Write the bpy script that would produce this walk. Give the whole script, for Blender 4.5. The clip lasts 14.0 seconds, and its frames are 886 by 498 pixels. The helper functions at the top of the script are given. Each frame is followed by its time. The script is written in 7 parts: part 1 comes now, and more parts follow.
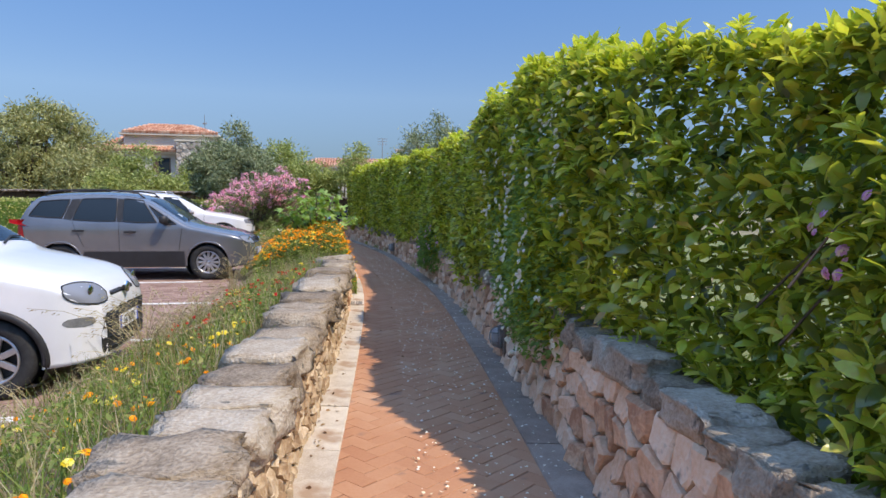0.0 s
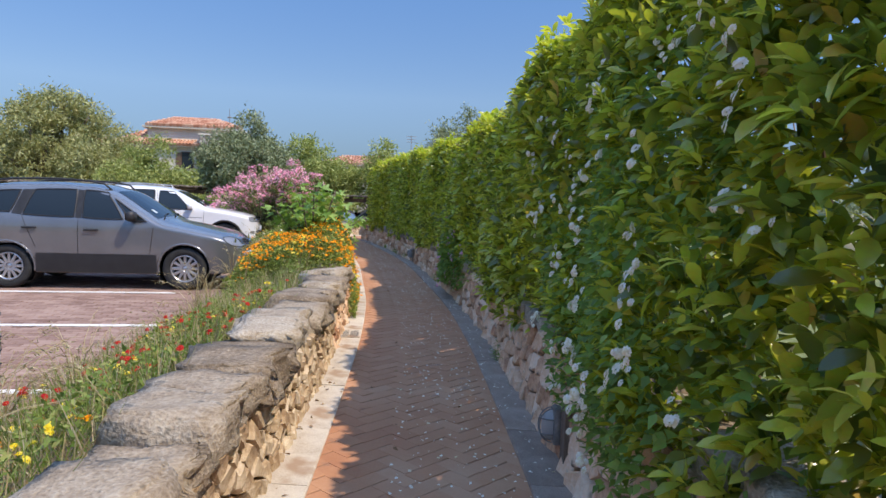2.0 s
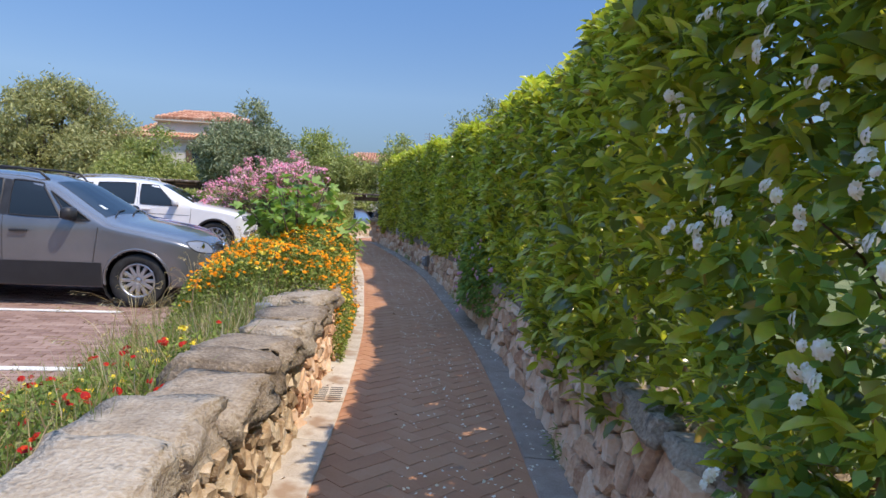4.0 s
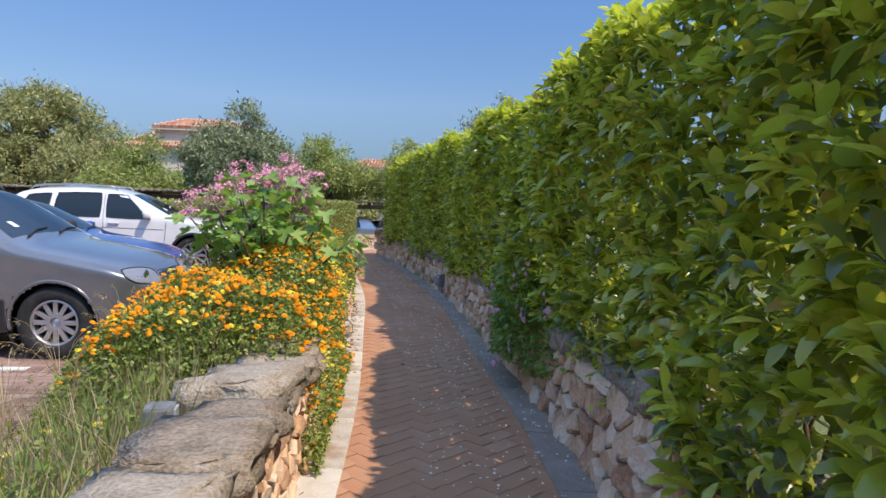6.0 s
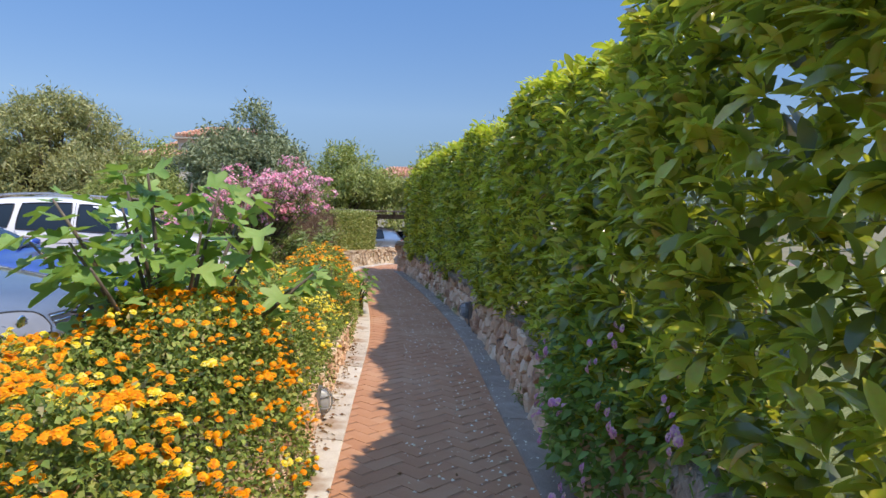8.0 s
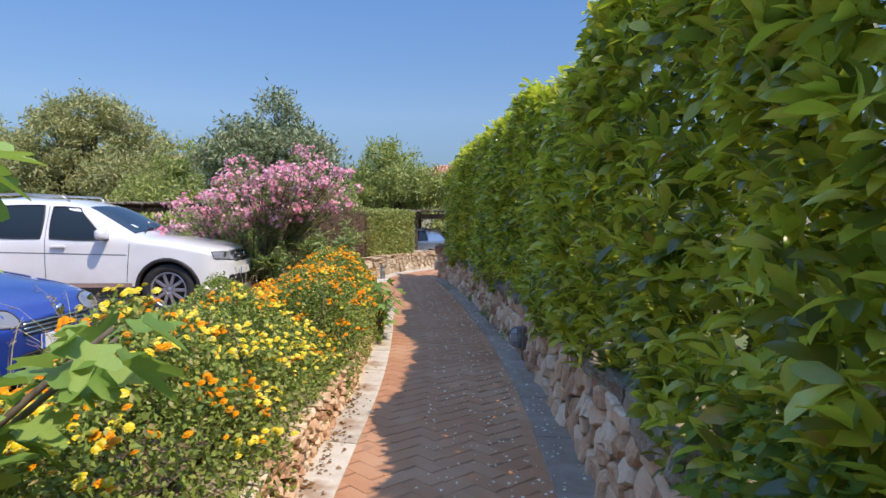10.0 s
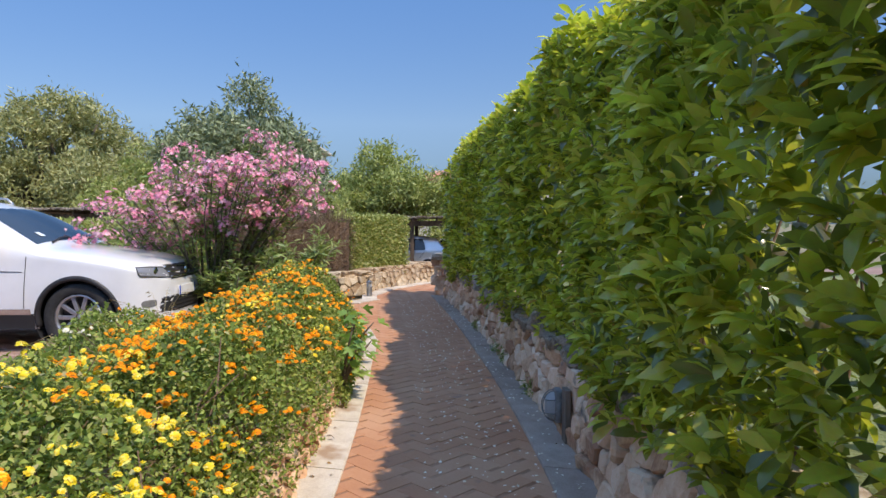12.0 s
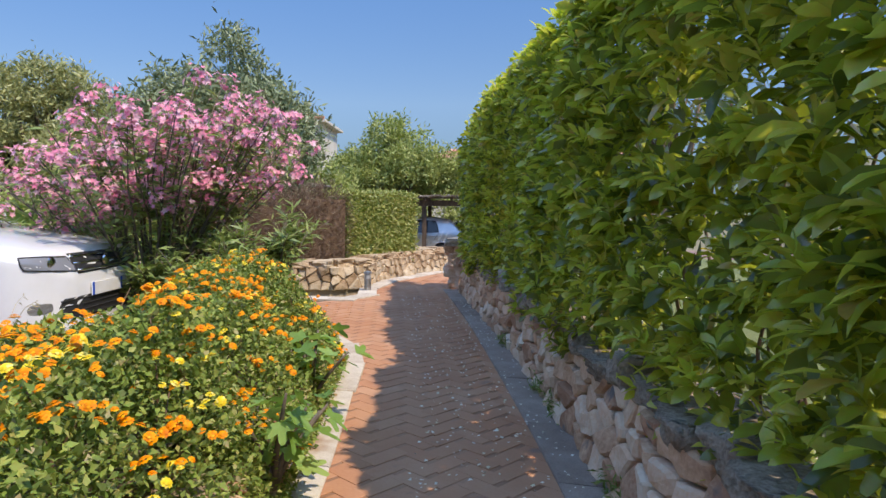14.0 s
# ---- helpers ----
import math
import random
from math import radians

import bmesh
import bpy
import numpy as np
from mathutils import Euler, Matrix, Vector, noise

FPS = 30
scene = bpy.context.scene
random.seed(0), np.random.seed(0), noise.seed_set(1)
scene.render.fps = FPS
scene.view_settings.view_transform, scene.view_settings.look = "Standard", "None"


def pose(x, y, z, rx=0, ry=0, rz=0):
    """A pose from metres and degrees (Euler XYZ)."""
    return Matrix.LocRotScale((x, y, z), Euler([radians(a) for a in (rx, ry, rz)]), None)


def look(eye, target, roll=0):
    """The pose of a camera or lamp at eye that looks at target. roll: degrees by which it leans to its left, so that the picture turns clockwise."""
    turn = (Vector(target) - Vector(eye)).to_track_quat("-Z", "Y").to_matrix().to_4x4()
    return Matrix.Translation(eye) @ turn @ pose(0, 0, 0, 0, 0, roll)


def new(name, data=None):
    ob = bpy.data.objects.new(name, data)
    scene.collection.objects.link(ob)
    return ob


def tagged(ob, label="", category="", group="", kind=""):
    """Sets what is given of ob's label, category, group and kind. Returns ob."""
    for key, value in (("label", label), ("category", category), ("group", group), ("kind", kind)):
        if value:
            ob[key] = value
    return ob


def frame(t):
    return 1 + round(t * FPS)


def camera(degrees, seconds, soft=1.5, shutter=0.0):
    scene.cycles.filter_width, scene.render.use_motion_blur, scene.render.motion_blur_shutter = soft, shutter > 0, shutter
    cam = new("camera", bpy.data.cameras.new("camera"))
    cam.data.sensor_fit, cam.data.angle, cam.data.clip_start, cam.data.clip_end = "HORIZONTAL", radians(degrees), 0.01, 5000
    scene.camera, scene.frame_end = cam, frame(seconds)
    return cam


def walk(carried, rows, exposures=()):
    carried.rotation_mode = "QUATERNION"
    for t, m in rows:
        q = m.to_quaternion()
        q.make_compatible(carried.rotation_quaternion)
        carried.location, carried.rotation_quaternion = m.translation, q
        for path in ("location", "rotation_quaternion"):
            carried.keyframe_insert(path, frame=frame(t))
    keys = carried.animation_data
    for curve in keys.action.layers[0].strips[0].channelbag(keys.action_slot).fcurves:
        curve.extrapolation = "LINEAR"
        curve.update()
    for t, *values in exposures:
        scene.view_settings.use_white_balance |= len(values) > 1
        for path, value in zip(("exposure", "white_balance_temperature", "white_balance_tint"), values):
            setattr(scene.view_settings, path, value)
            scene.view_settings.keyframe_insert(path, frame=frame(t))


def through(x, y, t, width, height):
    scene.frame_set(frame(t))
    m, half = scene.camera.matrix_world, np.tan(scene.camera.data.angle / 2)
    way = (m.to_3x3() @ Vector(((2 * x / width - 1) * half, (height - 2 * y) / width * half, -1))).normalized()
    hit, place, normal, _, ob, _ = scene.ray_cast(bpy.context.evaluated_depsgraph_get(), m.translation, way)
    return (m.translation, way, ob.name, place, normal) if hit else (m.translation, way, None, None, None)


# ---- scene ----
cam = camera(68.0, 14.0)
PATH = [
    (0, (0.353, 1.586, 1.405), (0.29, 3.58, 1.259), 0.5),
    (0.5, (0.358, 2.164, 1.402), (0.272, 4.156, 1.25), 0.7),
    (1, (0.341, 2.752, 1.409), (0.237, 4.743, 1.259), 0.8),
    (1.5, (0.329, 3.31, 1.394), (0.198, 5.3, 1.246), 1.3),
    (2, (0.314, 3.868, 1.378), (0.163, 5.857, 1.234), 1.7),
    (2.5, (0.298, 4.447, 1.364), (0.121, 6.434, 1.22), 2.3),
    (3, (0.256, 4.993, 1.369), (0.064, 6.979, 1.224), 2.5),
    (5.5, (-0.229, 7.607, 1.339), (-0.447, 9.59, 1.198), 2.2),
    (6, (-0.293, 8.133, 1.357), (-0.519, 10.117, 1.232), 1.6),
    (6.5, (-0.345, 8.684, 1.374), (-0.571, 10.668, 1.269), 1.4),
    (7, (-0.401, 9.243, 1.37), (-0.642, 11.226, 1.277), 1.2),
    (7.5, (-0.416, 9.845, 1.35), (-0.691, 11.824, 1.262), 1.0),
    (8, (-0.486, 10.265, 1.383), (-0.807, 12.237, 1.282), 1.2),
    (10.5, (-0.86, 12.967, 1.308), (-1.343, 14.906, 1.213), -0.1),
    (11, (-0.991, 13.461, 1.305), (-1.466, 15.402, 1.229), 0.2),
    (11.5, (-1.111, 14.016, 1.287), (-1.575, 15.961, 1.219), -0.1),
    (12, (-1.251, 14.552, 1.27), (-1.722, 16.494, 1.195), -0.1),
    (12.5, (-1.368, 15.076, 1.261), (-1.851, 17.015, 1.174), -0.1),
    (13, (-1.51, 15.621, 1.25), (-2.014, 17.553, 1.147), 0.1),
    (13.5, (-1.647, 16.14, 1.239), (-2.16, 18.07, 1.121), 0.4),
    (14, (-1.772, 16.678, 1.219), (-2.287, 18.606, 1.088), 0.3),
]
walk(cam, [(t, look(eye, target, roll)) for t, eye, target, roll in PATH],
     [(0, 0.98, 7750, 14), (14, 0.98, 7750, 14)])

# ---- light ----
SUN_WAY = Vector((-0.59, 0.33, -0.99)).normalized()
world = bpy.data.worlds.new("sky")
scene.world = world
world.use_nodes = True
wn = world.node_tree
wn.nodes.clear()
sky = wn.nodes.new("ShaderNodeTexSky")
sky.sky_type, sky.sun_disc = "NISHITA", False
sky.sun_elevation = math.asin(-SUN_WAY.z)
sky.sun_rotation = math.atan2(-SUN_WAY.x, -SUN_WAY.y)
sky.altitude, sky.air_density, sky.dust_density, sky.ozone_density = 0, 1.0, 0.0, 3.0
bg = wn.nodes.new("ShaderNodeBackground")
bg.inputs["Strength"].default_value = 0.15
wo = wn.nodes.new("ShaderNodeOutputWorld")
# sky scaled by height: dimmed low, raised above the view to fill shade
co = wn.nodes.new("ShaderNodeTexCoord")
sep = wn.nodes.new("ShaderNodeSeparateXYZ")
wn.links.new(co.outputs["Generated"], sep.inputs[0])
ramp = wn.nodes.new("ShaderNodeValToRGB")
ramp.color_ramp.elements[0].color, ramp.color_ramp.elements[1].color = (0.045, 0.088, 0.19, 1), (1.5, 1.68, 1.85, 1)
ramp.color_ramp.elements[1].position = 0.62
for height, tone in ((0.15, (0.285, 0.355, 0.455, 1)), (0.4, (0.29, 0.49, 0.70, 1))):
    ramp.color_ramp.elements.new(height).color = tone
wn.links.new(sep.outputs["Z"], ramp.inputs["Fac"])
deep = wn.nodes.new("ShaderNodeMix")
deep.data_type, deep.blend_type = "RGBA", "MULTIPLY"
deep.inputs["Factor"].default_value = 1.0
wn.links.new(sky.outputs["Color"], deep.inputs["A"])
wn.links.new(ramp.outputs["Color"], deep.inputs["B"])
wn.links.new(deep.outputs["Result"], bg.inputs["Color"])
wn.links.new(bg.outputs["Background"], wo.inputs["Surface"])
sun = new("sun", bpy.data.lights.new("sun", "SUN"))
sun.data.energy, sun.data.angle, sun.data.color = 2.28, radians(0.55), (1.0, 0.95, 0.87)
sun.rotation_mode = "QUATERNION"
sun.rotation_quaternion = SUN_WAY.to_track_quat("-Z", "Y")
sun.location = (6, -4, 20)

# ---- materials ----
def ramp_of(nt, stops):
    r = nt.nodes.new("ShaderNodeValToRGB")
    els = r.color_ramp.elements
    while len(els) < len(stops):
        els.new(0.5)
    for e, (p, col) in zip(els, stops):
        e.position, e.color = p, (*col, 1)
    return r


def surface(name, stops, scale=6.0, rough=0.8, bump=0.3, bump_scale=40.0, fine=0.35, vary="", vary_amount=0.35,
            metallic=0.0, coat=0.0, spots=None, depth=0.01, coords="Object", stretch=(1, 1, 1)):
    """A principled surface: a colour ramp over broad noise, fine grain, relief, optional spots and a shift from piece to piece."""
    m = bpy.data.materials.new(name)
    m.use_nodes = True
    nt = m.node_tree
    b = nt.nodes["Principled BSDF"]
    co = nt.nodes.new("ShaderNodeTexCoord")
    mp = nt.nodes.new("ShaderNodeMapping")
    mp.inputs["Scale"].default_value = stretch
    nt.links.new(co.outputs[coords], mp.inputs["Vector"])
    n1 = nt.nodes.new("ShaderNodeTexNoise")
    n1.inputs["Scale"].default_value, n1.inputs["Detail"].default_value, n1.inputs["Roughness"].default_value = scale, 6, 0.6
    n2 = nt.nodes.new("ShaderNodeTexNoise")
    n2.inputs["Scale"].default_value, n2.inputs["Detail"].default_value = bump_scale, 4
    for n in (n1, n2):
        nt.links.new(mp.outputs["Vector"], n.inputs["Vector"])
    add = nt.nodes.new("ShaderNodeMath")
    add.operation = "MULTIPLY_ADD"
    sub = nt.nodes.new("ShaderNodeMath")
    sub.operation = "SUBTRACT"
    nt.links.new(n2.outputs["Fac"], sub.inputs[0])
    sub.inputs[1].default_value = 0.5
    nt.links.new(sub.outputs[0], add.inputs[0])
    add.inputs[1].default_value = fine
    nt.links.new(n1.outputs["Fac"], add.inputs[2])
    value = add.outputs[0]
    if vary:
        node = nt.nodes.new("ShaderNodeObjectInfo" if vary == "object" else "ShaderNodeNewGeometry")
        out = node.outputs["Random"] if vary == "object" else node.outputs["Random Per Island"]
        off = nt.nodes.new("ShaderNodeMath")
        off.operation = "MULTIPLY_ADD"
        nt.links.new(out, off.inputs[0])
        off.inputs[1].default_value, off.inputs[2].default_value = vary_amount, -vary_amount / 2
        tot = nt.nodes.new("ShaderNodeMath")
        tot.operation = "ADD"
        nt.links.new(value, tot.inputs[0])
        nt.links.new(off.outputs[0], tot.inputs[1])
        value = tot.outputs[0]
    r = ramp_of(nt, stops)
    nt.links.new(value, r.inputs["Fac"])
    colour = r.outputs["Color"]
    if spots:
        spot_colour, spot_scale, spot_level = spots
        n3 = nt.nodes.new("ShaderNodeTexNoise")
        n3.inputs["Scale"].default_value, n3.inputs["Detail"].default_value = spot_scale, 5
        nt.links.new(mp.outputs["Vector"], n3.inputs["Vector"])
        mr = nt.nodes.new("ShaderNodeMapRange")
        mr.inputs["From Min"].default_value, mr.inputs["From Max"].default_value = spot_level, spot_level + 0.1
        nt.links.new(n3.outputs["Fac"], mr.inputs["Value"])
        mx = nt.nodes.new("ShaderNodeMix")
        mx.data_type = "RGBA"
        nt.links.new(mr.outputs["Result"], mx.inputs["Factor"])
        nt.links.new(colour, mx.inputs["A"])
        mx.inputs["B"].default_value = (*spot_colour, 1)
        colour = mx.outputs["Result"]
    nt.links.new(colour, b.inputs["Base Color"])
    b.inputs["Roughness"].default_value, b.inputs["Metallic"].default_value = rough, metallic
    b.inputs["Coat Weight"].default_value, b.inputs["Coat Roughness"].default_value = coat, 0.04
    if bump:
        bp = nt.nodes.new("ShaderNodeBump")
        bp.inputs["Strength"].default_value, bp.inputs["Distance"].default_value = bump, depth
        nt.links.new(add.outputs[0], bp.inputs["Height"])
        nt.links.new(bp.outputs["Normal"], b.inputs["Normal"])
    return m


def leafy(name, stops, rough=0.4, through=0.3, tint=(0.35, 0.55, 0.05), spec=0.5, vary="island"):
    """Leaf or petal: shifts from leaf to leaf, lets part of the light through."""
    m = bpy.data.materials.new(name)
    m.use_nodes = True
    nt = m.node_tree
    b = nt.nodes["Principled BSDF"]
    if vary == "island":
        out = nt.nodes.new("ShaderNodeNewGeometry").outputs["Random Per Island"]
    else:
        out = nt.nodes.new("ShaderNodeObjectInfo").outputs["Random"]
    r = ramp_of(nt, stops)
    nt.links.new(out, r.inputs["Fac"])
    co = nt.nodes.new("ShaderNodeTexCoord")
    n = nt.nodes.new("ShaderNodeTexNoise")
    n.inputs["Scale"].default_value, n.inputs["Detail"].default_value = 60, 3
    nt.links.new(co.outputs["Object"], n.inputs["Vector"])
    mx = nt.nodes.new("ShaderNodeMix")
    mx.data_type, mx.blend_type = "RGBA", "OVERLAY"
    mx.inputs["Factor"].default_value = 0.35
    nt.links.new(r.outputs["Color"], mx.inputs["A"])
    nt.links.new(n.outputs["Color"], mx.inputs["B"])
    nt.links.new(mx.outputs["Result"], b.inputs["Base Color"])
    b.inputs["Roughness"].default_value = rough
    b.inputs["Specular IOR Level"].default_value = spec
    tr = nt.nodes.new("ShaderNodeBsdfTranslucent")
    mt = nt.nodes.new("ShaderNodeMix")
    mt.data_type = "RGBA"
    mt.inputs["Factor"].default_value = 0.5
    nt.links.new(mx.outputs["Result"], mt.inputs["A"])
    mt.inputs["B"].default_value = (*tint, 1)
    nt.links.new(mt.outputs["Result"], tr.inputs["Color"])
    ms = nt.nodes.new("ShaderNodeMixShader")
    ms.inputs["Fac"].default_value = through
    nt.links.new(b.outputs["BSDF"], ms.inputs[1])
    nt.links.new(tr.outputs["BSDF"], ms.inputs[2])
    nt.links.new(ms.outputs["Shader"], nt.nodes["Material Output"].inputs["Surface"])
    return m


def glassy(name, colour, rough=0.03, alpha=0.0):
    """Tinted window glass: dark, clear and shiny."""
    m = bpy.data.materials.new(name)
    m.use_nodes = True
    nt = m.node_tree
    b = nt.nodes["Principled BSDF"]
    b.inputs["Base Color"].default_value = (*colour, 1)
    b.inputs["Roughness"].default_value = rough
    b.inputs["Transmission Weight"].default_value = alpha
    b.inputs["IOR"].default_value = 1.5
    b.inputs["Specular IOR Level"].default_value = 0.5
    return m


M_BRICK = surface("path_brick", [(0.15, (0.36, 0.15, 0.075)), (0.5, (0.44, 0.215, 0.115)), (0.85, (0.51, 0.30, 0.185))], 1.1, 0.85, 0.2, 70, 0.3, "object", 0.22,
                  spots=((0.24, 0.14, 0.10), 5, 0.64))
M_BRICKS = surface("path_brick_rest", [(0.15, (0.36, 0.15, 0.075)), (0.5, (0.44, 0.215, 0.115)), (0.85, (0.51, 0.30, 0.185))], 1.1, 0.85, 0.2, 70, 0.3, "island", 0.22,
                   spots=((0.24, 0.14, 0.10), 5, 0.64))
M_PAVER = surface("parking_paver", [(0.25, (0.19, 0.11, 0.085)), (0.5, (0.28, 0.175, 0.135)), (0.8, (0.36, 0.245, 0.195))], 2.0, 0.9, 0.2, 60, 0.3, "island", 0.4)
M_PAVER1 = surface("parking_paver_single", [(0.25, (0.19, 0.11, 0.085)), (0.5, (0.28, 0.175, 0.135)), (0.8, (0.36, 0.245, 0.195))], 2.0, 0.9, 0.2, 60, 0.3, "object", 0.4)
M_JOINT = surface("sand_joint", [(0.3, (0.32, 0.155, 0.085)), (0.7, (0.42, 0.235, 0.14))], 5, 0.95, 0.4, 120, 0.4)
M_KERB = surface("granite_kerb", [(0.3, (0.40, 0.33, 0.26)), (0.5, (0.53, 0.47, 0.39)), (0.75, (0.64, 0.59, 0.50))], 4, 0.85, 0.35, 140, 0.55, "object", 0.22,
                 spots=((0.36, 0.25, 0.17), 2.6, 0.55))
# the kerb granite again, with shade put into its colour
M_KERB_SHADED = surface("shaded_granite_kerb", [(0.3, (0.21, 0.155, 0.12)), (0.5, (0.29, 0.225, 0.18)), (0.75, (0.39, 0.32, 0.26))], 4, 0.85, 0.35, 140, 0.55, "object", 0.22,
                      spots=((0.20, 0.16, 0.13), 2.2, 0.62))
M_STONE = surface("rubble_stone", [(0.15, (0.36, 0.18, 0.10)), (0.42, (0.60, 0.37, 0.225)), (0.62, (0.69, 0.47, 0.315)), (0.9, (0.74, 0.60, 0.45))], 5, 0.9, 0.7, 45, 0.45, "object", 0.6,
                  spots=((0.13, 0.12, 0.11), 7, 0.62), depth=0.02)
M_STONES = surface("rubble_stone_rest", [(0.15, (0.36, 0.18, 0.10)), (0.42, (0.60, 0.37, 0.225)), (0.62, (0.69, 0.47, 0.315)), (0.9, (0.74, 0.60, 0.45))], 5, 0.9, 0.7, 45, 0.45, "island", 0.6,
                   spots=((0.13, 0.12, 0.11), 7, 0.62), depth=0.02)
M_SAND = surface("ochre_stone", [(0.2, (0.28, 0.18, 0.10)), (0.5, (0.46, 0.335, 0.21)), (0.8, (0.60, 0.49, 0.35))], 6, 0.9, 0.8, 50, 0.5, "object", 0.5,
                 spots=((0.20, 0.15, 0.10), 9, 0.64), depth=0.02)
M_CAP = surface("grey_cap_stone", [(0.15, (0.15, 0.11, 0.075)), (0.4, (0.27, 0.21, 0.15)), (0.62, (0.37, 0.305, 0.23)), (0.9, (0.48, 0.42, 0.34))], 6, 0.92, 1.0, 62, 0.9, "object", 0.5,
                spots=((0.10, 0.095, 0.08), 13, 0.61), depth=0.014)
M_MORTAR = surface("earth_mortar", [(0.3, (0.30, 0.215, 0.14)), (0.7, (0.46, 0.36, 0.25))], 8, 0.95, 0.8, 60, 0.5, depth=0.02)
M_SOIL = surface("dry_soil", [(0.25, (0.10, 0.07, 0.045)), (0.5, (0.19, 0.14, 0.085)), (0.8, (0.30, 0.24, 0.15))], 5, 0.95, 0.8, 50, 0.5, depth=0.03)
M_GROUND = surface("far_ground", [(0.3, (0.14, 0.12, 0.06)), (0.6, (0.22, 0.19, 0.10)), (0.8, (0.28, 0.24, 0.15))], 0.3, 0.95, 0.5, 8, 0.5)
M_LAWN = surface("lawn_earth", [(0.3, (0.10, 0.13, 0.04)), (0.6, (0.18, 0.20, 0.07)), (0.8, (0.27, 0.24, 0.11))], 2.0, 0.95, 0.8, 60, 0.6, depth=0.03)
M_WHITE_LINE = surface("road_paint", [(0.3, (0.55, 0.52, 0.48)), (0.6, (0.74, 0.72, 0.68))], 6, 0.8, 0.2, 60, 0.4)
M_BARK = surface("grey_bark", [(0.3, (0.08, 0.06, 0.045)), (0.7, (0.20, 0.16, 0.12))], 7, 0.9, 0.8, 40, 0.5, stretch=(1, 1, 0.3))
M_TWIG = surface("brown_twig", [(0.3, (0.10, 0.06, 0.035)), (0.7, (0.24, 0.15, 0.09))], 9, 0.85, 0.5, 60, 0.5)
HEDGE_STOPS = [(0.0, (0.032, 0.072, 0.034)), (0.24, (0.085, 0.14, 0.040)), (0.42, (0.26, 0.315, 0.045)), (0.68, (0.46, 0.50, 0.06)), (0.95, (0.62, 0.59, 0.11)), (1.0, (0.46, 0.25, 0.08))]
YOUNG_STOPS = [(0.0, (0.20, 0.30, 0.05)), (0.4, (0.42, 0.51, 0.06)), (0.85, (0.60, 0.64, 0.09)), (1.0, (0.62, 0.58, 0.18))]
M_HEDGE = leafy("laurel_leaf", HEDGE_STOPS, 0.22, 0.44, (0.70, 0.76, 0.05), 0.75)
M_HEDGE1 = leafy("laurel_leaf_single", HEDGE_STOPS, 0.22, 0.44, (0.70, 0.76, 0.05), 0.75, vary="object")
M_YOUNG = leafy("young_laurel_leaf", YOUNG_STOPS, 0.28, 0.5, (0.78, 0.82, 0.05))
# inner leaves: the shade inside the hedge painted in as darker colours
M_HEDGE_SHADE = leafy("laurel_leaf_inner_shade", [(0.0, (0.016, 0.036, 0.016)), (0.7, (0.045, 0.08, 0.025)), (1.0, (0.10, 0.075, 0.035))], 0.45, 0.30, (0.45, 0.55, 0.04))
M_LANTANA = leafy("lantana_leaf", [(0.0, (0.065, 0.10, 0.028)), (0.5, (0.20, 0.27, 0.056)), (0.85, (0.35, 0.40, 0.095)), (1.0, (0.42, 0.36, 0.18))], 0.65, 0.28, (0.35, 0.5, 0.06), 0.3)
M_LANTANA_DARK = leafy("shaded_lantana_leaf", [(0, (0.09, 0.18, 0.045)), (0.6, (0.18, 0.30, 0.065)), (1, (0.32, 0.43, 0.08))], 0.45, 0.4, (0.3, 0.5, 0.06), 0.35)
M_OLIVE = leafy("olive_leaf", [(0, (0.122, 0.155, 0.0731)), (0.5, (0.212, 0.26, 0.138)), (0.85, (0.325, 0.374, 0.212)), (1, (0.423, 0.455, 0.293))], 0.6, 0.2, (0.3, 0.35, 0.12), 0.3)
M_OLD_OLIVE = leafy("old_olive_leaf", [(0, (0.19, 0.20, 0.075)), (0.5, (0.34, 0.345, 0.135)), (0.85, (0.46, 0.46, 0.21)), (1, (0.56, 0.54, 0.30))], 0.6, 0.3, (0.42, 0.44, 0.12), 0.3)
M_SCRUB = leafy("yellow_green_leaf", [(0.0, (0.15, 0.19, 0.05)), (0.5, (0.30, 0.35, 0.095)), (1.0, (0.48, 0.50, 0.20))], 0.6, 0.28, (0.4, 0.5, 0.08), 0.3)
M_OLEANDER = leafy("oleander_leaf", [(0, (0.11, 0.175, 0.055)), (0.6, (0.22, 0.31, 0.09)), (1, (0.40, 0.44, 0.17))], 0.45, 0.3, (0.45, 0.55, 0.10))
M_FIG = leafy("fig_leaf", [(0, (0.12, 0.24, 0.04)), (0.6, (0.24, 0.40, 0.07)), (1, (0.40, 0.52, 0.12))], 0.5, 0.4, (0.45, 0.65, 0.06), 0.35)
M_CLIPPED = leafy("clipped_hedge_leaf", [(0.0, (0.22, 0.25, 0.06)), (0.6, (0.40, 0.42, 0.13)), (1.0, (0.55, 0.54, 0.26))], 0.6, 0.25, (0.4, 0.5, 0.08), 0.3)
M_DEAD = leafy("dead_twig_leaf", [(0.0, (0.12, 0.075, 0.05)), (0.6, (0.23, 0.15, 0.105)), (1.0, (0.32, 0.25, 0.17))], 0.85, 0.1, (0.3, 0.2, 0.1), 0.2)
M_STRAW = leafy("dry_grass_blade", [(0.0, (0.28, 0.21, 0.10)), (0.6, (0.44, 0.36, 0.19)), (1.0, (0.55, 0.49, 0.32))], 0.7, 0.3, (0.5, 0.4, 0.2), 0.3)
M_GRASS = leafy("green_grass_blade", [(0, (0.084, 0.144, 0.03)), (0.6, (0.168, 0.24, 0.048)), (1, (0.336, 0.348, 0.12))], 0.6, 0.3, (0.4, 0.5, 0.08), 0.3)
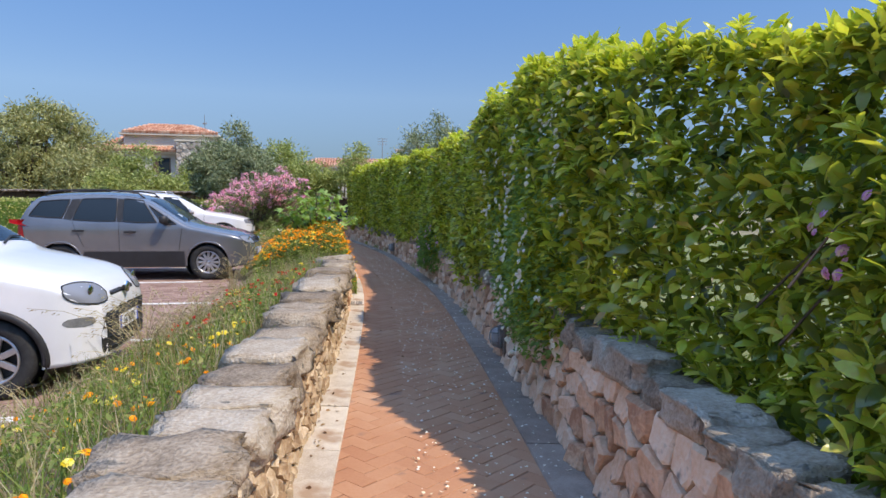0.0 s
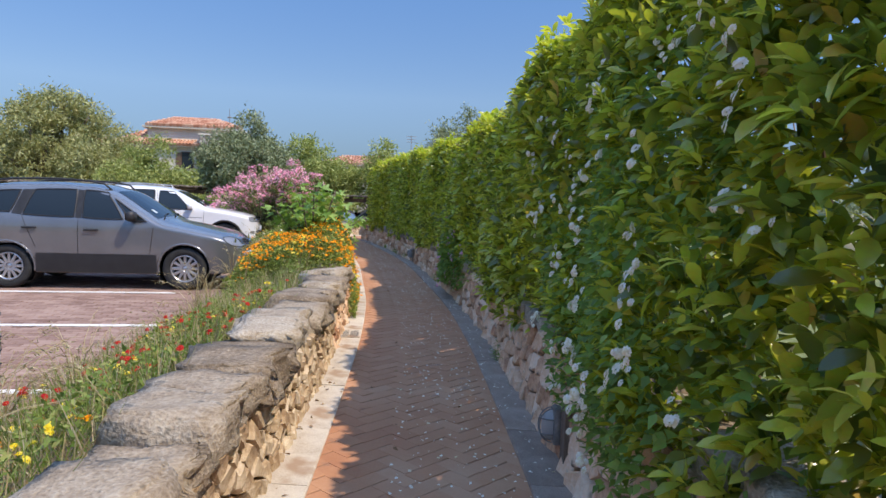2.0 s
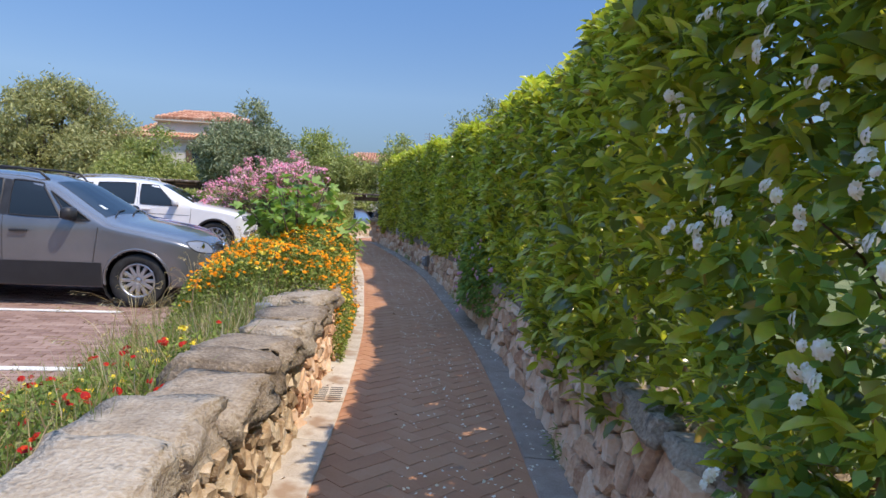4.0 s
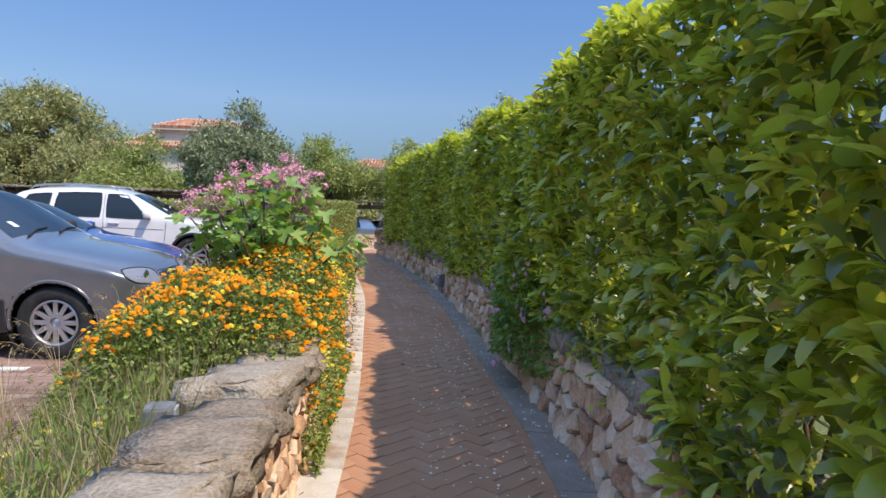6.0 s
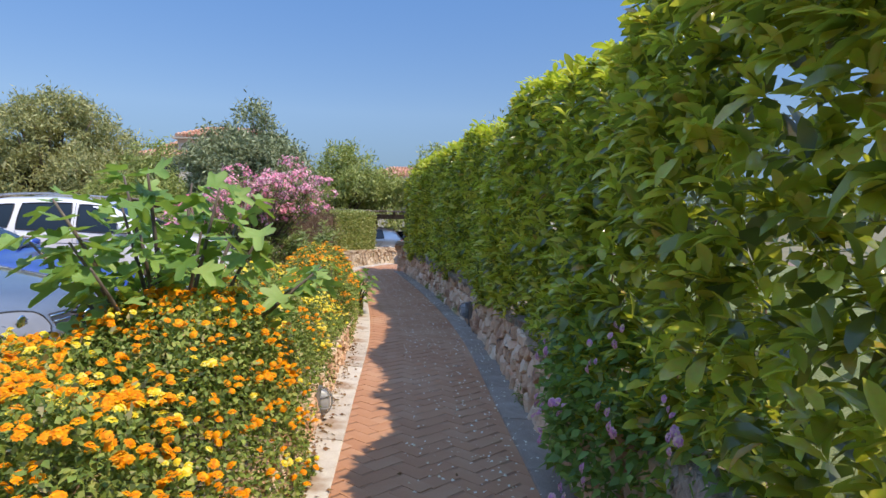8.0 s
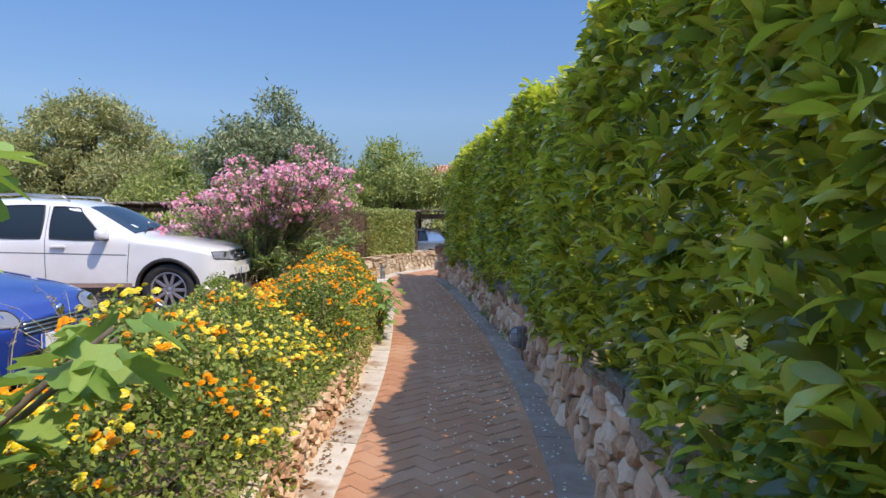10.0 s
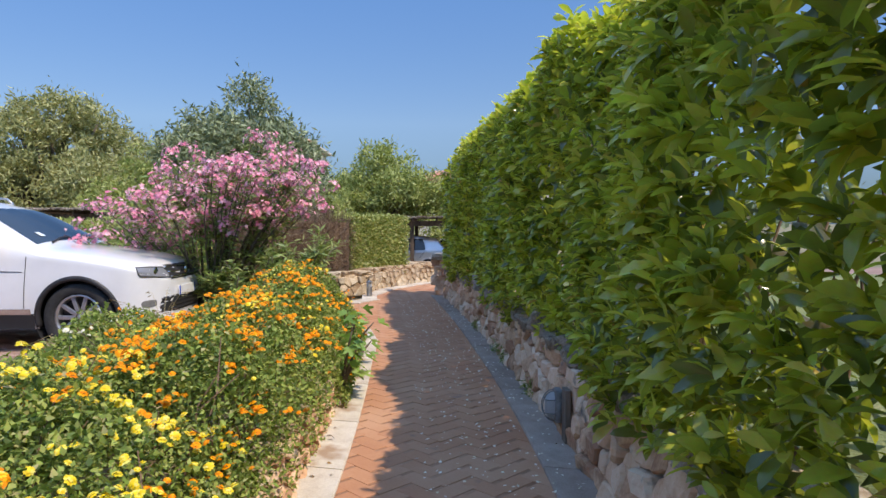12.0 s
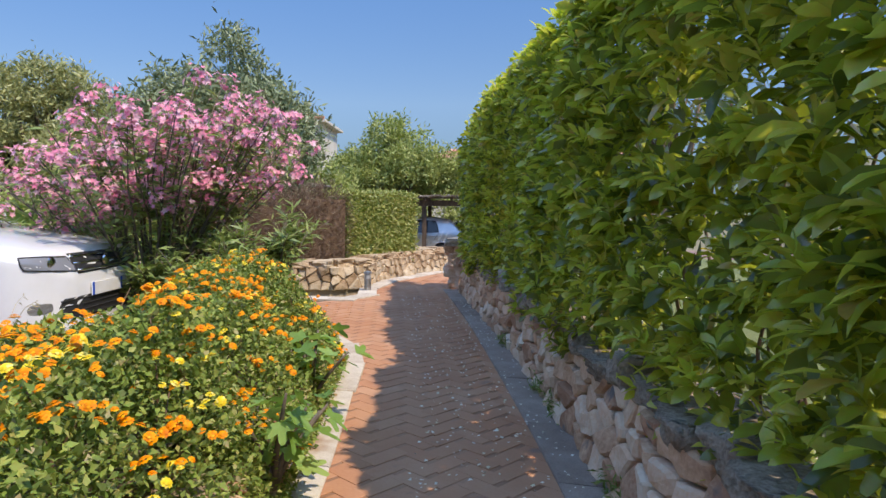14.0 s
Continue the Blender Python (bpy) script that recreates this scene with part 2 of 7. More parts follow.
M_ORANGE = leafy("orange_petal", [(0.0, (0.80, 0.21, 0.003)), (0.5, (0.90, 0.31, 0.004)), (0.85, (0.92, 0.39, 0.008)), (1.0, (0.90, 0.50, 0.02))], 0.6, 0.25, (0.9, 0.5, 0.05), 0.25)
M_YELLOW = leafy("yellow_petal", [(0.0, (0.80, 0.55, 0.015)), (0.6, (0.85, 0.68, 0.05)), (1.0, (0.85, 0.76, 0.25))], 0.6, 0.25, (0.9, 0.8, 0.1), 0.25)
M_WHITE_P = leafy("white_petal", [(0.0, (0.70, 0.60, 0.38)), (0.5, (0.82, 0.77, 0.62)), (1.0, (0.85, 0.83, 0.73))], 0.6, 0.25, (0.9, 0.9, 0.8), 0.25)
M_PINK_P = leafy("pink_lantana_petal", [(0.0, (0.55, 0.18, 0.38)), (0.6, (0.70, 0.36, 0.52)), (1.0, (0.80, 0.62, 0.35))], 0.6, 0.25, (0.9, 0.5, 0.6), 0.25)
M_RED_P = leafy("red_petal", [(0.0, (0.34, 0.004, 0.006)), (0.7, (0.47, 0.010, 0.008)), (1.0, (0.62, 0.06, 0.01))], 0.6, 0.2, (0.8, 0.05, 0.02), 0.25)
M_OLEANDER_P = leafy("oleander_petal", [(0.0, (0.74, 0.19, 0.32)), (0.5, (0.88, 0.37, 0.48)), (1.0, (0.92, 0.60, 0.66))], 0.6, 0.3, (0.9, 0.5, 0.65), 0.25)
M_RUBBER = surface("tyre_rubber", [(0.3, (0.012, 0.012, 0.012)), (0.7, (0.03, 0.03, 0.03))], 20, 0.8, 0.2, 90, 0.3)
M_BLACK = surface("black_plastic", [(0.3, (0.014, 0.014, 0.015)), (0.7, (0.03, 0.03, 0.032))], 10, 0.55, 0.15, 150, 0.3)
# plastic cladding on SUV, a painted dark ground reflection on GREY
M_SIDE_BAND = surface("dark_plastic_reflection", [(0.3, (0.014, 0.0145, 0.016)), (0.7, (0.026, 0.027, 0.03))], 3, 0.5, 0.1, 150, 0.3)
M_ALLOY = surface("silver_alloy", [(0.3, (0.42, 0.42, 0.43)), (0.7, (0.6, 0.6, 0.61))], 10, 0.32, 0.0, 90, 0.2, metallic=0.85)
M_GREY_PAINT = surface("grey_metallic_paint", [(0.3, (0.18, 0.185, 0.195)), (0.7, (0.225, 0.23, 0.24))], 2, 0.26, 0.0, 200, 0.3, metallic=0.55, coat=1.0)
M_BLUE_PAINT = surface("blue_metallic_paint", [(0.3, (0.008, 0.035, 0.26)), (0.7, (0.014, 0.06, 0.36))], 2, 0.35, 0.0, 200, 0.3, metallic=0.4, coat=1.0)
M_WHITE_PAINT = surface("white_car_paint", [(0.3, (0.70, 0.70, 0.70)), (0.7, (0.80, 0.80, 0.80))], 2, 0.3, 0.0, 200, 0.2, coat=1.0)
M_SILVER_PAINT = surface("silver_car_paint", [(0.3, (0.45, 0.46, 0.48)), (0.7, (0.55, 0.56, 0.58))], 2, 0.32, 0.0, 200, 0.2, metallic=0.6, coat=1.0)
M_DARK_PAINT = surface("dark_car_paint", [(0.3, (0.015, 0.015, 0.018)), (0.7, (0.03, 0.03, 0.034))], 2, 0.35, 0.0, 200, 0.2, coat=1.0)
M_GLASS = glassy("car_glass", (0.012, 0.018, 0.022))
M_LENS = glassy("lamp_lens", (0.20, 0.21, 0.23), 0.05)
M_TAIL = glassy("red_lens", (0.40, 0.012, 0.018), 0.15)
M_PLATE = surface("plate_white", [(0.3, (0.72, 0.72, 0.72)), (0.7, (0.8, 0.8, 0.8))], 8, 0.5, 0.0)
M_PLATE_BLUE = surface("plate_blue", [(0.3, (0.02, 0.09, 0.45)), (0.7, (0.03, 0.12, 0.55))], 8, 0.5, 0.0)
M_CHROME = surface("chrome", [(0.3, (0.6, 0.6, 0.6)), (0.7, (0.7, 0.7, 0.7))], 8, 0.12, 0.0, metallic=1.0)
M_STEEL = surface("brushed_steel", [(0.3, (0.35, 0.35, 0.35)), (0.7, (0.5, 0.5, 0.5))], 12, 0.4, 0.1, 90, 0.3, metallic=0.9)
M_DULL = surface("weathered_metal", [(0.3, (0.16, 0.16, 0.155)), (0.7, (0.30, 0.30, 0.29))], 14, 0.65, 0.3, 80, 0.4, metallic=0.4)
M_FROST = glassy("frosted_glass", (0.34, 0.35, 0.35), 0.4)
M_BOARD = surface("grey_wood", [(0.3, (0.10, 0.075, 0.055)), (0.7, (0.22, 0.17, 0.13))], 5, 0.85, 0.6, 60, 0.5, stretch=(4, 4, 0.5))
M_REED = surface("weathered_reed", [(0.3, (0.13, 0.10, 0.08)), (0.7, (0.30, 0.25, 0.20))], 6, 0.9, 0.5, 40, 0.5, "island", 0.5)
M_POST = surface("dark_timber", [(0.3, (0.05, 0.032, 0.022)), (0.7, (0.12, 0.08, 0.055))], 6, 0.85, 0.5, 40, 0.5, stretch=(3, 3, 0.4))
M_TILE = surface("clay_roof_tile", [(0.25, (0.38, 0.16, 0.09)), (0.5, (0.54, 0.27, 0.17)), (0.8, (0.62, 0.42, 0.30))], 1.5, 0.85, 0.3, 20, 0.4, "island", 0.5)
M_RENDER = surface("pale_render", [(0.3, (0.50, 0.45, 0.37)), (0.7, (0.66, 0.61, 0.52))], 0.7, 0.9, 0.2, 20, 0.3)
M_HOUSE_STONE = surface("house_stone", [(0.25, (0.22, 0.19, 0.16)), (0.5, (0.40, 0.36, 0.31)), (0.8, (0.54, 0.49, 0.43))], 3, 0.9, 0.8, 12, 0.5, "island", 0.5)
M_WINDOW = glassy("house_glass", (0.02, 0.03, 0.04), 0.05)
M_SHUTTER = surface("brown_shutter", [(0.3, (0.09, 0.05, 0.03)), (0.7, (0.16, 0.10, 0.06))], 4, 0.7, 0.2, 30, 0.3)
M_DEADLEAF = leafy("fallen_leaf", [(0.0, (0.10, 0.05, 0.025)), (0.6, (0.24, 0.13, 0.06)), (1.0, (0.36, 0.25, 0.12))], 0.8, 0.1, (0.4, 0.25, 0.1), 0.2)
M_SCREEN = surface("paper_disc", [(0.3, (0.55, 0.60, 0.62)), (0.7, (0.65, 0.72, 0.75))], 30, 0.7, 0.0)

# ---- builders ----
rng = np.random.default_rng(7)


def link_mesh(name, verts, faces, mat, parent=None, label="", kind="", smooth=False):
    me = bpy.data.meshes.new(name)
    me.from_pydata([tuple(v) for v in verts], [], [tuple(f) for f in faces])
    me.update()
    if smooth:
        me.shade_smooth()
    me.materials.append(mat)
    ob = new(name, me)
    if parent is not None:
        ob.parent = parent
    return tagged(ob, label, kind=kind)


def big_mesh(name, verts, tris, mat, parent=None, label="", kind="", smooth=False):
    """A mesh of triangles from arrays, for foliage."""
    me = bpy.data.meshes.new(name)
    v, f = np.asarray(verts, np.float32), np.asarray(tris, np.int32)
    me.vertices.add(len(v))
    me.vertices.foreach_set("co", v.ravel())
    me.loops.add(f.size)
    me.loops.foreach_set("vertex_index", f.ravel())
    me.polygons.add(len(f))
    me.polygons.foreach_set("loop_start", np.arange(0, f.size, 3, dtype=np.int32))
    me.update(calc_edges=True)
    me.validate()
    if smooth:
        me.shade_smooth()
    me.materials.append(mat)
    ob = new(name, me)
    if parent is not None:
        ob.parent = parent
    return tagged(ob, label, kind=kind)


def part(name, bm, material, parent, label="", kind="", smooth=False):
    me = bpy.data.meshes.new(name)
    bm.to_mesh(me)
    bm.free()
    if smooth:
        me.shade_smooth()
    me.materials.append(material)
    ob = new(name, me)
    if parent is not None:
        ob.parent = parent
    return tagged(ob, label, kind=kind)


def thing(name, label, category, m=None, group="", kind=""):
    ob = new(name)
    ob.empty_display_size = 0.2
    if m is not None:
        ob.matrix_world = m
    return tagged(ob, label, category, group, kind)


def box_bm(sx, sy, sz, x=0, y=0, z=0, bevel=0.0, bm=None, turn=None):
    """A box of that size, its base centre at x, y, z, with bevelled edges."""
    own = bmesh.new()
    bmesh.ops.create_cube(own, size=1.0)
    bmesh.ops.scale(own, vec=(sx, sy, sz), verts=own.verts)
    if bevel:
        bmesh.ops.bevel(own, geom=own.edges[:], offset=bevel, segments=2, affect="EDGES", profile=0.6)
    if turn is not None:
        bmesh.ops.transform(own, matrix=turn, verts=own.verts)
    bmesh.ops.translate(own, vec=(x, y, z + sz / 2), verts=own.verts)
    if bm is None:
        return own
    me = bpy.data.meshes.new("tmp")
    own.to_mesh(me)
    own.free()
    bm.from_mesh(me)
    bpy.data.meshes.remove(me)
    return bm


def tube(points, radii, sides=6):
    """Vertices and faces of a tapered tube along points."""
    pts = [Vector(p) for p in points]
    verts, faces = [], []
    for i, p in enumerate(pts):
        d = (pts[min(i + 1, len(pts) - 1)] - pts[max(i - 1, 0)]).normalized()
        a = d.cross(Vector((0.3, 0.9, 0.2))).normalized()
        b = d.cross(a)
        for k in range(sides):
            w = 2 * math.pi * k / sides
            verts.append(p + radii[i] * (a * math.cos(w) + b * math.sin(w)))
    for i in range(len(pts) - 1):
        for k in range(sides):
            k2 = (k + 1) % sides
            faces.append((i * sides + k, i * sides + k2, (i + 1) * sides + k2, (i + 1) * sides + k))
    faces.append(tuple(range(sides))[::-1])
    faces.append(tuple(range((len(pts) - 1) * sides, len(pts) * sides)))
    return verts, faces


def tubes(list_of_tubes):
    verts, faces = [], []
    for v, f in list_of_tubes:
        n = len(verts)
        verts += v
        faces += [tuple(i + n for i in q) for q in f]
    return verts, faces


def lathe(profile, sides=24, axis="y"):
    """Turns a profile of (radius, along) about an axis."""
    verts, faces, n = [], [], len(profile)
    for k in range(sides):
        w = 2 * math.pi * k / sides
        for r, h in profile:
            c, s = r * math.cos(w), r * math.sin(w)
            verts.append((c, h, s) if axis == "y" else (c, s, h))
    for k in range(sides):
        k2 = (k + 1) % sides
        for i in range(n - 1):
            faces.append((k * n + i, k * n + i + 1, k2 * n + i + 1, k2 * n + i))
    return verts, faces


# leaf outlines: along x, across y, up z, one unit long
LEAF_V = np.array([(0, 0, 0)] + [(x, k * w, h + abs(k) * 0.30 * w) for x, w, h in ((0.20, 0.115, 0.03), (0.55, 0.205, 0.02), (0.84, 0.135, -0.06)) for k in (1, 0, -1)] + [(1, 0, -0.13)])
LEAF_F = np.array([(0, 2, 1), (0, 3, 2)] + [t for b in (1, 4) for k in (b, b + 1) for t in ((k, k + 1, k + 4), (k, k + 4, k + 3))] + [(7, 8, 10), (8, 9, 10)])
SLIM_V = np.array([(0, 0, 0), (0.45, 0.09, 0.03), (0.5, 0, -0.01), (0.45, -0.09, 0.03), (1, 0, -0.1)])
SLIM_F = np.array([(0, 2, 1), (0, 3, 2), (1, 2, 4), (2, 3, 4)])
WIDE_V = np.array([(0, 0, 0), (0.35, 0.30, 0.06), (0.4, 0, -0.02), (0.35, -0.30, 0.06), (1, 0, -0.1)])
BLADE_V = np.array([(0, 0.012, 0), (0, -0.012, 0), (0.5, 0.009, 0.06), (0.5, -0.009, 0.06), (1, 0, 0.0)])
BLADE_F = np.array([(0, 1, 3), (0, 3, 2), (2, 3, 4)])


def frames_of(along, roll):
    """Turning matrices whose x axis goes along, with a roll about it."""
    a = along / np.linalg.norm(along, axis=1, keepdims=True)
    up = np.tile([0.0, 0.0, 1.0], (len(a), 1))
    up[np.abs(a[:, 2]) > 0.95] = (1, 0, 0)
    y = np.cross(up, a)
    y /= np.linalg.norm(y, axis=1, keepdims=True)
    z = np.cross(a, y)
    c, s = np.cos(roll)[:, None], np.sin(roll)[:, None]
    return np.stack([a, y * c + z * s, z * c - y * s], axis=2)


def stamp(tv, tf, pos, along, size, roll, width=1.0):
    """Copies of a template at every place: vertices and triangles."""
    r = frames_of(along, roll)
    t = tv * np.array([1, width, 1])
    v = np.einsum("nij,kj->nki", r, t) * np.asarray(size)[:, None, None] + pos[:, None, :]
    f = tf[None] + (np.arange(len(pos)) * len(tv))[:, None, None]
    return v.reshape(-1, 3), f.reshape(-1, 3)


def merged(list_of_meshes):
    vs, fs, n = [], [], 0
    for v, f in list_of_meshes:
        vs.append(v)
        fs.append(f + n)
        n += len(v)
    return np.concatenate(vs), np.concatenate(fs)


def scatter_dirs(n):
    d = rng.normal(size=(n, 3))
    return d / np.linalg.norm(d, axis=1, keepdims=True)


def head_template(petals=11, cup=0.42):
    """A round flower head of small petals on a dome, one unit across."""
    vs, fs = [], []
    rings = ((0.0, 1), (0.22, 6), (0.40, petals))
    g = np.random.default_rng(3)
    for rad, count in rings:
        for k in range(count):
            w = 2 * math.pi * (k + g.random() * 0.5) / count
            cx, cy, cz = rad * math.cos(w), rad * math.sin(w), cup * (1 - (rad / 0.5) ** 2) + g.uniform(-0.03, 0.03)
            n = len(vs)
            p = 0.2
            tilt = rad * 0.9
            for j in range(4):
                a = w + j * math.pi / 2
                ox, oy = p * math.cos(a), p * math.sin(a)
                vs.append((cx + ox, cy + oy, cz - tilt * (ox * math.cos(w) + oy * math.sin(w))))
            vs.append((cx, cy, cz + 0.05))
            fs += [(n, n + 1, n + 4), (n + 1, n + 2, n + 4), (n + 2, n + 3, n + 4), (n + 3, n, n + 4)]
    v = np.array(vs)
    return v[:, [2, 0, 1]], np.array(fs)


HEAD_V, HEAD_F = head_template()
STAR_V = np.array([(0.0, 0, 0)] + [(0.12, 0.5 * math.cos(a), 0.5 * math.sin(a)) for a in np.arange(10) * math.pi / 5] , float)
STAR_V[2::2, 1:] *= 0.45
STAR_F = np.array([(0, i + 1, (i + 1) % 10 + 1) for i in range(10)])


# the line of the path
KY = np.array([-6, 0, 4.7, 8.15, 10.5, 12.2, 15.2, 17.4, 19.3, 21.4, 23.1, 25.2, 27.0])
KX = np.array([1.06, 0.72, 0.26, -0.145, -0.47, -0.76, -1.42, -1.93, -2.47, -3.15, -3.73, -4.50, -5.2])
KS = np.gradient(KX, KY)


def mid(y):
    """x of the middle of the path at y."""
    y = np.asarray(y, float)
    i = np.clip(np.searchsorted(KY, y) - 1, 0, len(KY) - 2)
    h = KY[i + 1] - KY[i]
    t = (y - KY[i]) / h
    t = np.clip(t, -3, 3)
    inside = (t >= 0) & (t <= 1)
    cub = (2 * t**3 - 3 * t**2 + 1) * KX[i] + (t**3 - 2 * t**2 + t) * h * KS[i] + (3 * t**2 - 2 * t**3) * KX[i + 1] + (t**3 - t**2) * h * KS[i + 1]
    lin = np.where(t < 0, KX[i] + t * h * KS[i], KX[i + 1] + (t - 1) * h * KS[i + 1])
    return np.where(inside, cub, lin)


def mx(y):
    return float(mid(y))


def ribbon(name, y0, y1, offsets, mat, step=0.3, parent=None, label="", kind="structure", wobble=0.0, smooth=True, category=""):
    """A sheet along the path; offsets: (distance from its middle, height)."""
    ys = np.linspace(y0, y1, max(2, int((y1 - y0) / step) + 1))
    verts, faces, k = [], [], len(offsets)
    for y in ys:
        for o, z in offsets:
            dz = wobble * noise.noise((o * 2.3, y * 1.9, 3.1)) if wobble else 0
            verts.append((mx(y) + o, y, z + dz))
    for i in range(len(ys) - 1):
        for j in range(k - 1):
            faces.append((i * k + j, i * k + j + 1, (i + 1) * k + j + 1, (i + 1) * k + j))
    ob = link_mesh(name, verts, faces, mat, parent, label, kind, smooth)
    return tagged(ob, category=category)


def clip_cell(poly, px, py, qx, qy):
    """Keeps the side of a polygon that is nearer to p than to q."""
    mx_, my_, nx, ny = (px + qx) / 2, (py + qy) / 2, qx - px, qy - py
    out = []
    for i in range(len(poly)):
        a, b = poly[i], poly[(i + 1) % len(poly)]
        da, db = (a[0] - mx_) * nx + (a[1] - my_) * ny, (b[0] - mx_) * nx + (b[1] - my_) * ny
        if da <= 0:
            out.append(a)
        if (da < 0 < db) or (db < 0 < da):
            t = da / (da - db)
            out.append((a[0] + t * (b[0] - a[0]), a[1] + t * (b[1] - a[1])))
    return out


def rubble_cells(u0, u1, v0, v1, du, dv, g, gap=0.012):
    """Irregular stone outlines that fill a rectangle, shrunk by a joint."""
    sites = []
    rows, r = max(1, round((v1 - v0) / dv)), 0
    hv = (v1 - v0) / rows
    for r in range(rows):
        u = u0 + g.uniform(0, du)
        while u < u1:
            sites.append((u, v0 + (r + 0.5 + g.uniform(-0.3, 0.3)) * hv))
            u += du * g.uniform(0.55, 1.5)
    cells = []
    for i, (px, py) in enumerate(sites):
        poly = [(max(u0, px - 2 * du), v0), (min(u1, px + 2 * du), v0), (min(u1, px + 2 * du), v1), (max(u0, px - 2 * du), v1)]
        for j, (qx, qy) in enumerate(sites):
            if i != j and abs(qx - px) < 4 * du:
                poly = clip_cell(poly, px, py, qx, qy)
                if len(poly) < 3:
                    break
        if len(poly) < 3:
            continue
        cx, cy = sum(p[0] for p in poly) / len(poly), sum(p[1] for p in poly) / len(poly)
        small = []
        for x, y in poly:
            d = math.hypot(x - cx, y - cy)
            s = max(0.3, 1 - gap / max(d, 0.02))
            small.append((cx + (x - cx) * s, cy + (y - cy) * s))
        cells.append((cx, cy, small))
    return cells


def stone_mesh(cell, place, deep, g, bulge=0.03):
    """A split stone from its outline on a face; place(u, v, out) gives the world point."""
    cx, cy, poly = cell
    ragged = []
    for (x0, y0), (x1, y1) in zip(poly, poly[1:] + poly[:1]):
        ragged.append((x0, y0))
        d = math.hypot(x1 - x0, y1 - y0)
        if d > 0.07:
            w = g.uniform(-0.07, 0.04)
            ragged.append(((x0 + x1) / 2 - (y1 - y0) * w, (y0 + y1) / 2 + (x1 - x0) * w))
    n = len(ragged)
    rise = g.uniform(0.25, 1.0) * bulge
    tu, tv = g.uniform(-0.22, 0.22), g.uniform(-0.22, 0.22)
    ring = []
    for lim, out, j in ((1.0, -deep, 0), (0.975, 0.45 * rise, 0.004), (0.80, rise, 0.005)):
        for x, y in ragged:
            lean = 0 if out < 0 else tu * (x - cx) + tv * (y - cy)
            ring.append(place(cx + (x - cx) * lim, cy + (y - cy) * lim, out + lean + g.uniform(-j, j)))
    ring.append(place(cx + g.uniform(-0.2, 0.2) * 0.1, cy, rise * g.uniform(0.75, 1.25)))
    faces = []
    for k in range(2):
        for i in range(n):
            faces.append((k * n + i, k * n + (i + 1) % n, (k + 1) * n + (i + 1) % n, (k + 1) * n + i))
    for i in range(n):
        faces.append((2 * n + i, 2 * n + (i + 1) % n, 3 * n))
    return ring, faces


def boulder(sx, sy, sz, seed, cuts=2):
    """A worn block of stone, base at z 0."""
    bm = bmesh.new()
    bmesh.ops.create_cube(bm, size=1.0)
    bmesh.ops.bevel(bm, geom=bm.edges[:], offset=0.06, segments=2, affect="EDGES")
    bmesh.ops.subdivide_edges(bm, edges=[e for e in bm.edges if e.calc_length() > 0.4], cuts=5, use_grid_fill=True)
    for v in bm.verts:
        p = v.co.copy()
        d = noise.noise_vector(Vector((p.x * 1.7 + seed, p.y * 1.7, p.z * 1.3))) * 0.16 + noise.noise_vector(Vector((p.x * 4, p.y * 4 + seed, p.z * 4))) * 0.08
        d += noise.noise_vector(Vector((p.x * 9 + seed, p.y * 9, p.z * 9))) * 0.03
        d += noise.noise_vector(Vector((p.x * 19, p.y * 19 + seed, p.z * 19))) * 0.012
        d.z *= 0.6
        v.co = p + d
        v.co = Vector((v.co.x * sx, v.co.y * sy, (v.co.z + 0.5) * sz))
    return bm

# ---- ground, path, beds ----
def ground_z(x, y):
    fall = min(max((y - 27.0) / 7.0, 0.0), 1.0)
    return -0.16 - 0.45 * fall * fall * (3 - 2 * fall)


gv, gf = [], []
gx = sorted(set([-3000, -1200, -500, -220, -120] + list(range(-80, 61, 4)) + [100, 220, 500, 1200, 3000]))
gy = sorted(set([-3000, -1200, -400, -120, -60, -30] + list(range(-20, 81, 4)) + [120, 220, 500, 1200, 3000]))
for y in gy:
    for x in gx:
        gv.append((x, y, ground_z(x, y)))
for j in range(len(gy) - 1):
    for i in range(len(gx) - 1):
        a = j * len(gx) + i
        gf.append((a, a + 1, a + 1 + len(gx), a + len(gx)))
ground = link_mesh("ground", gv, gf, M_GROUND, kind="structure", smooth=True)
tagged(ground, "dry pale earth and thin grass beyond the parking", "ground")

# bed of joint sand under the bricks, the path's base
path_bed = ribbon("path_base", -5, 26.6, [(-0.76, -0.14), (-0.76, -0.0075), (0.76, -0.0075), (0.76, -0.14)], M_JOINT, label="sand joints under the brick path", category="path")

# planted strip between wall and parking
BED_END = 21.4
bed = ribbon("planting_bed", -5, BED_END, [(-0.98, 0.40), (-1.3, 0.38), (-1.6, 0.24), (-1.95, 0.12), (-2.2, 0.0), (-2.45, -0.10)], M_SOIL, step=0.2,
             label="dry sandy soil of the raised planting bed", wobble=0.05, category="bed")
# raised garden behind the hedge
garden = ribbon("garden_ground", -6, 27, [(1.04, 0.25), (1.08, 0.40), (1.6, 0.46), (3.0, 0.48), (8.0, 0.45), (16.0, 0.2), (24.0, -0.2)], M_LAWN, step=0.4,
                label="thin lawn on the raised garden behind the hedge", wobble=0.04, category="lawn")

# parking: turned by twelve degrees to the walk
BAY = radians(12.0)
BF, BL = Vector((math.cos(BAY), math.sin(BAY), 0)), Vector((-math.sin(BAY), math.cos(BAY), 0))
PARK_Z = -0.08


def bay_point(u, v, z=PARK_Z):
    """u ahead along the bays, v across them; from the corner of the parking."""
    return Vector((-3.0, 8.0, 0)) + BF * u + BL * v + Vector((0, 0, z))


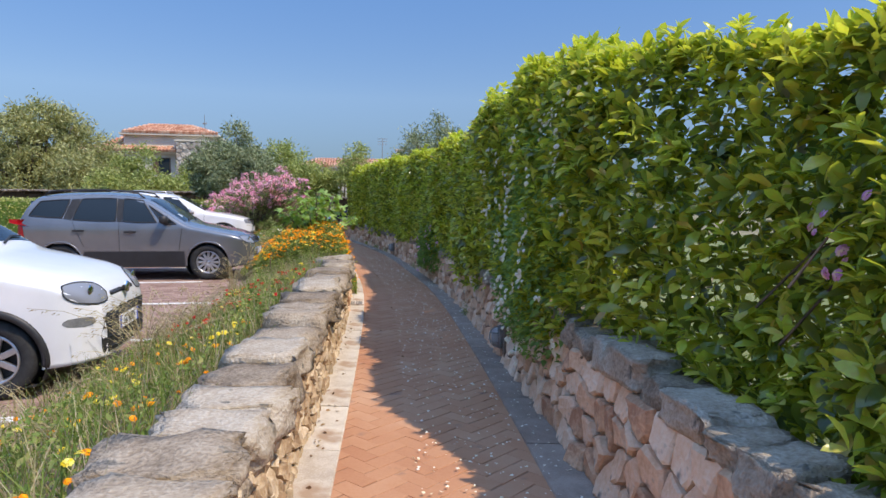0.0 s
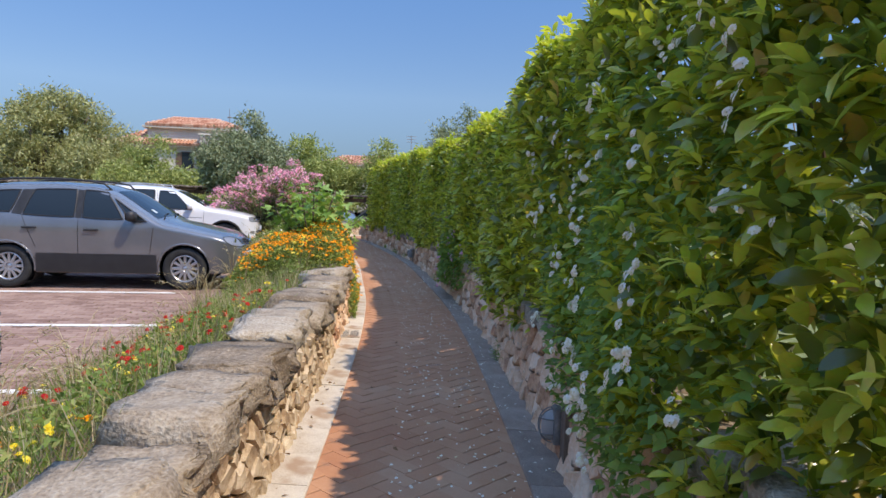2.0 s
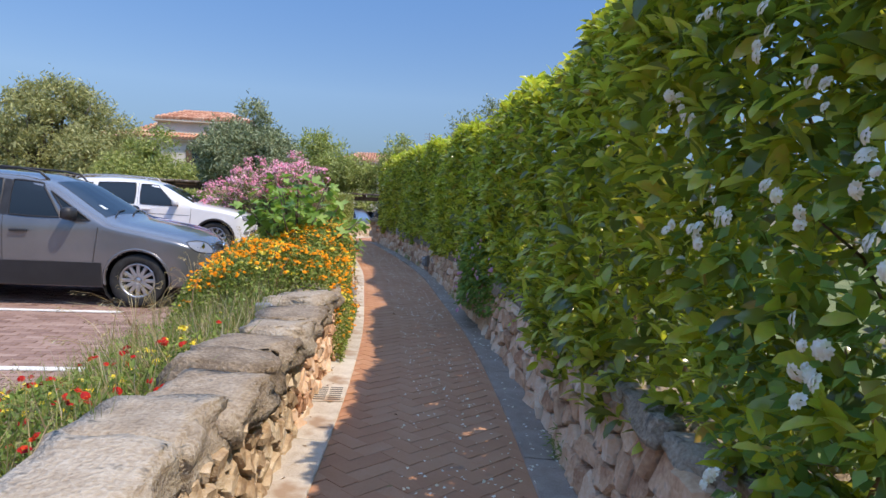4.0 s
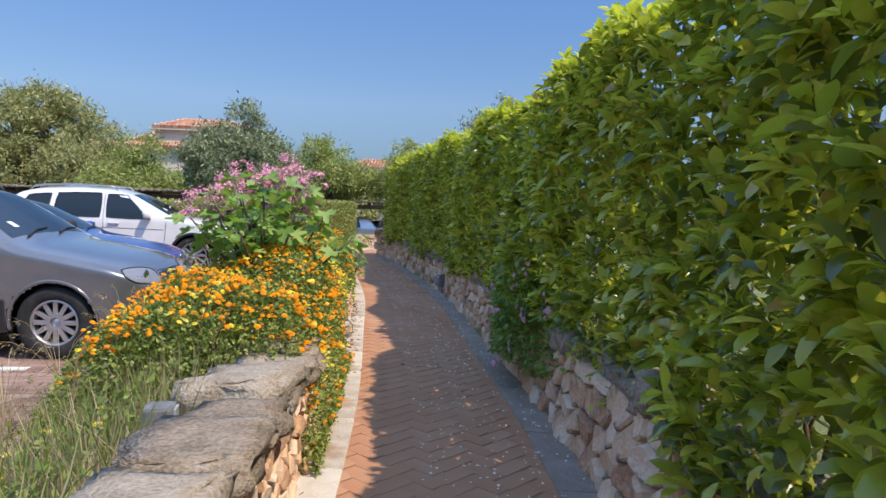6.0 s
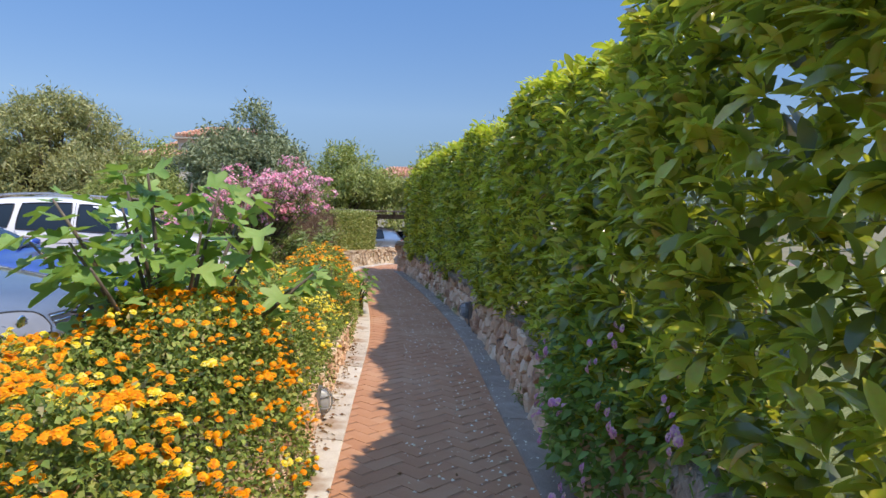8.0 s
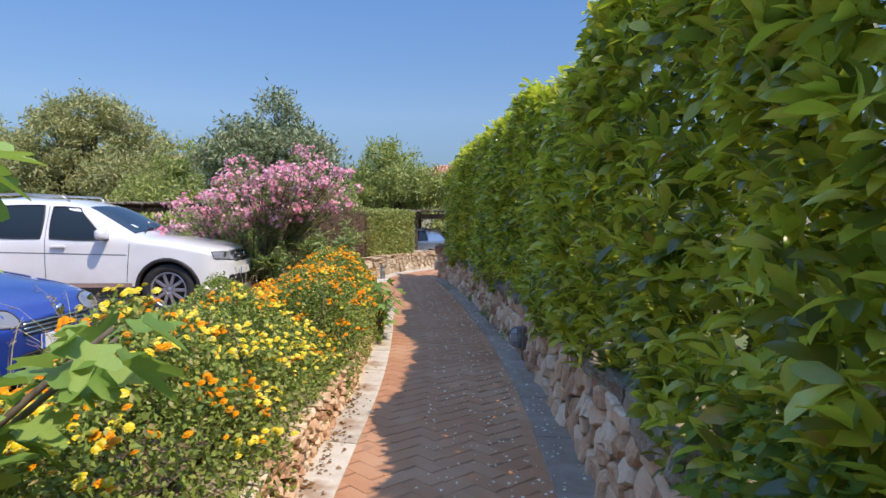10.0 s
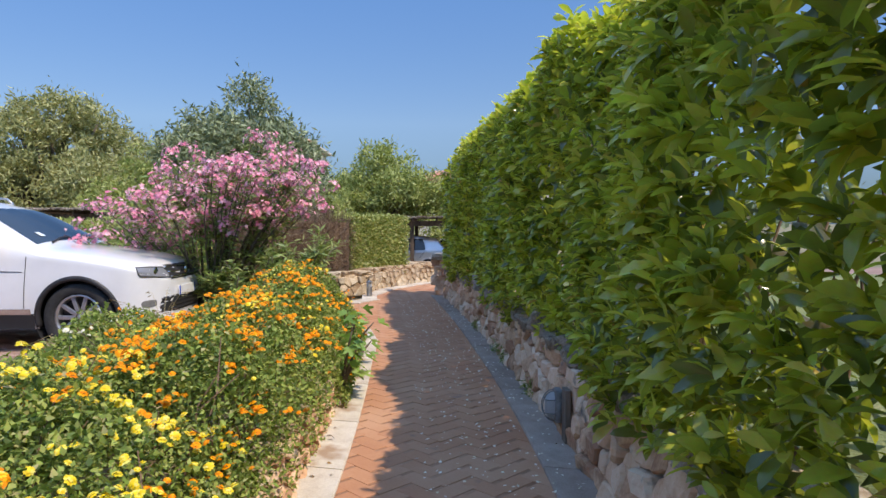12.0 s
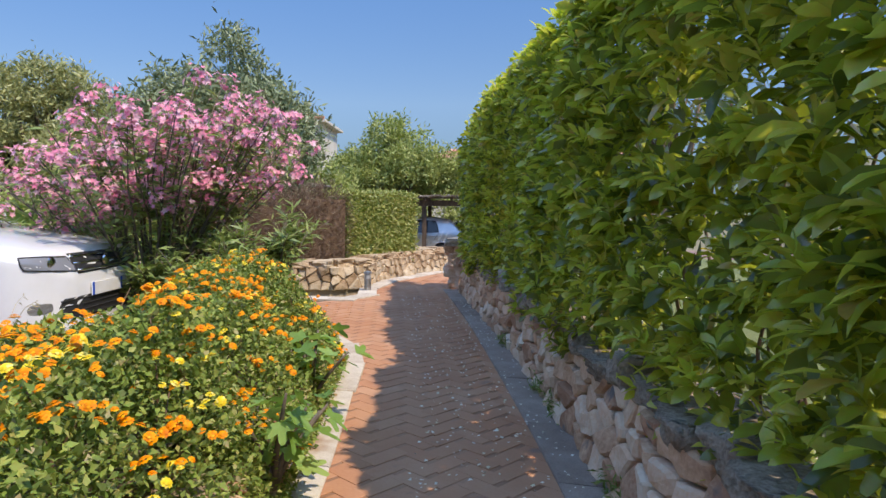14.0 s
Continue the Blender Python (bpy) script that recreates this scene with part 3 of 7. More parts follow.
park = new("parking_ground", bpy.data.meshes.new("parking_ground"))
pv = [bay_point(-26, -14, -0.10), bay_point(1.6, -14, -0.10), bay_point(1.6, 15.4, -0.10), bay_point(-26, 15.4, -0.10)]
pv += [p - Vector((0, 0, 0.12)) for p in pv]
park.data.from_pydata([tuple(p) for p in pv], [], [(0, 1, 2, 3), (4, 7, 6, 5), (0, 4, 5, 1), (1, 5, 6, 2), (2, 6, 7, 3), (3, 7, 4, 0)])
park.data.materials.append(M_JOINT)
tagged(park, "brick-paved parking ground with sandy joints", "parking", kind="structure")

# painted bay lines
for i in range(-3, 7):
    s = 2.75 + 2.5 * (i - 1)
    bm = box_bm(4.9, 0.10, 0.008)
    ob = part("parking_line", bm, M_WHITE_LINE, None)
    ob.matrix_world = Matrix.Translation(bay_point(-1.3 - 0.26 * s, s, PARK_Z + 0.003)) @ Matrix.Rotation(BAY, 4, "Z")
    tagged(ob, "worn white painted line between two parking bays", "parking line", "parking lines", "structure")


# end of the bed, round the oleander, and the brick floor past the walls' ends
END_BED = [(-3.70, 20.3), (-3.84, 21.2), (-4.1, 21.75), (-4.45, 22.12), (-5.2, 22.55), (-6.6, 22.6), (-7.6, 22.2), (-7.4, 21.3), (-5.8, 20.9), (-5.0, 20.2)]
BRICK_FLOOR = [(-3.1, 19.6), (-3.45, 20.6), (-3.66, 21.3), (-3.95, 21.95), (-4.3, 22.35), (-5.2, 22.7), (-8.0, 22.7), (-8.0, 24.25), (-5.3, 24.3), (-5.1, 24.9), (-5.4, 26.0), (-5.4, 27.2), (-5.0, 30.4), (-1.0, 31.4), (-1.5, 27.2), (-4.1, 26.9), (-3.6, 24.4), (-2.6, 21.4)]


def slab(name, outline, z0, z1, mat, label="", category="", kind="structure", bevel=0.0):
    bm = bmesh.new()
    face = bm.faces.new([bm.verts.new((x, y, z0)) for x, y in outline])
    if face.normal.z < 0:
        face.normal_flip()
    got = bmesh.ops.extrude_face_region(bm, geom=[face])
    bmesh.ops.translate(bm, vec=(0, 0, z1 - z0), verts=[v for v in got["geom"] if isinstance(v, bmesh.types.BMVert)])
    bmesh.ops.recalc_face_normals(bm, faces=bm.faces[:])
    ob = part(name, bm, mat, None, label, kind)
    return tagged(ob, category=category)


def inside(poly, x, y):
    hit = False
    for i in range(len(poly)):
        (x1, y1), (x2, y2) = poly[i], poly[i - 1]
        if (y1 > y) != (y2 > y) and x < (x2 - x1) * (y - y1) / (y2 - y1) + x1:
            hit = not hit
    return hit


slab("bed_end", END_BED, -0.14, 0.20, M_SOIL, "dry soil at the rounded end of the planting bed", "bed")
slab("floor_base", BRICK_FLOOR, -0.14, -0.011, M_JOINT, "sand joints under the brick floor", "path")
slab("road_far", [(-30, 30.2), (12, 31.5), (12, 46), (-30, 46)], -0.66, -0.60, M_PAVER, "brick-paved drive in front of the carport", "road")

# ---- stone walls ----
def wall_face(side, foot, lean, rise):
    """Maps (y, height, out) to a point on a wall beside the path."""
    def place(u, v, out):
        return (mx(u) + side * (foot + lean * v - out), u, v * rise(u))
    return place


def level(y):
    return 1.0


def sinking(y):
    """The sunny wall runs out low under the bushes."""
    return float(np.interp(y, [11.8, 13.4, 20.0], [1.0, 0.62, 0.5]))


def falling(y):
    """The shaded wall loses height along the walk."""
    return float(np.interp(y, [5.0, 10.0, 16.0, 25.0], [1.03, 0.95, 0.81, 0.78]))


def rubble_wall(name, y0, y1, top, side, foot, lean, du, dv, mat, mat_rest, near, label, cap, rise=level):
    """A wall of separate stones on an earth core; stones within the stretch near are single parts."""
    w = thing(name, label, "stone wall", kind="structure")
    g = random.Random(name)
    thick = 0.46
    a, b = side * (foot + 0.024), side * (foot + 0.024 + lean * top)
    c = side * (foot + thick)
    core = ribbon("mortar_core", y0, y1, [(a, -0.14), (b, top - 0.02), (c, top - 0.02), (c, -0.14)], M_MORTAR, 0.25, w, wobble=0.0, kind="", smooth=False)
    for q in core.data.vertices:
        if q.co.z > 0:
            q.co.z *= rise(q.co.y)
    place = wall_face(side, foot, lean, rise)
    rest_v, rest_f = [], []
    for cell in rubble_cells(y0, y1, -0.01, top, du, dv, g):
        v, f = stone_mesh(cell, place, 0.05, g, 0.042)
        if side > 0:
            f = [q[::-1] for q in f]
        if near[0] <= cell[0] <= near[1]:
            cx, cy, cz = np.mean(v, axis=0)
            ob = link_mesh("stone", [(p[0] - cx, p[1] - cy, p[2] - cz) for p in v], f, mat, w, smooth=False)
            ob.location = (cx, cy, cz)
        else:
            n = len(rest_v)
            rest_v += v
            rest_f += [tuple(i + n for i in q) for q in f]
    if rest_v:
        link_mesh("stones", rest_v, rest_f, mat_rest, w, kind="stuff")
    y, k = y0, 0
    while y < min(y1, cap.get("end", 99)) - 0.1:
        length = g.uniform(*cap["length"])
        wide, high = g.uniform(*cap["wide"]), g.uniform(*cap["high"])
        bm = boulder(wide, length * 1.08, high * 1.15, k * 3.7 + side)
        ob = part("cap_stone", bm, cap["mat"], w, smooth=True)
        yc = y + length / 2
        slope = (mx(yc + 0.2) - mx(yc - 0.2)) / 0.4
        ob.location = (mx(yc) + side * (foot + lean * top + wide / 2 - cap["proud"] + g.uniform(-0.03, 0.03)), yc, top * rise(yc) - 0.04 + g.uniform(-0.025, 0.03))
        ob.rotation_euler = (g.uniform(-0.06, 0.06), g.uniform(-0.06, 0.06), -math.atan(slope) + g.uniform(-0.12, 0.12))
        y += length + g.uniform(0.012, 0.04)
        k += 1
    return w


left_wall = rubble_wall("wall_left", -4.6, 20.4, 0.46, -1, 0.755, 0.02, 0.13, 0.085, M_SAND, M_STONES, (3.2, 9.6),
                        "low dry-stone retaining wall of ochre rubble with flat grey cap stones",
                        dict(length=(0.24, 0.46), wide=(0.36, 0.48), high=(0.12, 0.18), proud=0.05, mat=M_CAP, end=11.9), sinking)
right_wall = rubble_wall("wall_right", 1.0, 25.6, 0.58, 1, 0.755, 0.10, 0.18, 0.145, M_STONE, M_STONES, (3.2, 14.5),
                         "low retaining wall of rough pinkish granite rubble under the hedge",
                         dict(length=(0.16, 0.38), wide=(0.22, 0.34), high=(0.08, 0.16), proud=0.025, mat=M_CAP), falling)

# low wall that bounds the clipped hedge, with its corner by the path
CORNER_WALL = [(-9.6, 24.75), (-7.4, 25.0), (-5.7, 25.35), (-5.42, 25.75), (-5.5, 26.8), (-5.15, 28.2), (-4.3, 29.6)]


def along(line, s):
    """The point at s metres along a line, and its heading."""
    for (x1, y1), (x2, y2) in zip(line, line[1:]):
        d = math.hypot(x2 - x1, y2 - y1)
        if s <= d or (x2, y2) == line[-1]:
            return x1 + (x2 - x1) * s / d, y1 + (y2 - y1) * s / d, math.atan2(y2 - y1, x2 - x1)
        s -= d


def length_of(line):
    return sum(math.hypot(b[0] - a[0], b[1] - a[1]) for a, b in zip(line, line[1:]))


def line_wall(name, line, top, label, mat, near=(0, 99)):
    w = thing(name, label, "stone wall", kind="structure")
    g = random.Random(name)
    total = length_of(line)
    n = int(total / 0.2)
    cv, cf = [], []
    for i in range(n + 1):
        x, y, h = along(line, min(total * i / n, total - 1e-4))
        nx, ny = math.sin(h), -math.cos(h)
        for off, z in ((-0.017, -0.15), (-0.017, top - 0.01), (-0.38, top - 0.01), (-0.38, -0.15)):
            cv.append((x + nx * off, y + ny * off, z))
    for i in range(n):
        for j in range(3):
            cf.append((i * 4 + j, i * 4 + j + 1, i * 4 + 5 + j, i * 4 + 4 + j))
    link_mesh("mortar_core", cv, cf, M_MORTAR, w)

    def place(u, v, out):
        x, y, h = along(line, min(max(u, 0), total - 1e-4))
        return (x + math.sin(h) * out, y - math.cos(h) * out, v)
    for cell in rubble_cells(0, total, -0.01, top, 0.17, 0.12, g, 0.006):
        v, f = stone_mesh(cell, place, 0.04, g, 0.045)
        c = np.mean(v, axis=0)
        ob = link_mesh("stone", [tuple(np.array(p) - c) for p in v], f, mat, w)
        ob.location = c
    s, k = 0.0, 0
    while s < total - 0.15:
        length = g.uniform(0.25, 0.45)
        x, y, h = along(line, s + length / 2)
        ob = part("cap_stone", boulder(length, g.uniform(0.38, 0.46), g.uniform(0.09, 0.14), k * 2.9 + 40), mat, w)
        ob.location = (x - math.sin(h) * 0.18, y + math.cos(h) * 0.18, top - 0.03)
        ob.rotation_euler = (g.uniform(-0.05, 0.05), g.uniform(-0.05, 0.05), h + g.uniform(-0.1, 0.1))
        s += length + 0.015
        k += 1
    return w


corner_wall = line_wall("wall_corner", CORNER_WALL, 0.34, "low curved wall of ochre rubble round the clipped hedge", M_SAND)

# stone pillar at the end of the hedge
pillar = thing("stone_pillar", "short rough pillar of pale granite blocks at the hedge's end", "pillar")
g = random.Random(5)
for k in range(4):
    for i, (dx, dy) in enumerate(((-0.085, 0.02), (0.085, -0.03))):
        ob = part("block", boulder(0.19 + g.uniform(-0.03, 0.03), 0.36, 0.185, k * 5 + i * 2.2), M_STONE, pillar)
        ob.location = (-4.02 + dx + g.uniform(-0.02, 0.02), 26.2 + dy, 0.17 * k - 0.01)
        ob.rotation_euler = (0, 0, g.uniform(-0.12, 0.12) + (1.57 if k % 2 else 0))
ob = part("cap_stone", boulder(0.42, 0.42, 0.11, 77), M_CAP, pillar)
ob.location = (-4.02, 26.2, 0.63)

# ---- the laurel hedge ----
def hedge_top(y):
    return np.interp(y, [-2, 2.0, 3.6, 5.2, 7.0, 9.0, 12.5, 16, 20, 23, 25.8], [1.6, 1.78, 1.97, 2.22, 2.40, 2.43, 2.27, 2.31, 2.40, 2.45, 2.42]) + 0.05 * np.sin(y * 2.1) + 0.04 * np.sin(y * 5.3 + 1)


def hedge_face(y, z):
    """How far the leaves stand from the middle of the path."""
    low = np.clip((z - 0.25) / 0.4, 0, 1)
    near = np.interp(y, [4.6, 5.6, 6.5], [0.20, 0.08, 0.0]) + np.interp(y, [3.6, 5.6], [0.42, 0.0]) * np.clip((z - 0.6) / 1.2, 0, 1.2)
    return 0.93 - 0.14 * low + near + 0.07 * np.sin(y * 1.7 + z * 1.3) + 0.05 * np.sin(y * 4.3 - z * 3.1) + 0.12 * np.clip((z - hedge_top(y) + 0.6) / 0.6, 0, 1.3) ** 1.5


def hedge_depth(y):
    """The hedge is thin at its young near end."""
    return np.interp(y, [3.0, 5.0, 7.0], [0.24, 0.28, 0.36])


Y0, Y1 = 0.6, 25.9
hedge = thing("laurel_hedge", "tall glossy green laurel hedge on the stone wall", "hedge")


def whorls(y, z, off, out, leaves, size):
    """Leaves in whorls round shoot tips at those places."""
    n = len(y)
    base = np.stack([mid(y) + off, y, z], 1)
    pos, along_, size_, roll = [], [], [], []
    for k in range(leaves):
        w = 2 * math.pi * k / leaves + rng.uniform(0, 1, n)
        spread = rng.uniform(0.55, 1.15, n)
        a = out / np.linalg.norm(out, axis=1, keepdims=True)
        s = np.cross(a, [0.13, 0.31, 0.94])
        s /= np.linalg.norm(s, axis=1, keepdims=True)
        t = np.cross(a, s)
        d = a * np.cos(spread)[:, None] + (s * np.cos(w)[:, None] + t * np.sin(w)[:, None]) * np.sin(spread)[:, None]
        pos.append(base - a * rng.uniform(0, 0.05, n)[:, None])
        along_.append(d)
        size_.append(size * (0.7 + 0.8 * rng.random(n) ** 1.6))
        roll.append(rng.normal(0, 0.45, n))
    return np.concatenate(pos), np.concatenate(along_), np.concatenate(size_), np.concatenate(roll)


def hedge_shoots(n, y0=Y0, y1=Y1):
    y = rng.uniform(y0, y1, n)
    h = hedge_top(y)
    low = np.interp(y, [4.5, 7.5, 9.0, 12.0, 14.0, 15.0, 17.0, 18.5], [0.56, 0.44, 0.38, 0.34, 0.42, 0.48, 0.48, 0.36])
    z = low + (h - low) * rng.uniform(0, 1, n) ** 0.95
    keep = rng.random(n) < 0.86 + 0.26 * np.sin(y * 9.1 + 2.1 * np.sin(z * 5.0)) * np.sin(z * 8.3 + 1.7 * np.sin(y * 4.1))
    y, z = y[keep], z[keep]
    n = len(y)
    off = hedge_face(y, z) + rng.uniform(-0.07, 0.14, n)
    out = np.stack([-np.ones(n) * 0.8 + rng.normal(0, 0.35, n), rng.normal(0, 0.4, n), 0.45 + rng.normal(0, 0.35, n)], 1)
    return y, z, off, out


def top_shoots(n, y0=Y0, y1=Y1):
    y = rng.uniform(y0, y1, n)
    deep = hedge_depth(y)
    off = hedge_face(y, hedge_top(y)) + deep * rng.uniform(0, 1, n) ** 1.4
    z = hedge_top(y) + 0.03 - 0.10 * ((off - 1.0) / 0.5) ** 2 + rng.normal(0, 0.045, n) + np.where(rng.random(n) < 0.04, rng.uniform(0.03, 0.11, n), 0)
    out = np.stack([rng.normal(-0.25, 0.4, n), rng.normal(0, 0.4, n), np.ones(n)], 1)
    return y, z, off, out


y, z, off, out = hedge_shoots(15500)
v, f = stamp(LEAF_V, LEAF_F, *whorls(y, z, off, out, 6, 0.088), 1.05)
big_mesh("foliage", v, f, M_HEDGE, hedge, kind="stuff", smooth=False)
sets = []
y, z, off, out = top_shoots(2900)
sets.append(stamp(LEAF_V, LEAF_F, *whorls(y, z, off, out, 6, 0.080), 1.05))
# fresh tips that stand out of the clipped face
y, z, off, out = hedge_shoots(1500)
out[:, 2] += 0.4
sets.append(stamp(LEAF_V, LEAF_F, *whorls(y, z, off - 0.05, out, 5, 0.072), 1.0))
v, f = merged(sets)
big_mesh("young_foliage", v, f, M_YOUNG, hedge, kind="stuff", smooth=False)
# inner and back leaves, coloured dark for the hedge's shaded inside
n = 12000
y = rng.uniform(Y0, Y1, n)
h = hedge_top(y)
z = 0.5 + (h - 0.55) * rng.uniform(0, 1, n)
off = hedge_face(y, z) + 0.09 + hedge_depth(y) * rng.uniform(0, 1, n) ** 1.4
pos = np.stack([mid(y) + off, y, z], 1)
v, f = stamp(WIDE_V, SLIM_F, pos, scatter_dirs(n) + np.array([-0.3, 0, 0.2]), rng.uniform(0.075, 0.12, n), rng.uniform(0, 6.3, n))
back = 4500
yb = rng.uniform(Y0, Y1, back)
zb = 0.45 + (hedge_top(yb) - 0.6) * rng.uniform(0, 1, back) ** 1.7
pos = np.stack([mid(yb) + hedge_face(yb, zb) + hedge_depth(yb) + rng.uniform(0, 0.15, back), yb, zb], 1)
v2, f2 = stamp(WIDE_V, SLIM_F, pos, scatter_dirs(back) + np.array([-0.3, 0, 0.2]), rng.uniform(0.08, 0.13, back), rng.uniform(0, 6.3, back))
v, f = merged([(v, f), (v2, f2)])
big_mesh("inner_foliage", v, f, M_HEDGE_SHADE, hedge, kind="stuff")
# single leaves of the stretch that is passed nearest
leaf_data = []
for k in range(6):
    me = bpy.data.meshes.new("leaf")
    me.from_pydata([tuple(p) for p in LEAF_V * np.array([1, 1.0 + 0.08 * k, 1 + 0.5 * k])], [], [tuple(q) for q in LEAF_F])
    me.shade_smooth()
    me.materials.append(M_HEDGE1)
    leaf_data.append(me)
y, z, off, out = (q[:50] for q in hedge_shoots(140, 8.8, 19.0))
z = rng.uniform(0.8, 1.9, 50)
off = hedge_face(y, z) - 0.02
pos, al, sz, ro = whorls(y, z, off, out, 6, 0.1)
turns = frames_of(al, ro)
for k in range(len(pos)):
    ob = new("leaf", leaf_data[k % 6])
    ob.parent = hedge
    m = Matrix([list(r) + [0] for r in turns[k]] + [[0, 0, 0, 1]])
    ob.matrix_world = Matrix.Translation(pos[k]) @ m @ Matrix.Scale(sz[k], 4)
# branches inside
bt = []
g = random.Random(11)
for k in range(150):
    y = g.uniform(6.0, Y1)
    x = mx(y) + float(hedge_face(y, 0.6)) + 0.34 + g.uniform(-0.1, 0.2)
    p = Vector((x, y, 0.40))
    pts, rad = [p], [g.uniform(0.006, 0.015)]
    for s in range(5):
        p = p + Vector((g.uniform(-0.05, 0.10), g.uniform(-0.15, 0.15), g.uniform(0.22, 0.36)))
        if p.z > float(hedge_top(y)) - 0.1:
            break
        pts.append(p)
        rad.append(rad[-1] * 0.78)
    if len(pts) > 2:
        bt.append(tube(pts, rad, 5))
v, f = tubes(bt)
link_mesh("branch_work", v, f, M_TWIG, hedge, kind="stuff", smooth=True)


# ---- lantana that climbs through the hedge ----
def climbing_lantana(label, y0, y1, z0, z1, leaves, heads, petal, head_size, bulge, leaf_size=0.055):
    th = thing("lantana_shrub", label, "shrub")
    n = leaves
    y = rng.uniform(y0, y1, n)
    z = z0 + (z1 - z0) * rng.uniform(0, 1, n)
    u = (y - y0) / (y1 - y0)
    edge = np.sqrt(np.clip(1 - (2 * u - 1) ** 2, 0, 1))
    keep = rng.random(n) < edge * 0.8 + 0.2
    y, z, edge = y[keep], z[keep], edge[keep]
    n = len(y)
    face = hedge_face(y, np.maximum(z, 0.55)) - bulge * edge * np.clip(1.3 - (z - z0) / (z1 - z0), 0.2, 1)
    off = face + rng.uniform(0, 0.16, n)
    pos = np.stack([mid(y) + off, y, z], 1)
    d = np.stack([-0.5 + rng.normal(0, 0.5, n), rng.normal(0, 0.6, n), -0.25 + rng.normal(0, 0.5, n)], 1)
    v, f = stamp(WIDE_V, SLIM_F, pos, d, leaf_size * rng.uniform(0.7, 1.3, n), rng.normal(0, 0.5, n), 1.1)
    big_mesh("foliage", v, f, M_LANTANA_DARK, th, kind="stuff")
    i = np.repeat(rng.choice(n, heads // 4 + 1, replace=False), 4)[:heads]
    hp = pos[i] + np.array([-0.06, 0, 0.01]) + rng.normal(0, 0.035, (heads, 3))
    hp[:, 0] = mid(hp[:, 1]) + face[i] - rng.uniform(0.02, 0.07, heads)
    d = np.stack([-np.ones(heads) + rng.normal(0, 0.3, heads), rng.normal(-0.2, 0.4, heads), 0.3 + rng.normal(0, 0.3, heads)], 1)
    v, f = stamp(HEAD_V, HEAD_F, hp, d, head_size * rng.uniform(0.6, 1.15, heads), rng.uniform(0, 6, heads))
    big_mesh("blossom", v, f, petal, th, kind="stuff")
    st = []
    for k in i[:40]:
        p = Vector(pos[k])
        q = Vector((mx(p.y) + 1.05, p.y + 0.1, max(0.5, p.z - 0.3)))
        st.append(tube([q, (p + q) / 2 + Vector((0, 0, 0.06)), p], [0.006, 0.004, 0.002], 4))
    v, f = tubes(st)
    link_mesh("stem_work", v, f, M_TWIG, th, kind="stuff")
    return th


climbing_lantana("white-flowered lantana spilling through the hedge over the wall", 5.3, 8.2, 0.35, 2.05, 6500, 240, M_WHITE_P, 0.034, 0.15, 0.05)
climbing_lantana("pink and yellow lantana hanging over the stone wall", 12.0, 14.6, 0.22, 0.95, 3600, 52, M_PINK_P, 0.040, 0.19)
climbing_lantana("pale pink lantana shoots on the hedge's top", 3.4, 5.2, 1.2, 1.75, 700, 9, M_PINK_P, 0.036, 0.05)

# ---- plants of the bed ----
def heads_on(name, pos, petal, size, parent, per=(1, 6), spread=0.032):
    """Flower heads in small bunches at those places, facing up and out."""
    reps = rng.integers(per[0], per[1] + 1, len(pos))
    p = np.repeat(pos, reps, axis=0)
    n = len(p)
    p = p + rng.normal(0, spread, (n, 3)) * np.array([1, 1, 0.35])
    d = np.stack([rng.normal(0.1, 0.4, n), rng.normal(-0.2, 0.4, n), np.ones(n)], 1)
    v, f = stamp(HEAD_V, HEAD_F, p, d, size * rng.uniform(0.65, 1.2, n), rng.uniform(0, 6, n))
    return big_mesh(name, v, f, petal, parent, kind="stuff")


def mound_height(o, y, tall, edge=-2.65):
    """Height of the bushes over the bed, o metres from the middle of the path."""
    front = np.clip((-0.68 - o) / 0.30, 0, 1) ** 0.5
    back = np.clip((o - edge) / 1.25, 0, 1) ** 0.85
    lump = 0.10 * np.sin(o * 4.1 + y * 1.3) + 0.08 * np.sin(y * 3.3 - o * 2.2) + 0.05 * np.sin(y * 7.1 + o * 6)
    return 0.12 + (tall - 0.12 + lump) * np.minimum(front, 1) * back


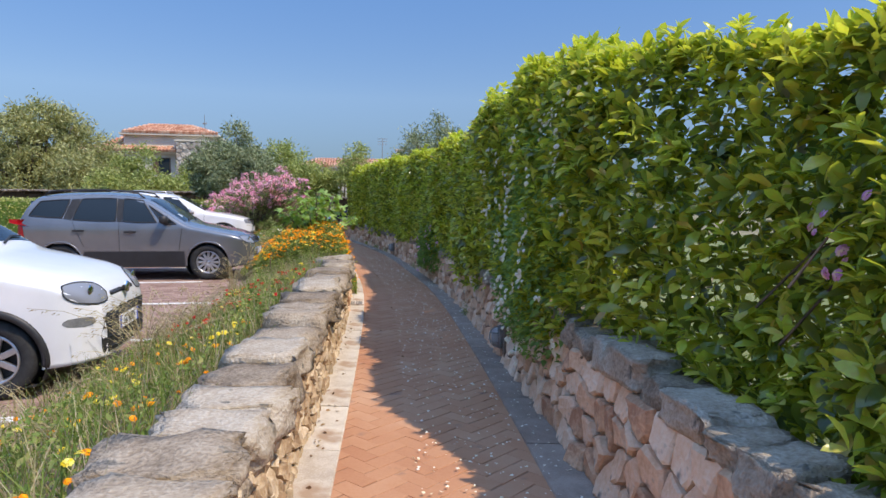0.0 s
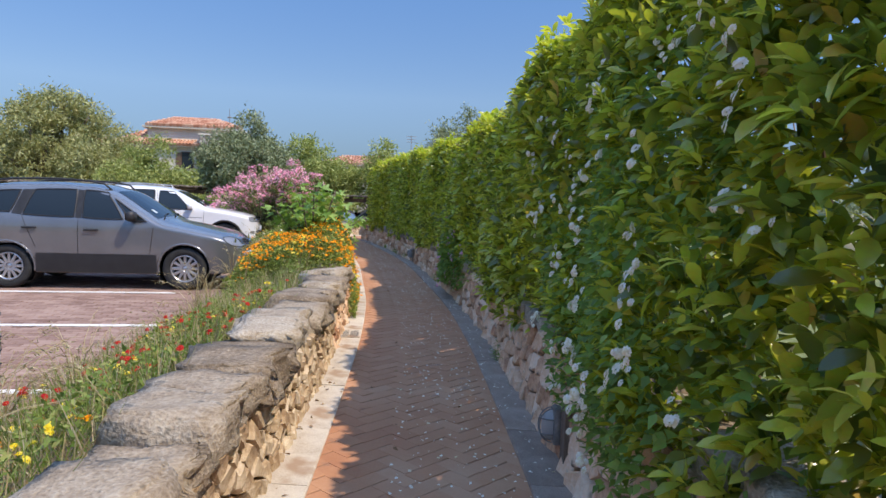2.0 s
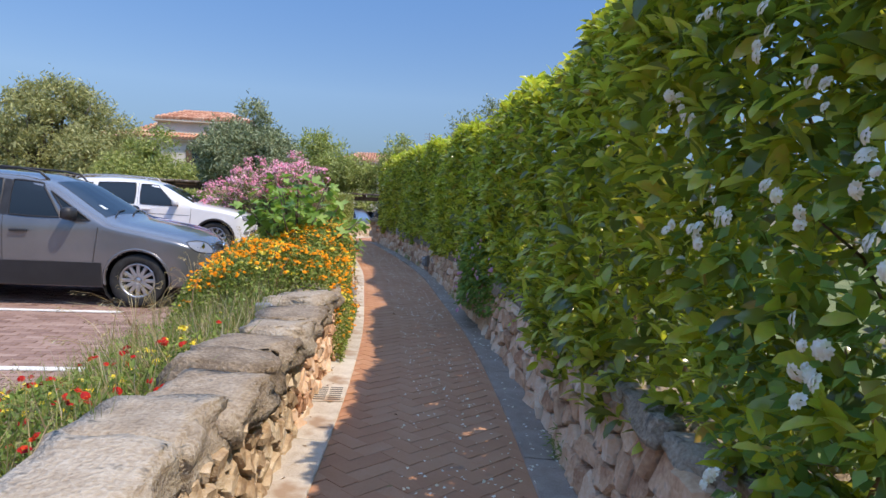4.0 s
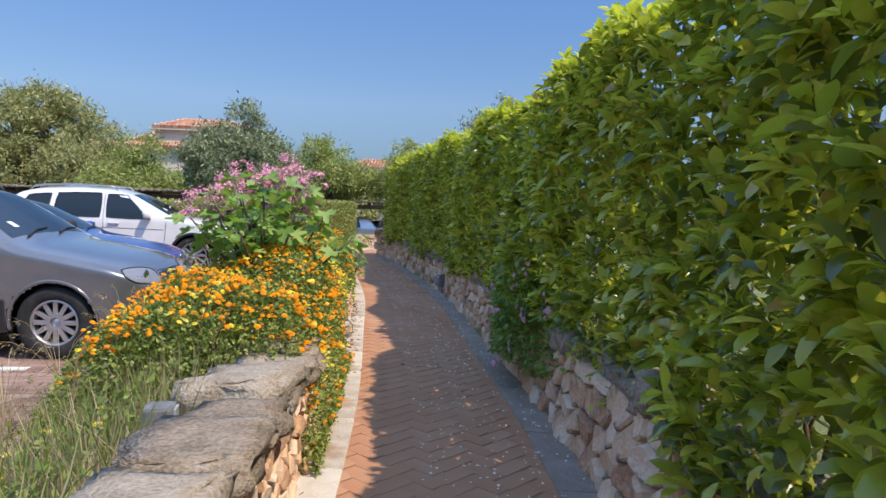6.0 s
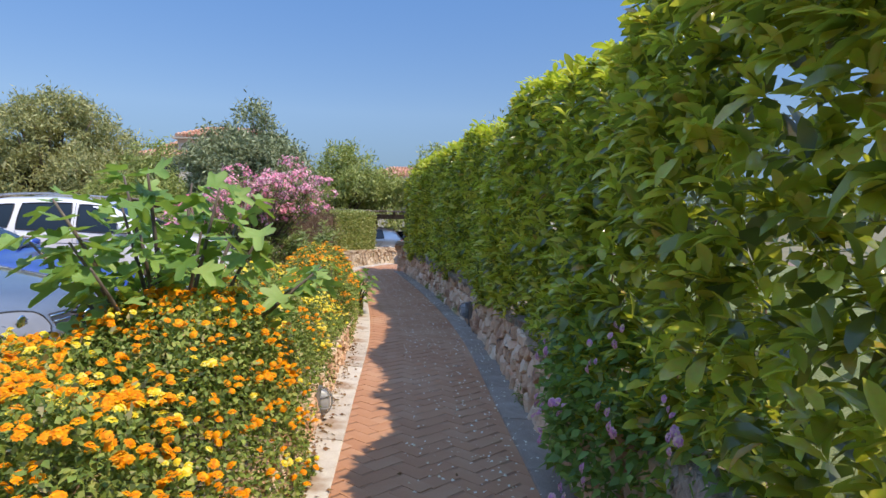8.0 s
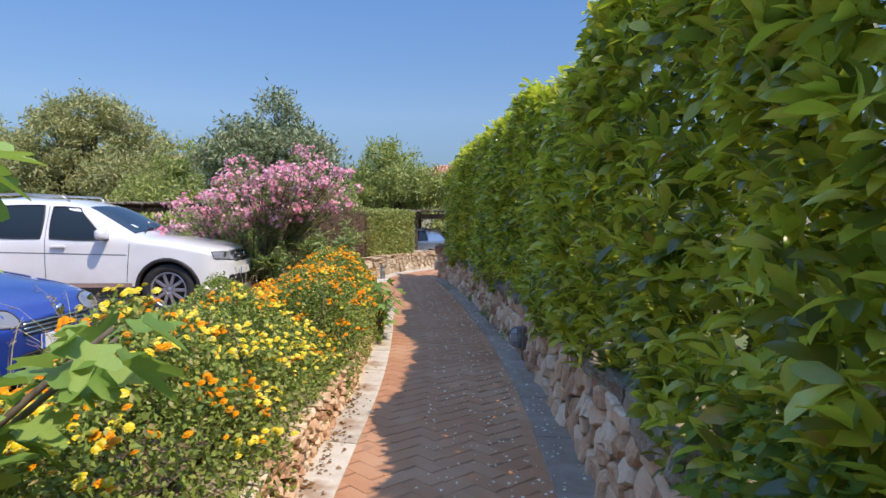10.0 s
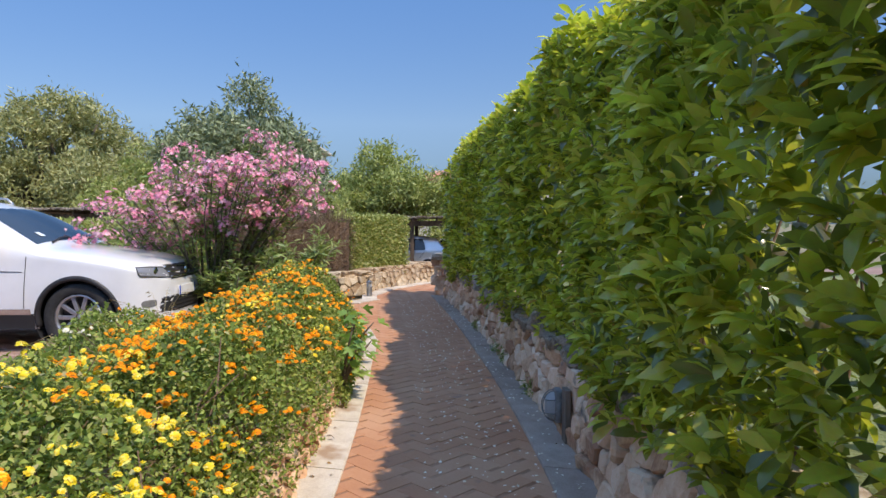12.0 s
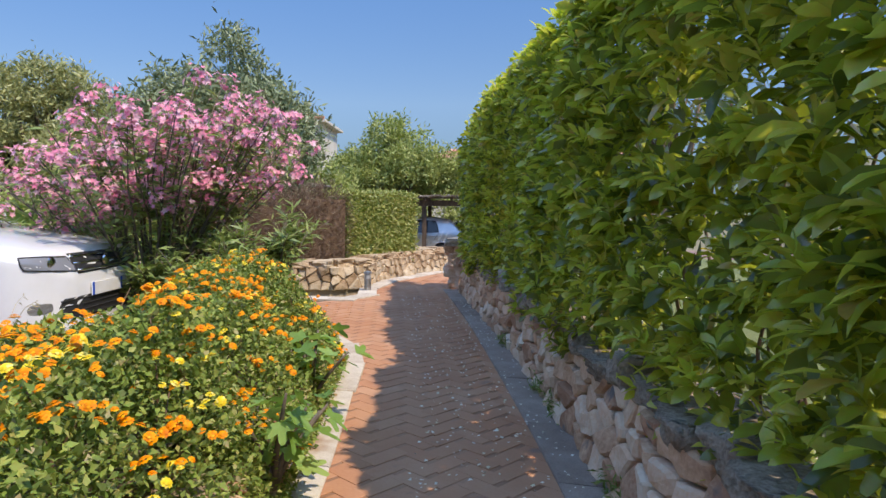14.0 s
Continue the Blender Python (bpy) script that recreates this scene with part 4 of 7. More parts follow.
def lantana_bush(label, y0, y1, o0, o1, tall, leaves, blooms, group="", leaf=0.026, edge=-2.65):
    """A spreading lantana; blooms: (petals, bunches, head size)."""
    th = thing("lantana_bush", label, "shrub", group=group)
    n = int(leaves * 2.1)
    y, o = rng.uniform(y0, y1, n), rng.uniform(o0, o1, n)
    ends = np.clip(np.minimum(y - y0, y1 - y) / 0.5, 0, 1) ** 0.5
    top = mound_height(o, y, tall, edge) * (0.35 + 0.65 * ends)
    inner = rng.random(n) ** 2.2
    z = top - inner * np.minimum(top - 0.05, 0.4) + rng.normal(0, 0.02, n)
    pos = np.stack([mid(y) + o, y, z], 1)
    d = scatter_dirs(n) * 0.9 + np.array([0.15, -0.1, 0.25])
    v, f = stamp(WIDE_V, SLIM_F, pos, d, leaf * rng.uniform(0.6, 1.4, n), rng.normal(0, 0.6, n), 1.05)
    big_mesh("foliage", v, f, M_LANTANA, th, kind="stuff")
    for petal, count, size in blooms:
        count, size = int(count * 1.1), size * 0.82
        yy, oo = rng.uniform(y0 + 0.1, y1 - 0.05, count), o0 + (o1 - o0) * rng.uniform(0.04, 0.99, count)
        e = np.clip(np.minimum(yy - y0, y1 - yy) / 0.5, 0, 1) ** 0.5
        zz = mound_height(oo, yy, tall, edge) * (0.35 + 0.65 * e) + rng.uniform(0.0, 0.045, count)
        heads_on("blossom", np.stack([mid(yy) + oo, yy, zz], 1), petal, size, th)
    st = []
    for k in range(int(26 * (y1 - y0))):
        yy, oo = rng.uniform(y0 + 0.1, y1 - 0.1), rng.uniform(o0 + 0.1, o1)
        h = float(mound_height(np.array(oo), np.array(yy), tall, edge))
        q = Vector((mx(yy) + max(min(oo, -1.0), -1.9), yy + rng.uniform(-0.2, 0.2), 0.2))
        p = Vector((mx(yy) + oo, yy, h * 0.98))
        st.append(tube([q, (p + q) / 2 + Vector((rng.uniform(-0.1, 0.1), 0, 0.1)), p], [0.006, 0.0045, 0.0025], 4))
    v, f = tubes(st)
    link_mesh("stem_work", v, f, M_TWIG, th, kind="stuff")
    return th


bushes = "lantana bushes in the bed"
lantana_bush("orange lantana bush in full bloom spilling over the wall", 11.2, 13.6, -2.2, -0.64, 0.95, 27300, [(M_ORANGE, 412, 0.037), (M_YELLOW, 100, 0.036)], bushes)
lantana_bush("low pale yellow lantana shoots behind the cap stones", 8.3, 9.7, -2.1, -1.2, 0.45, 3200, [(M_YELLOW, 42, 0.036)], bushes)
lantana_bush("yellow and orange lantana bush over the wall's edge", 13.3, 15.2, -2.7, -0.72, 0.78, 20800, [(M_YELLOW, 162, 0.036), (M_ORANGE, 162, 0.037)], bushes)
lantana_bush("lemon yellow lantana bush beside the path", 14.9, 16.9, -2.7, -0.74, 0.72, 22100, [(M_YELLOW, 212, 0.036), (M_ORANGE, 68, 0.037)], bushes)
lantana_bush("broad orange lantana bush beside the path", 16.6, 19.0, -2.7, -0.70, 0.80, 38000, [(M_ORANGE, 330, 0.037), (M_YELLOW, 70, 0.036)], bushes)
lantana_bush("orange lantana bush at the bed's rounded end", 18.7, 21.3, -2.6, -0.64, 0.72, 36000, [(M_ORANGE, 330, 0.037), (M_YELLOW, 90, 0.036)], bushes)
lantana_bush("dark green lantana bush with few blossoms beside the parked SUV", 17.2, 19.8, -3.1, -2.1, 0.50, 7000, [(M_ORANGE, 20, 0.036), (M_WHITE_P, 8, 0.036)], bushes, 0.034, -3.6)

# weeds and small flowers in the open part of the bed
weeds = thing("weed_patch", "low green weeds and dry grass in the open bed", "weeds", kind="stuff")
n = 30000
y = rng.uniform(1.0, 12.0, n)
o = rng.uniform(0, 1, n) * (np.interp(y, [5.0, 9.5], [-2.65, -2.15]) + 1.2) - 1.2
base = np.interp(o, [-2.45, -2.2, -1.95, -1.6, -1.3, -0.98], [-0.10, 0.0, 0.12, 0.24, 0.38, 0.40])
lump = 0.5 + 0.5 * np.sin(y * 2.3 + o * 3) * np.sin(y * 0.9 - o * 4)
keep = rng.random(n) < (0.35 + 0.65 * lump) * np.interp(y, [9.3, 10.2], [1, 0.3])
y, o, base, lump = y[keep], o[keep], base[keep], lump[keep]
n = len(y)
z = base + rng.random(n) ** 0.8 * (0.12 + 0.2 * lump)
pos = np.stack([mid(y) + o, y, z], 1)
v, f = stamp(WIDE_V, SLIM_F, pos, scatter_dirs(n) + np.array([0, 0, 0.5]), rng.uniform(0.018, 0.05, n), rng.normal(0, 0.6, n), 0.8)
big_mesh("leafage", v, f, M_GRASS, weeds, kind="stuff")
n = 12000
y = rng.uniform(1.0, 12.2, n)
o = rng.uniform(0, 1, n) * (np.interp(y, [5.0, 9.5], [-2.7, -2.2]) + 1.15) - 1.15
base = np.interp(o, [-2.45, -2.2, -1.95, -1.6, -1.3, -0.98], [-0.10, 0.0, 0.12, 0.24, 0.38, 0.40])
pos = np.stack([mid(y) + o, y, base], 1)
d = np.stack([rng.normal(0, 0.4, n), rng.normal(0, 0.4, n), np.ones(n)], 1)
v, f = stamp(BLADE_V, BLADE_F, pos, d, rng.uniform(0.12, 0.42, n), rng.uniform(0, 6, n), 0.7)
half = len(f) // 2
big_mesh("straw", v, f[:half], M_STRAW, weeds, kind="stuff")
big_mesh("grass_blade", v, f[half:], M_GRASS, weeds, kind="stuff")


def small_flowers(label, y0, y1, o0, o1, count, petal, size, lift):
    th = thing("flower_patch", label, "flowers", kind="stuff")
    y, o = rng.uniform(y0, y1, count), rng.uniform(o0, o1, count)
    base = np.interp(o, [-2.45, -2.2, -1.95, -1.6, -1.3, -0.98], [-0.10, 0.0, 0.12, 0.24, 0.38, 0.40])
    pos = np.stack([mid(y) + o, y, base + rng.uniform(lift[0], lift[1], count)], 1)
    heads_on("blossom", pos, petal, size, th, (1, 2), 0.02)
    st = [tube([(p[0], p[1], b), (p[0] + 0.01, p[1], (p[2] + b) / 2), tuple(p)], [0.003, 0.0025, 0.002], 4) for p, b in zip(pos, base)]
    v, f = tubes(st)
    link_mesh("stem_work", v, f, M_GRASS, th, kind="stuff")


small_flowers("small yellow blossoms among the weeds", 2.6, 8.0, -2.5, -1.2, 100, M_YELLOW, 0.030, (0.12, 0.26))
small_flowers("orange-yellow blossoms among the weeds", 3.0, 6.5, -2.2, -1.15, 50, M_ORANGE, 0.031, (0.12, 0.24))
small_flowers("deep red blossoms beside the cap stones", 6.4, 9.4, -2.2, -1.12, 120, M_RED_P, 0.033, (0.12, 0.30))
small_flowers("faded yellow blossoms beside the cap stones", 8.6, 11.0, -2.1, -1.3, 22, M_YELLOW, 0.034, (0.08, 0.2))


def grass_tuft(x, y, z, blades, tall, spread, label, seed):
    """A tuft of dry stalks with drooping seed heads."""
    g = random.Random(seed)
    th = thing("dry_grass", label, "grass", group="dry grass tufts")
    st, sp, sd = [], [], []
    for k in range(blades):
        w = g.uniform(0, 6.28)
        h, r = tall * g.uniform(0.55, 1.1), spread * g.uniform(0.2, 1.0)
        pts = [Vector((x + 0.04 * math.cos(w), y + 0.04 * math.sin(w), z))]
        for t in (0.35, 0.65, 0.85, 1.0):
            pts.append(Vector((x + math.cos(w) * r * t**2.2, y + math.sin(w) * r * t**2.2, z + h * (t - 0.22 * t**4))))
        st.append(tube(pts, [0.0028, 0.0024, 0.002, 0.0016, 0.0012], 3))
        for s in range(9):
            t = g.uniform(0, 1)
            sp.append(pts[-2].lerp(pts[-1], t) + Vector((g.uniform(-0.012, 0.012), g.uniform(-0.012, 0.012), g.uniform(-0.02, 0.005))))
            sd.append((math.cos(w) + g.uniform(-0.4, 0.4), math.sin(w) + g.uniform(-0.4, 0.4), g.uniform(-1.0, 0.1)))
    v, f = tubes(st)
    link_mesh("stalk_bunch", v, f, M_STRAW, th, kind="stuff")
    m = len(sp)
    v, f = stamp(SLIM_V, SLIM_F, np.array([tuple(p) for p in sp]), np.array(sd), rng.uniform(0.02, 0.04, m), rng.uniform(0, 6, m), 1.2)
    big_mesh("seed_heads", v, f, M_STRAW, th, kind="stuff")
    return th


for k, (gy, go, gz, nb, tl, sp) in enumerate(((7.4, -2.0, 0.0, 30, 0.75, 0.6), (8.0, -2.25, -0.05, 18, 0.6, 0.5), (6.1, -2.0, 0.05, 42, 0.8, 0.7), (6.6, -1.95, 0.06, 38, 0.75, 0.7), (5.4, -1.9, 0.08, 16, 0.45, 0.4), (10.6, -2.35, -0.08, 20, 0.7, 0.5),
                                              (11.6, -2.6, -0.1, 22, 0.75, 0.55), (12.4, -2.7, -0.1, 18, 0.7, 0.6), (9.2, -2.1, 0.0, 14, 0.5, 0.4), (16.0, -2.5, -0.1, 26, 1.15, 0.6), (17.0, -2.3, 0.0, 14, 0.9, 0.5), (15.0, -2.2, 0.2, 12, 0.8, 0.6), (4.4, -1.7, 0.15, 16, 0.4, 0.35), (5.0, -2.15, 0.0, 26, 0.55, 0.5), (6.9, -2.3, -0.06, 30, 0.75, 0.65), (8.6, -2.4, -0.08, 16, 0.55, 0.5), (13.1, -2.5, -0.05, 16, 0.95, 0.5), (14.2, -2.55, -0.05, 20, 0.85, 0.6), (16.5, -2.9, -0.08, 20, 0.7, 0.6), (17.8, -3.0, -0.08, 16, 0.7, 0.5), (19.2, -2.3, 0.1, 12, 0.75, 0.5))):
    grass_tuft(mx(gy) + go, gy, gz, nb, tl, sp, "tuft of straw-dry grass with drooping seed heads", 100 + k)


# ---- fig ----
def lobed_leaf(lobes=5):
    """A fig leaf with rounded lobes."""
    pts = []
    for k in range(lobes):
        a = -105 + 210 * k / (lobes - 1)
        r = (0.62, 0.90, 1.12)[min(k, lobes - 1 - k)]
        for turn, share in ((-13, 0.80), (-6, 0.97), (6, 0.97), (13, 0.80)):
            w = math.radians(a + turn)
            pts.append((0.12 + r * share * 0.55 * math.cos(w), r * share * 0.5 * math.sin(w)))
        if k < lobes - 1:
            w = math.radians(a + 105 / (lobes - 1))
            pts.append((0.14 + 0.25 * math.cos(w), 0.25 * math.sin(w)))
    v = [(0, 0, 0)] + [(x, y, 0.10 * abs(y) * 2 - 0.14 * x * x) for x, y in pts] + [(0.2, 0, -0.02)]
    c = len(v) - 1
    ring = [0] + list(range(1, c))
    f = [(ring[i], ring[(i + 1) % len(ring)], c) for i in range(len(ring))]
    return v, f


fig_data = []
for k in range(4):
    lv, lf = lobed_leaf()
    me = bpy.data.meshes.new("leaf")
    me.from_pydata([(x, y * (0.85 + 0.1 * k), z * (0.6 + 0.7 * k)) for x, y, z in lv], [], lf)
    me.shade_smooth()
    me.materials.append(M_FIG)
    fig_data.append(me)
M_FIG_ONE = leafy("fig_leaf_single", [(0.0, (0.11, 0.22, 0.045)), (0.6, (0.20, 0.34, 0.075)), (1.0, (0.32, 0.45, 0.13))], 0.5, 0.35, (0.5, 0.7, 0.08), 0.4, "object")
for me in fig_data:
    me.materials[0] = M_FIG_ONE


def fig_tree(label, x, y, z, stems, tall, reach, leaf, leaves_each, seed):
    g = random.Random(seed)
    th = thing("fig_shrub", label, "shrub")
    for s in range(stems):
        w = 6.28 * s / stems + g.uniform(-0.4, 0.4)
        lean = g.uniform(0.15, 1.0)
        r, h = reach * lean, tall * (1.05 - 0.5 * lean * lean) * g.uniform(0.75, 1.0)
        pts = [Vector((x, y, z)) + Vector((math.cos(w) * r * t**1.3, math.sin(w) * r * t**1.3, h * t)) for t in (0, 0.3, 0.6, 0.85, 1.0)]
        v, f = tube(pts, [0.016, 0.013, 0.010, 0.008, 0.005], 6)
        link_mesh("stem", v, f, M_BARK, th, smooth=True)
        for k in range(leaves_each):
            t = 0.25 + 0.75 * (k + g.random()) / leaves_each
            i = min(int(t * 4), 3)
            p = pts[i].lerp(pts[i + 1], t * 4 - i)
            a = g.uniform(0, 6.28)
            up = g.uniform(-0.2, 0.7)
            stalk = Vector((math.cos(a), math.sin(a), up)).normalized() * g.uniform(0.03, 0.10)
            d = Vector((math.cos(a), math.sin(a), g.uniform(-0.7, 0.3))).normalized()
            fr = frames_of(np.array([tuple(d)]), np.array([g.gauss(0, 0.35)]))[0]
            ob = new("leaf", fig_data[k % 4])
            ob.parent = th
            ob.matrix_world = Matrix.Translation(p + stalk) @ Matrix([list(q) + [0] for q in fr] + [[0, 0, 0, 1]]) @ Matrix.Scale(leaf * g.uniform(0.6, 1.2), 4)
    return th


fig_tree("bushy young fig with large lobed light green leaves", -2.27, 13.15, 0.35, 20, 1.30, 0.85, 0.18, 24, 3)
fig_tree("small fig seedling growing out of the wall", mx(18.9) - 0.72, 18.95, 0.10, 7, 0.48, 0.34, 0.16, 8, 9)
fig_tree("small fig seedling leaning over the pale kerb", mx(20.0) - 0.74, 20.0, 0.10, 6, 0.42, 0.32, 0.15, 8, 12)


# ---- oleander ----
def oleander(label, x, y, z, stems, tall, reach, flowers, seed, name="oleander"):
    g = random.Random(seed)
    th = thing(name, label, "shrub")
    st, tips, lp, ld = [], [], [], []
    for s in range(stems):
        w, r = g.uniform(0, 6.28), reach * math.sqrt(g.random())
        h = tall * (1 - 0.36 * (r / max(reach, 0.01)) ** 2 + 0.22 * math.cos(w) * r / reach) * g.uniform(0.75, 1.02)
        pts = [Vector((x + 0.15 * math.cos(w), y + 0.15 * math.sin(w), z)) + Vector((math.cos(w) * r * t**1.2, math.sin(w) * r * t**1.2, h * t)) + Vector((g.uniform(-0.03, 0.03),) * 3) for t in (0, 0.25, 0.5, 0.75, 1.0)]
        st.append(tube(pts, [0.016, 0.013, 0.010, 0.007, 0.004], 5))
        for b in range(3):
            t = g.uniform(0.5, 0.95)
            i = min(int(t * 4), 3)
            p = pts[i].lerp(pts[i + 1], t * 4 - i)
            q = p + Vector((g.uniform(-0.22, 0.22), g.uniform(-0.22, 0.22), g.uniform(0.05, 0.3)))
            st.append(tube([p, q], [0.005, 0.003], 4))
            tips.append(q)
            for k in range(16):
                lp.append(p.lerp(q, g.random()))
                ld.append((g.gauss(0, 1), g.gauss(0, 1), g.uniform(-0.3, 1.0)))
        tips.append(pts[-1])
        for k in range(46):
            t = 0.12 + 0.88 * g.random()
            i = min(int(t * 4), 3)
            lp.append(pts[i].lerp(pts[i + 1], t * 4 - i))
            ld.append((g.gauss(0, 1), g.gauss(0, 1), g.uniform(-0.3, 1.0)))
    v, f = tubes(st)
    link_mesh("stem_work", v, f, M_BARK, th, kind="stuff", smooth=True)
    n = len(lp)
    v, f = stamp(SLIM_V, SLIM_F, np.array([tuple(p) for p in lp]), np.array(ld), rng.uniform(0.10, 0.17, n), rng.normal(0, 0.5, n), 1.15)
    big_mesh("foliage", v, f, M_OLEANDER, th, kind="stuff")
    if flowers:
        fp, fd = [], []
        for q in tips:
            if g.random() < flowers:
                for k in range(g.randint(14, 26)):
                    off = Vector((g.gauss(0, 0.052), g.gauss(0, 0.052), g.gauss(0.02, 0.04)))
                    fp.append(q + off)
                    fd.append(off.normalized() + Vector((0.1, -0.35, 0.35)))
        n = len(fp)
        v, f = stamp(STAR_V, STAR_F, np.array([tuple(p) for p in fp]), np.array([tuple(p) for p in fd]), rng.uniform(0.05, 0.08, n), rng.uniform(0, 6, n))
        big_mesh("blossom", v, f, M_OLEANDER_P, th, kind="stuff")
    return th


oleander("tall oleander covered in pink blossom behind the bed", -6.3, 22.3, 0.15, 90, 2.2, 1.5, 0.85, 4)
v = oleander("upright light green oleander shoots without flowers", -5.0, 22.1, 0.15, 20, 0.95, 0.42, 0, 6, "oleander_shoots")
v = oleander("upright light green oleander shoots without flowers", -5.55, 21.9, 0.15, 20, 0.8, 0.45, 0, 8, "oleander_shoots")

# ---- cars ----
class Shell:
    """The outer skin of a car: x ahead of the front axle, y to its left, z up."""

    def __init__(self, s):
        self.s = s
        pts = sorted(s["profile"])
        self.xs = np.linspace(pts[0][0], pts[-1][0], 600)
        z = np.interp(self.xs, [p[0] for p in pts], [p[1] for p in pts])
        k = np.ones(31) / 31
        pad = np.concatenate([np.full(15, z[0]), z, np.full(15, z[-1])])
        sm = np.convolve(pad, k, "valid")
        edge = np.clip(np.minimum(self.xs - self.xs[0], self.xs[-1] - self.xs) / 0.15, 0, 1)
        self.zs = z * (1 - edge) + sm * edge

    def top(self, x):
        return np.interp(x, self.xs, self.zs)

    def plan(self, x):
        s = self.s
        f = np.clip((x - (s["fo"] - 0.7)) / 0.7, 0, 1)
        r = np.clip((-(s["wb"] + s["ro"]) + 0.6 - x) / 0.6, 0, 1)
        return s["W"] / 2 * (1 - 0.10 * f**2) * (1 - s.get("nose", 0.32) * f**7) * (1 - 0.06 * r**2) * (1 - 0.3 * r**8)

    def half(self, x, z):
        s = self.s
        zt = self.top(x)
        b = s["belt"]
        h = max(p[1] for p in s["profile"])
        up = np.clip((z - b) / (h - b), 0, 1)
        low = np.clip((b - 0.22 - z) / 0.5, 0, 1)
        y = self.plan(x) * (1 - s.get("tumble", 0.24) * up**1.15) * (1 - 0.05 * low**2)
        r = np.minimum(0.11, 0.3 * np.maximum(zt - s["zbot"], 0.01))
        t = np.clip((z - (zt - r)) / r, 0, 1)
        return np.where(z > zt, 0.0, y * (1 - t**2.5) ** (1 / 2.5))

    def on_side(self, x, z, side, e=0.004):
        return (x, side * (float(self.half(x, z)) + e), z)

    def on_front(self, y, z, e=0.004, rear=False):
        xs = self.xs if rear else self.xs[::-1]
        ok = self.half(xs, np.full(len(xs), z)) >= abs(y)
        i = int(np.argmax(ok)) if ok.any() else 0
        return (float(xs[i]) + (-e if rear else e), y, z)

    def on_top(self, x, y, e=0.004):
        zt = float(self.top(x))
        zz = np.linspace(zt, zt - 0.5, 120)
        ok = self.half(np.full(120, x), zz) >= abs(y)
        i = int(np.argmax(ok)) if ok.any() else 0
        return (x, y, float(zz[i]) + e)


def patch(corners, where, nu=8, nv=5, rounded=0.0):
    """A curved panel between four corners of a flat outline, laid on the skin by where(a, b); rounded 1 makes it an oval."""
    (a0, b0), (a1, b1), (a2, b2), (a3, b3) = corners
    verts, faces = [], []
    for j in range(nv + 1):
        for i in range(nu + 1):
            p, q = 2 * i / nu - 1, 2 * j / nv - 1
            s = 0.5 + 0.5 * p * math.sqrt(1 - rounded * q * q / 2)
            t = 0.5 + 0.5 * q * math.sqrt(1 - rounded * p * p / 2)
            a = (1 - t) * ((1 - s) * a0 + s * a1) + t * ((1 - s) * a3 + s * a2)
            b = (1 - t) * ((1 - s) * b0 + s * b1) + t * ((1 - s) * b3 + s * b2)
            verts.append(where(a, b))
    for j in range(nv):
        for i in range(nu):
            k = j * (nu + 1) + i
            faces.append((k, k + 1, k + nu + 2, k + nu + 1))
    return verts, faces


def rim_of(nu, nv):
    """The outer vertices of a panel, in order round it."""
    w = nu + 1
    return list(range(nu)) + [j * w + nu for j in range(nv)] + [nv * w + i for i in range(nu, 0, -1)] + [j * w for j in range(nv, 0, -1)]


def wheel_parts(parent, x, y, r, rim_r, side, spokes, m):
    hub_v, hub_f = lathe([(0.0, 0.035), (0.05, 0.03), (0.06, 0.0), (0.0, 0.0)], 14)
    wheel = link_mesh("wheel", hub_v, hub_f, M_ALLOY, parent, smooth=True)
    wheel.location = (x, y, r)
    if side < 0:
        wheel.rotation_euler = (0, 0, math.pi)
    v, f = lathe([(rim_r, -0.10), (r - 0.03, -0.105), (r - 0.004, -0.08), (r, -0.03), (r, 0.03), (r - 0.004, 0.06), (r - 0.03, 0.08), (rim_r + 0.02, 0.078), (rim_r, 0.06)], 36)
    link_mesh("tyre", v, f, M_RUBBER, wheel, smooth=True)
    v, f = lathe([(rim_r, -0.09), (rim_r, 0.062), (rim_r - 0.018, 0.066), (rim_r - 0.026, 0.03), (rim_r - 0.03, -0.02)], 36)
    link_mesh("rim", v, f, m, wheel, smooth=True)
    v, f = lathe([(rim_r - 0.03, -0.03), (0.0, -0.03)], 24)
    link_mesh("brake_disc", v, f, M_BLACK, wheel)
    for k in range(spokes):
        bm = box_bm(rim_r - 0.06, 0.03, 0.034 + 0.1 / spokes, (rim_r - 0.06) / 2 + 0.045, 0.028, -0.02, 0.008)
        ob = part("spoke", bm, m, wheel)
        ob.rotation_euler = (0, 2 * math.pi * k / spokes, 0)
    return wheel


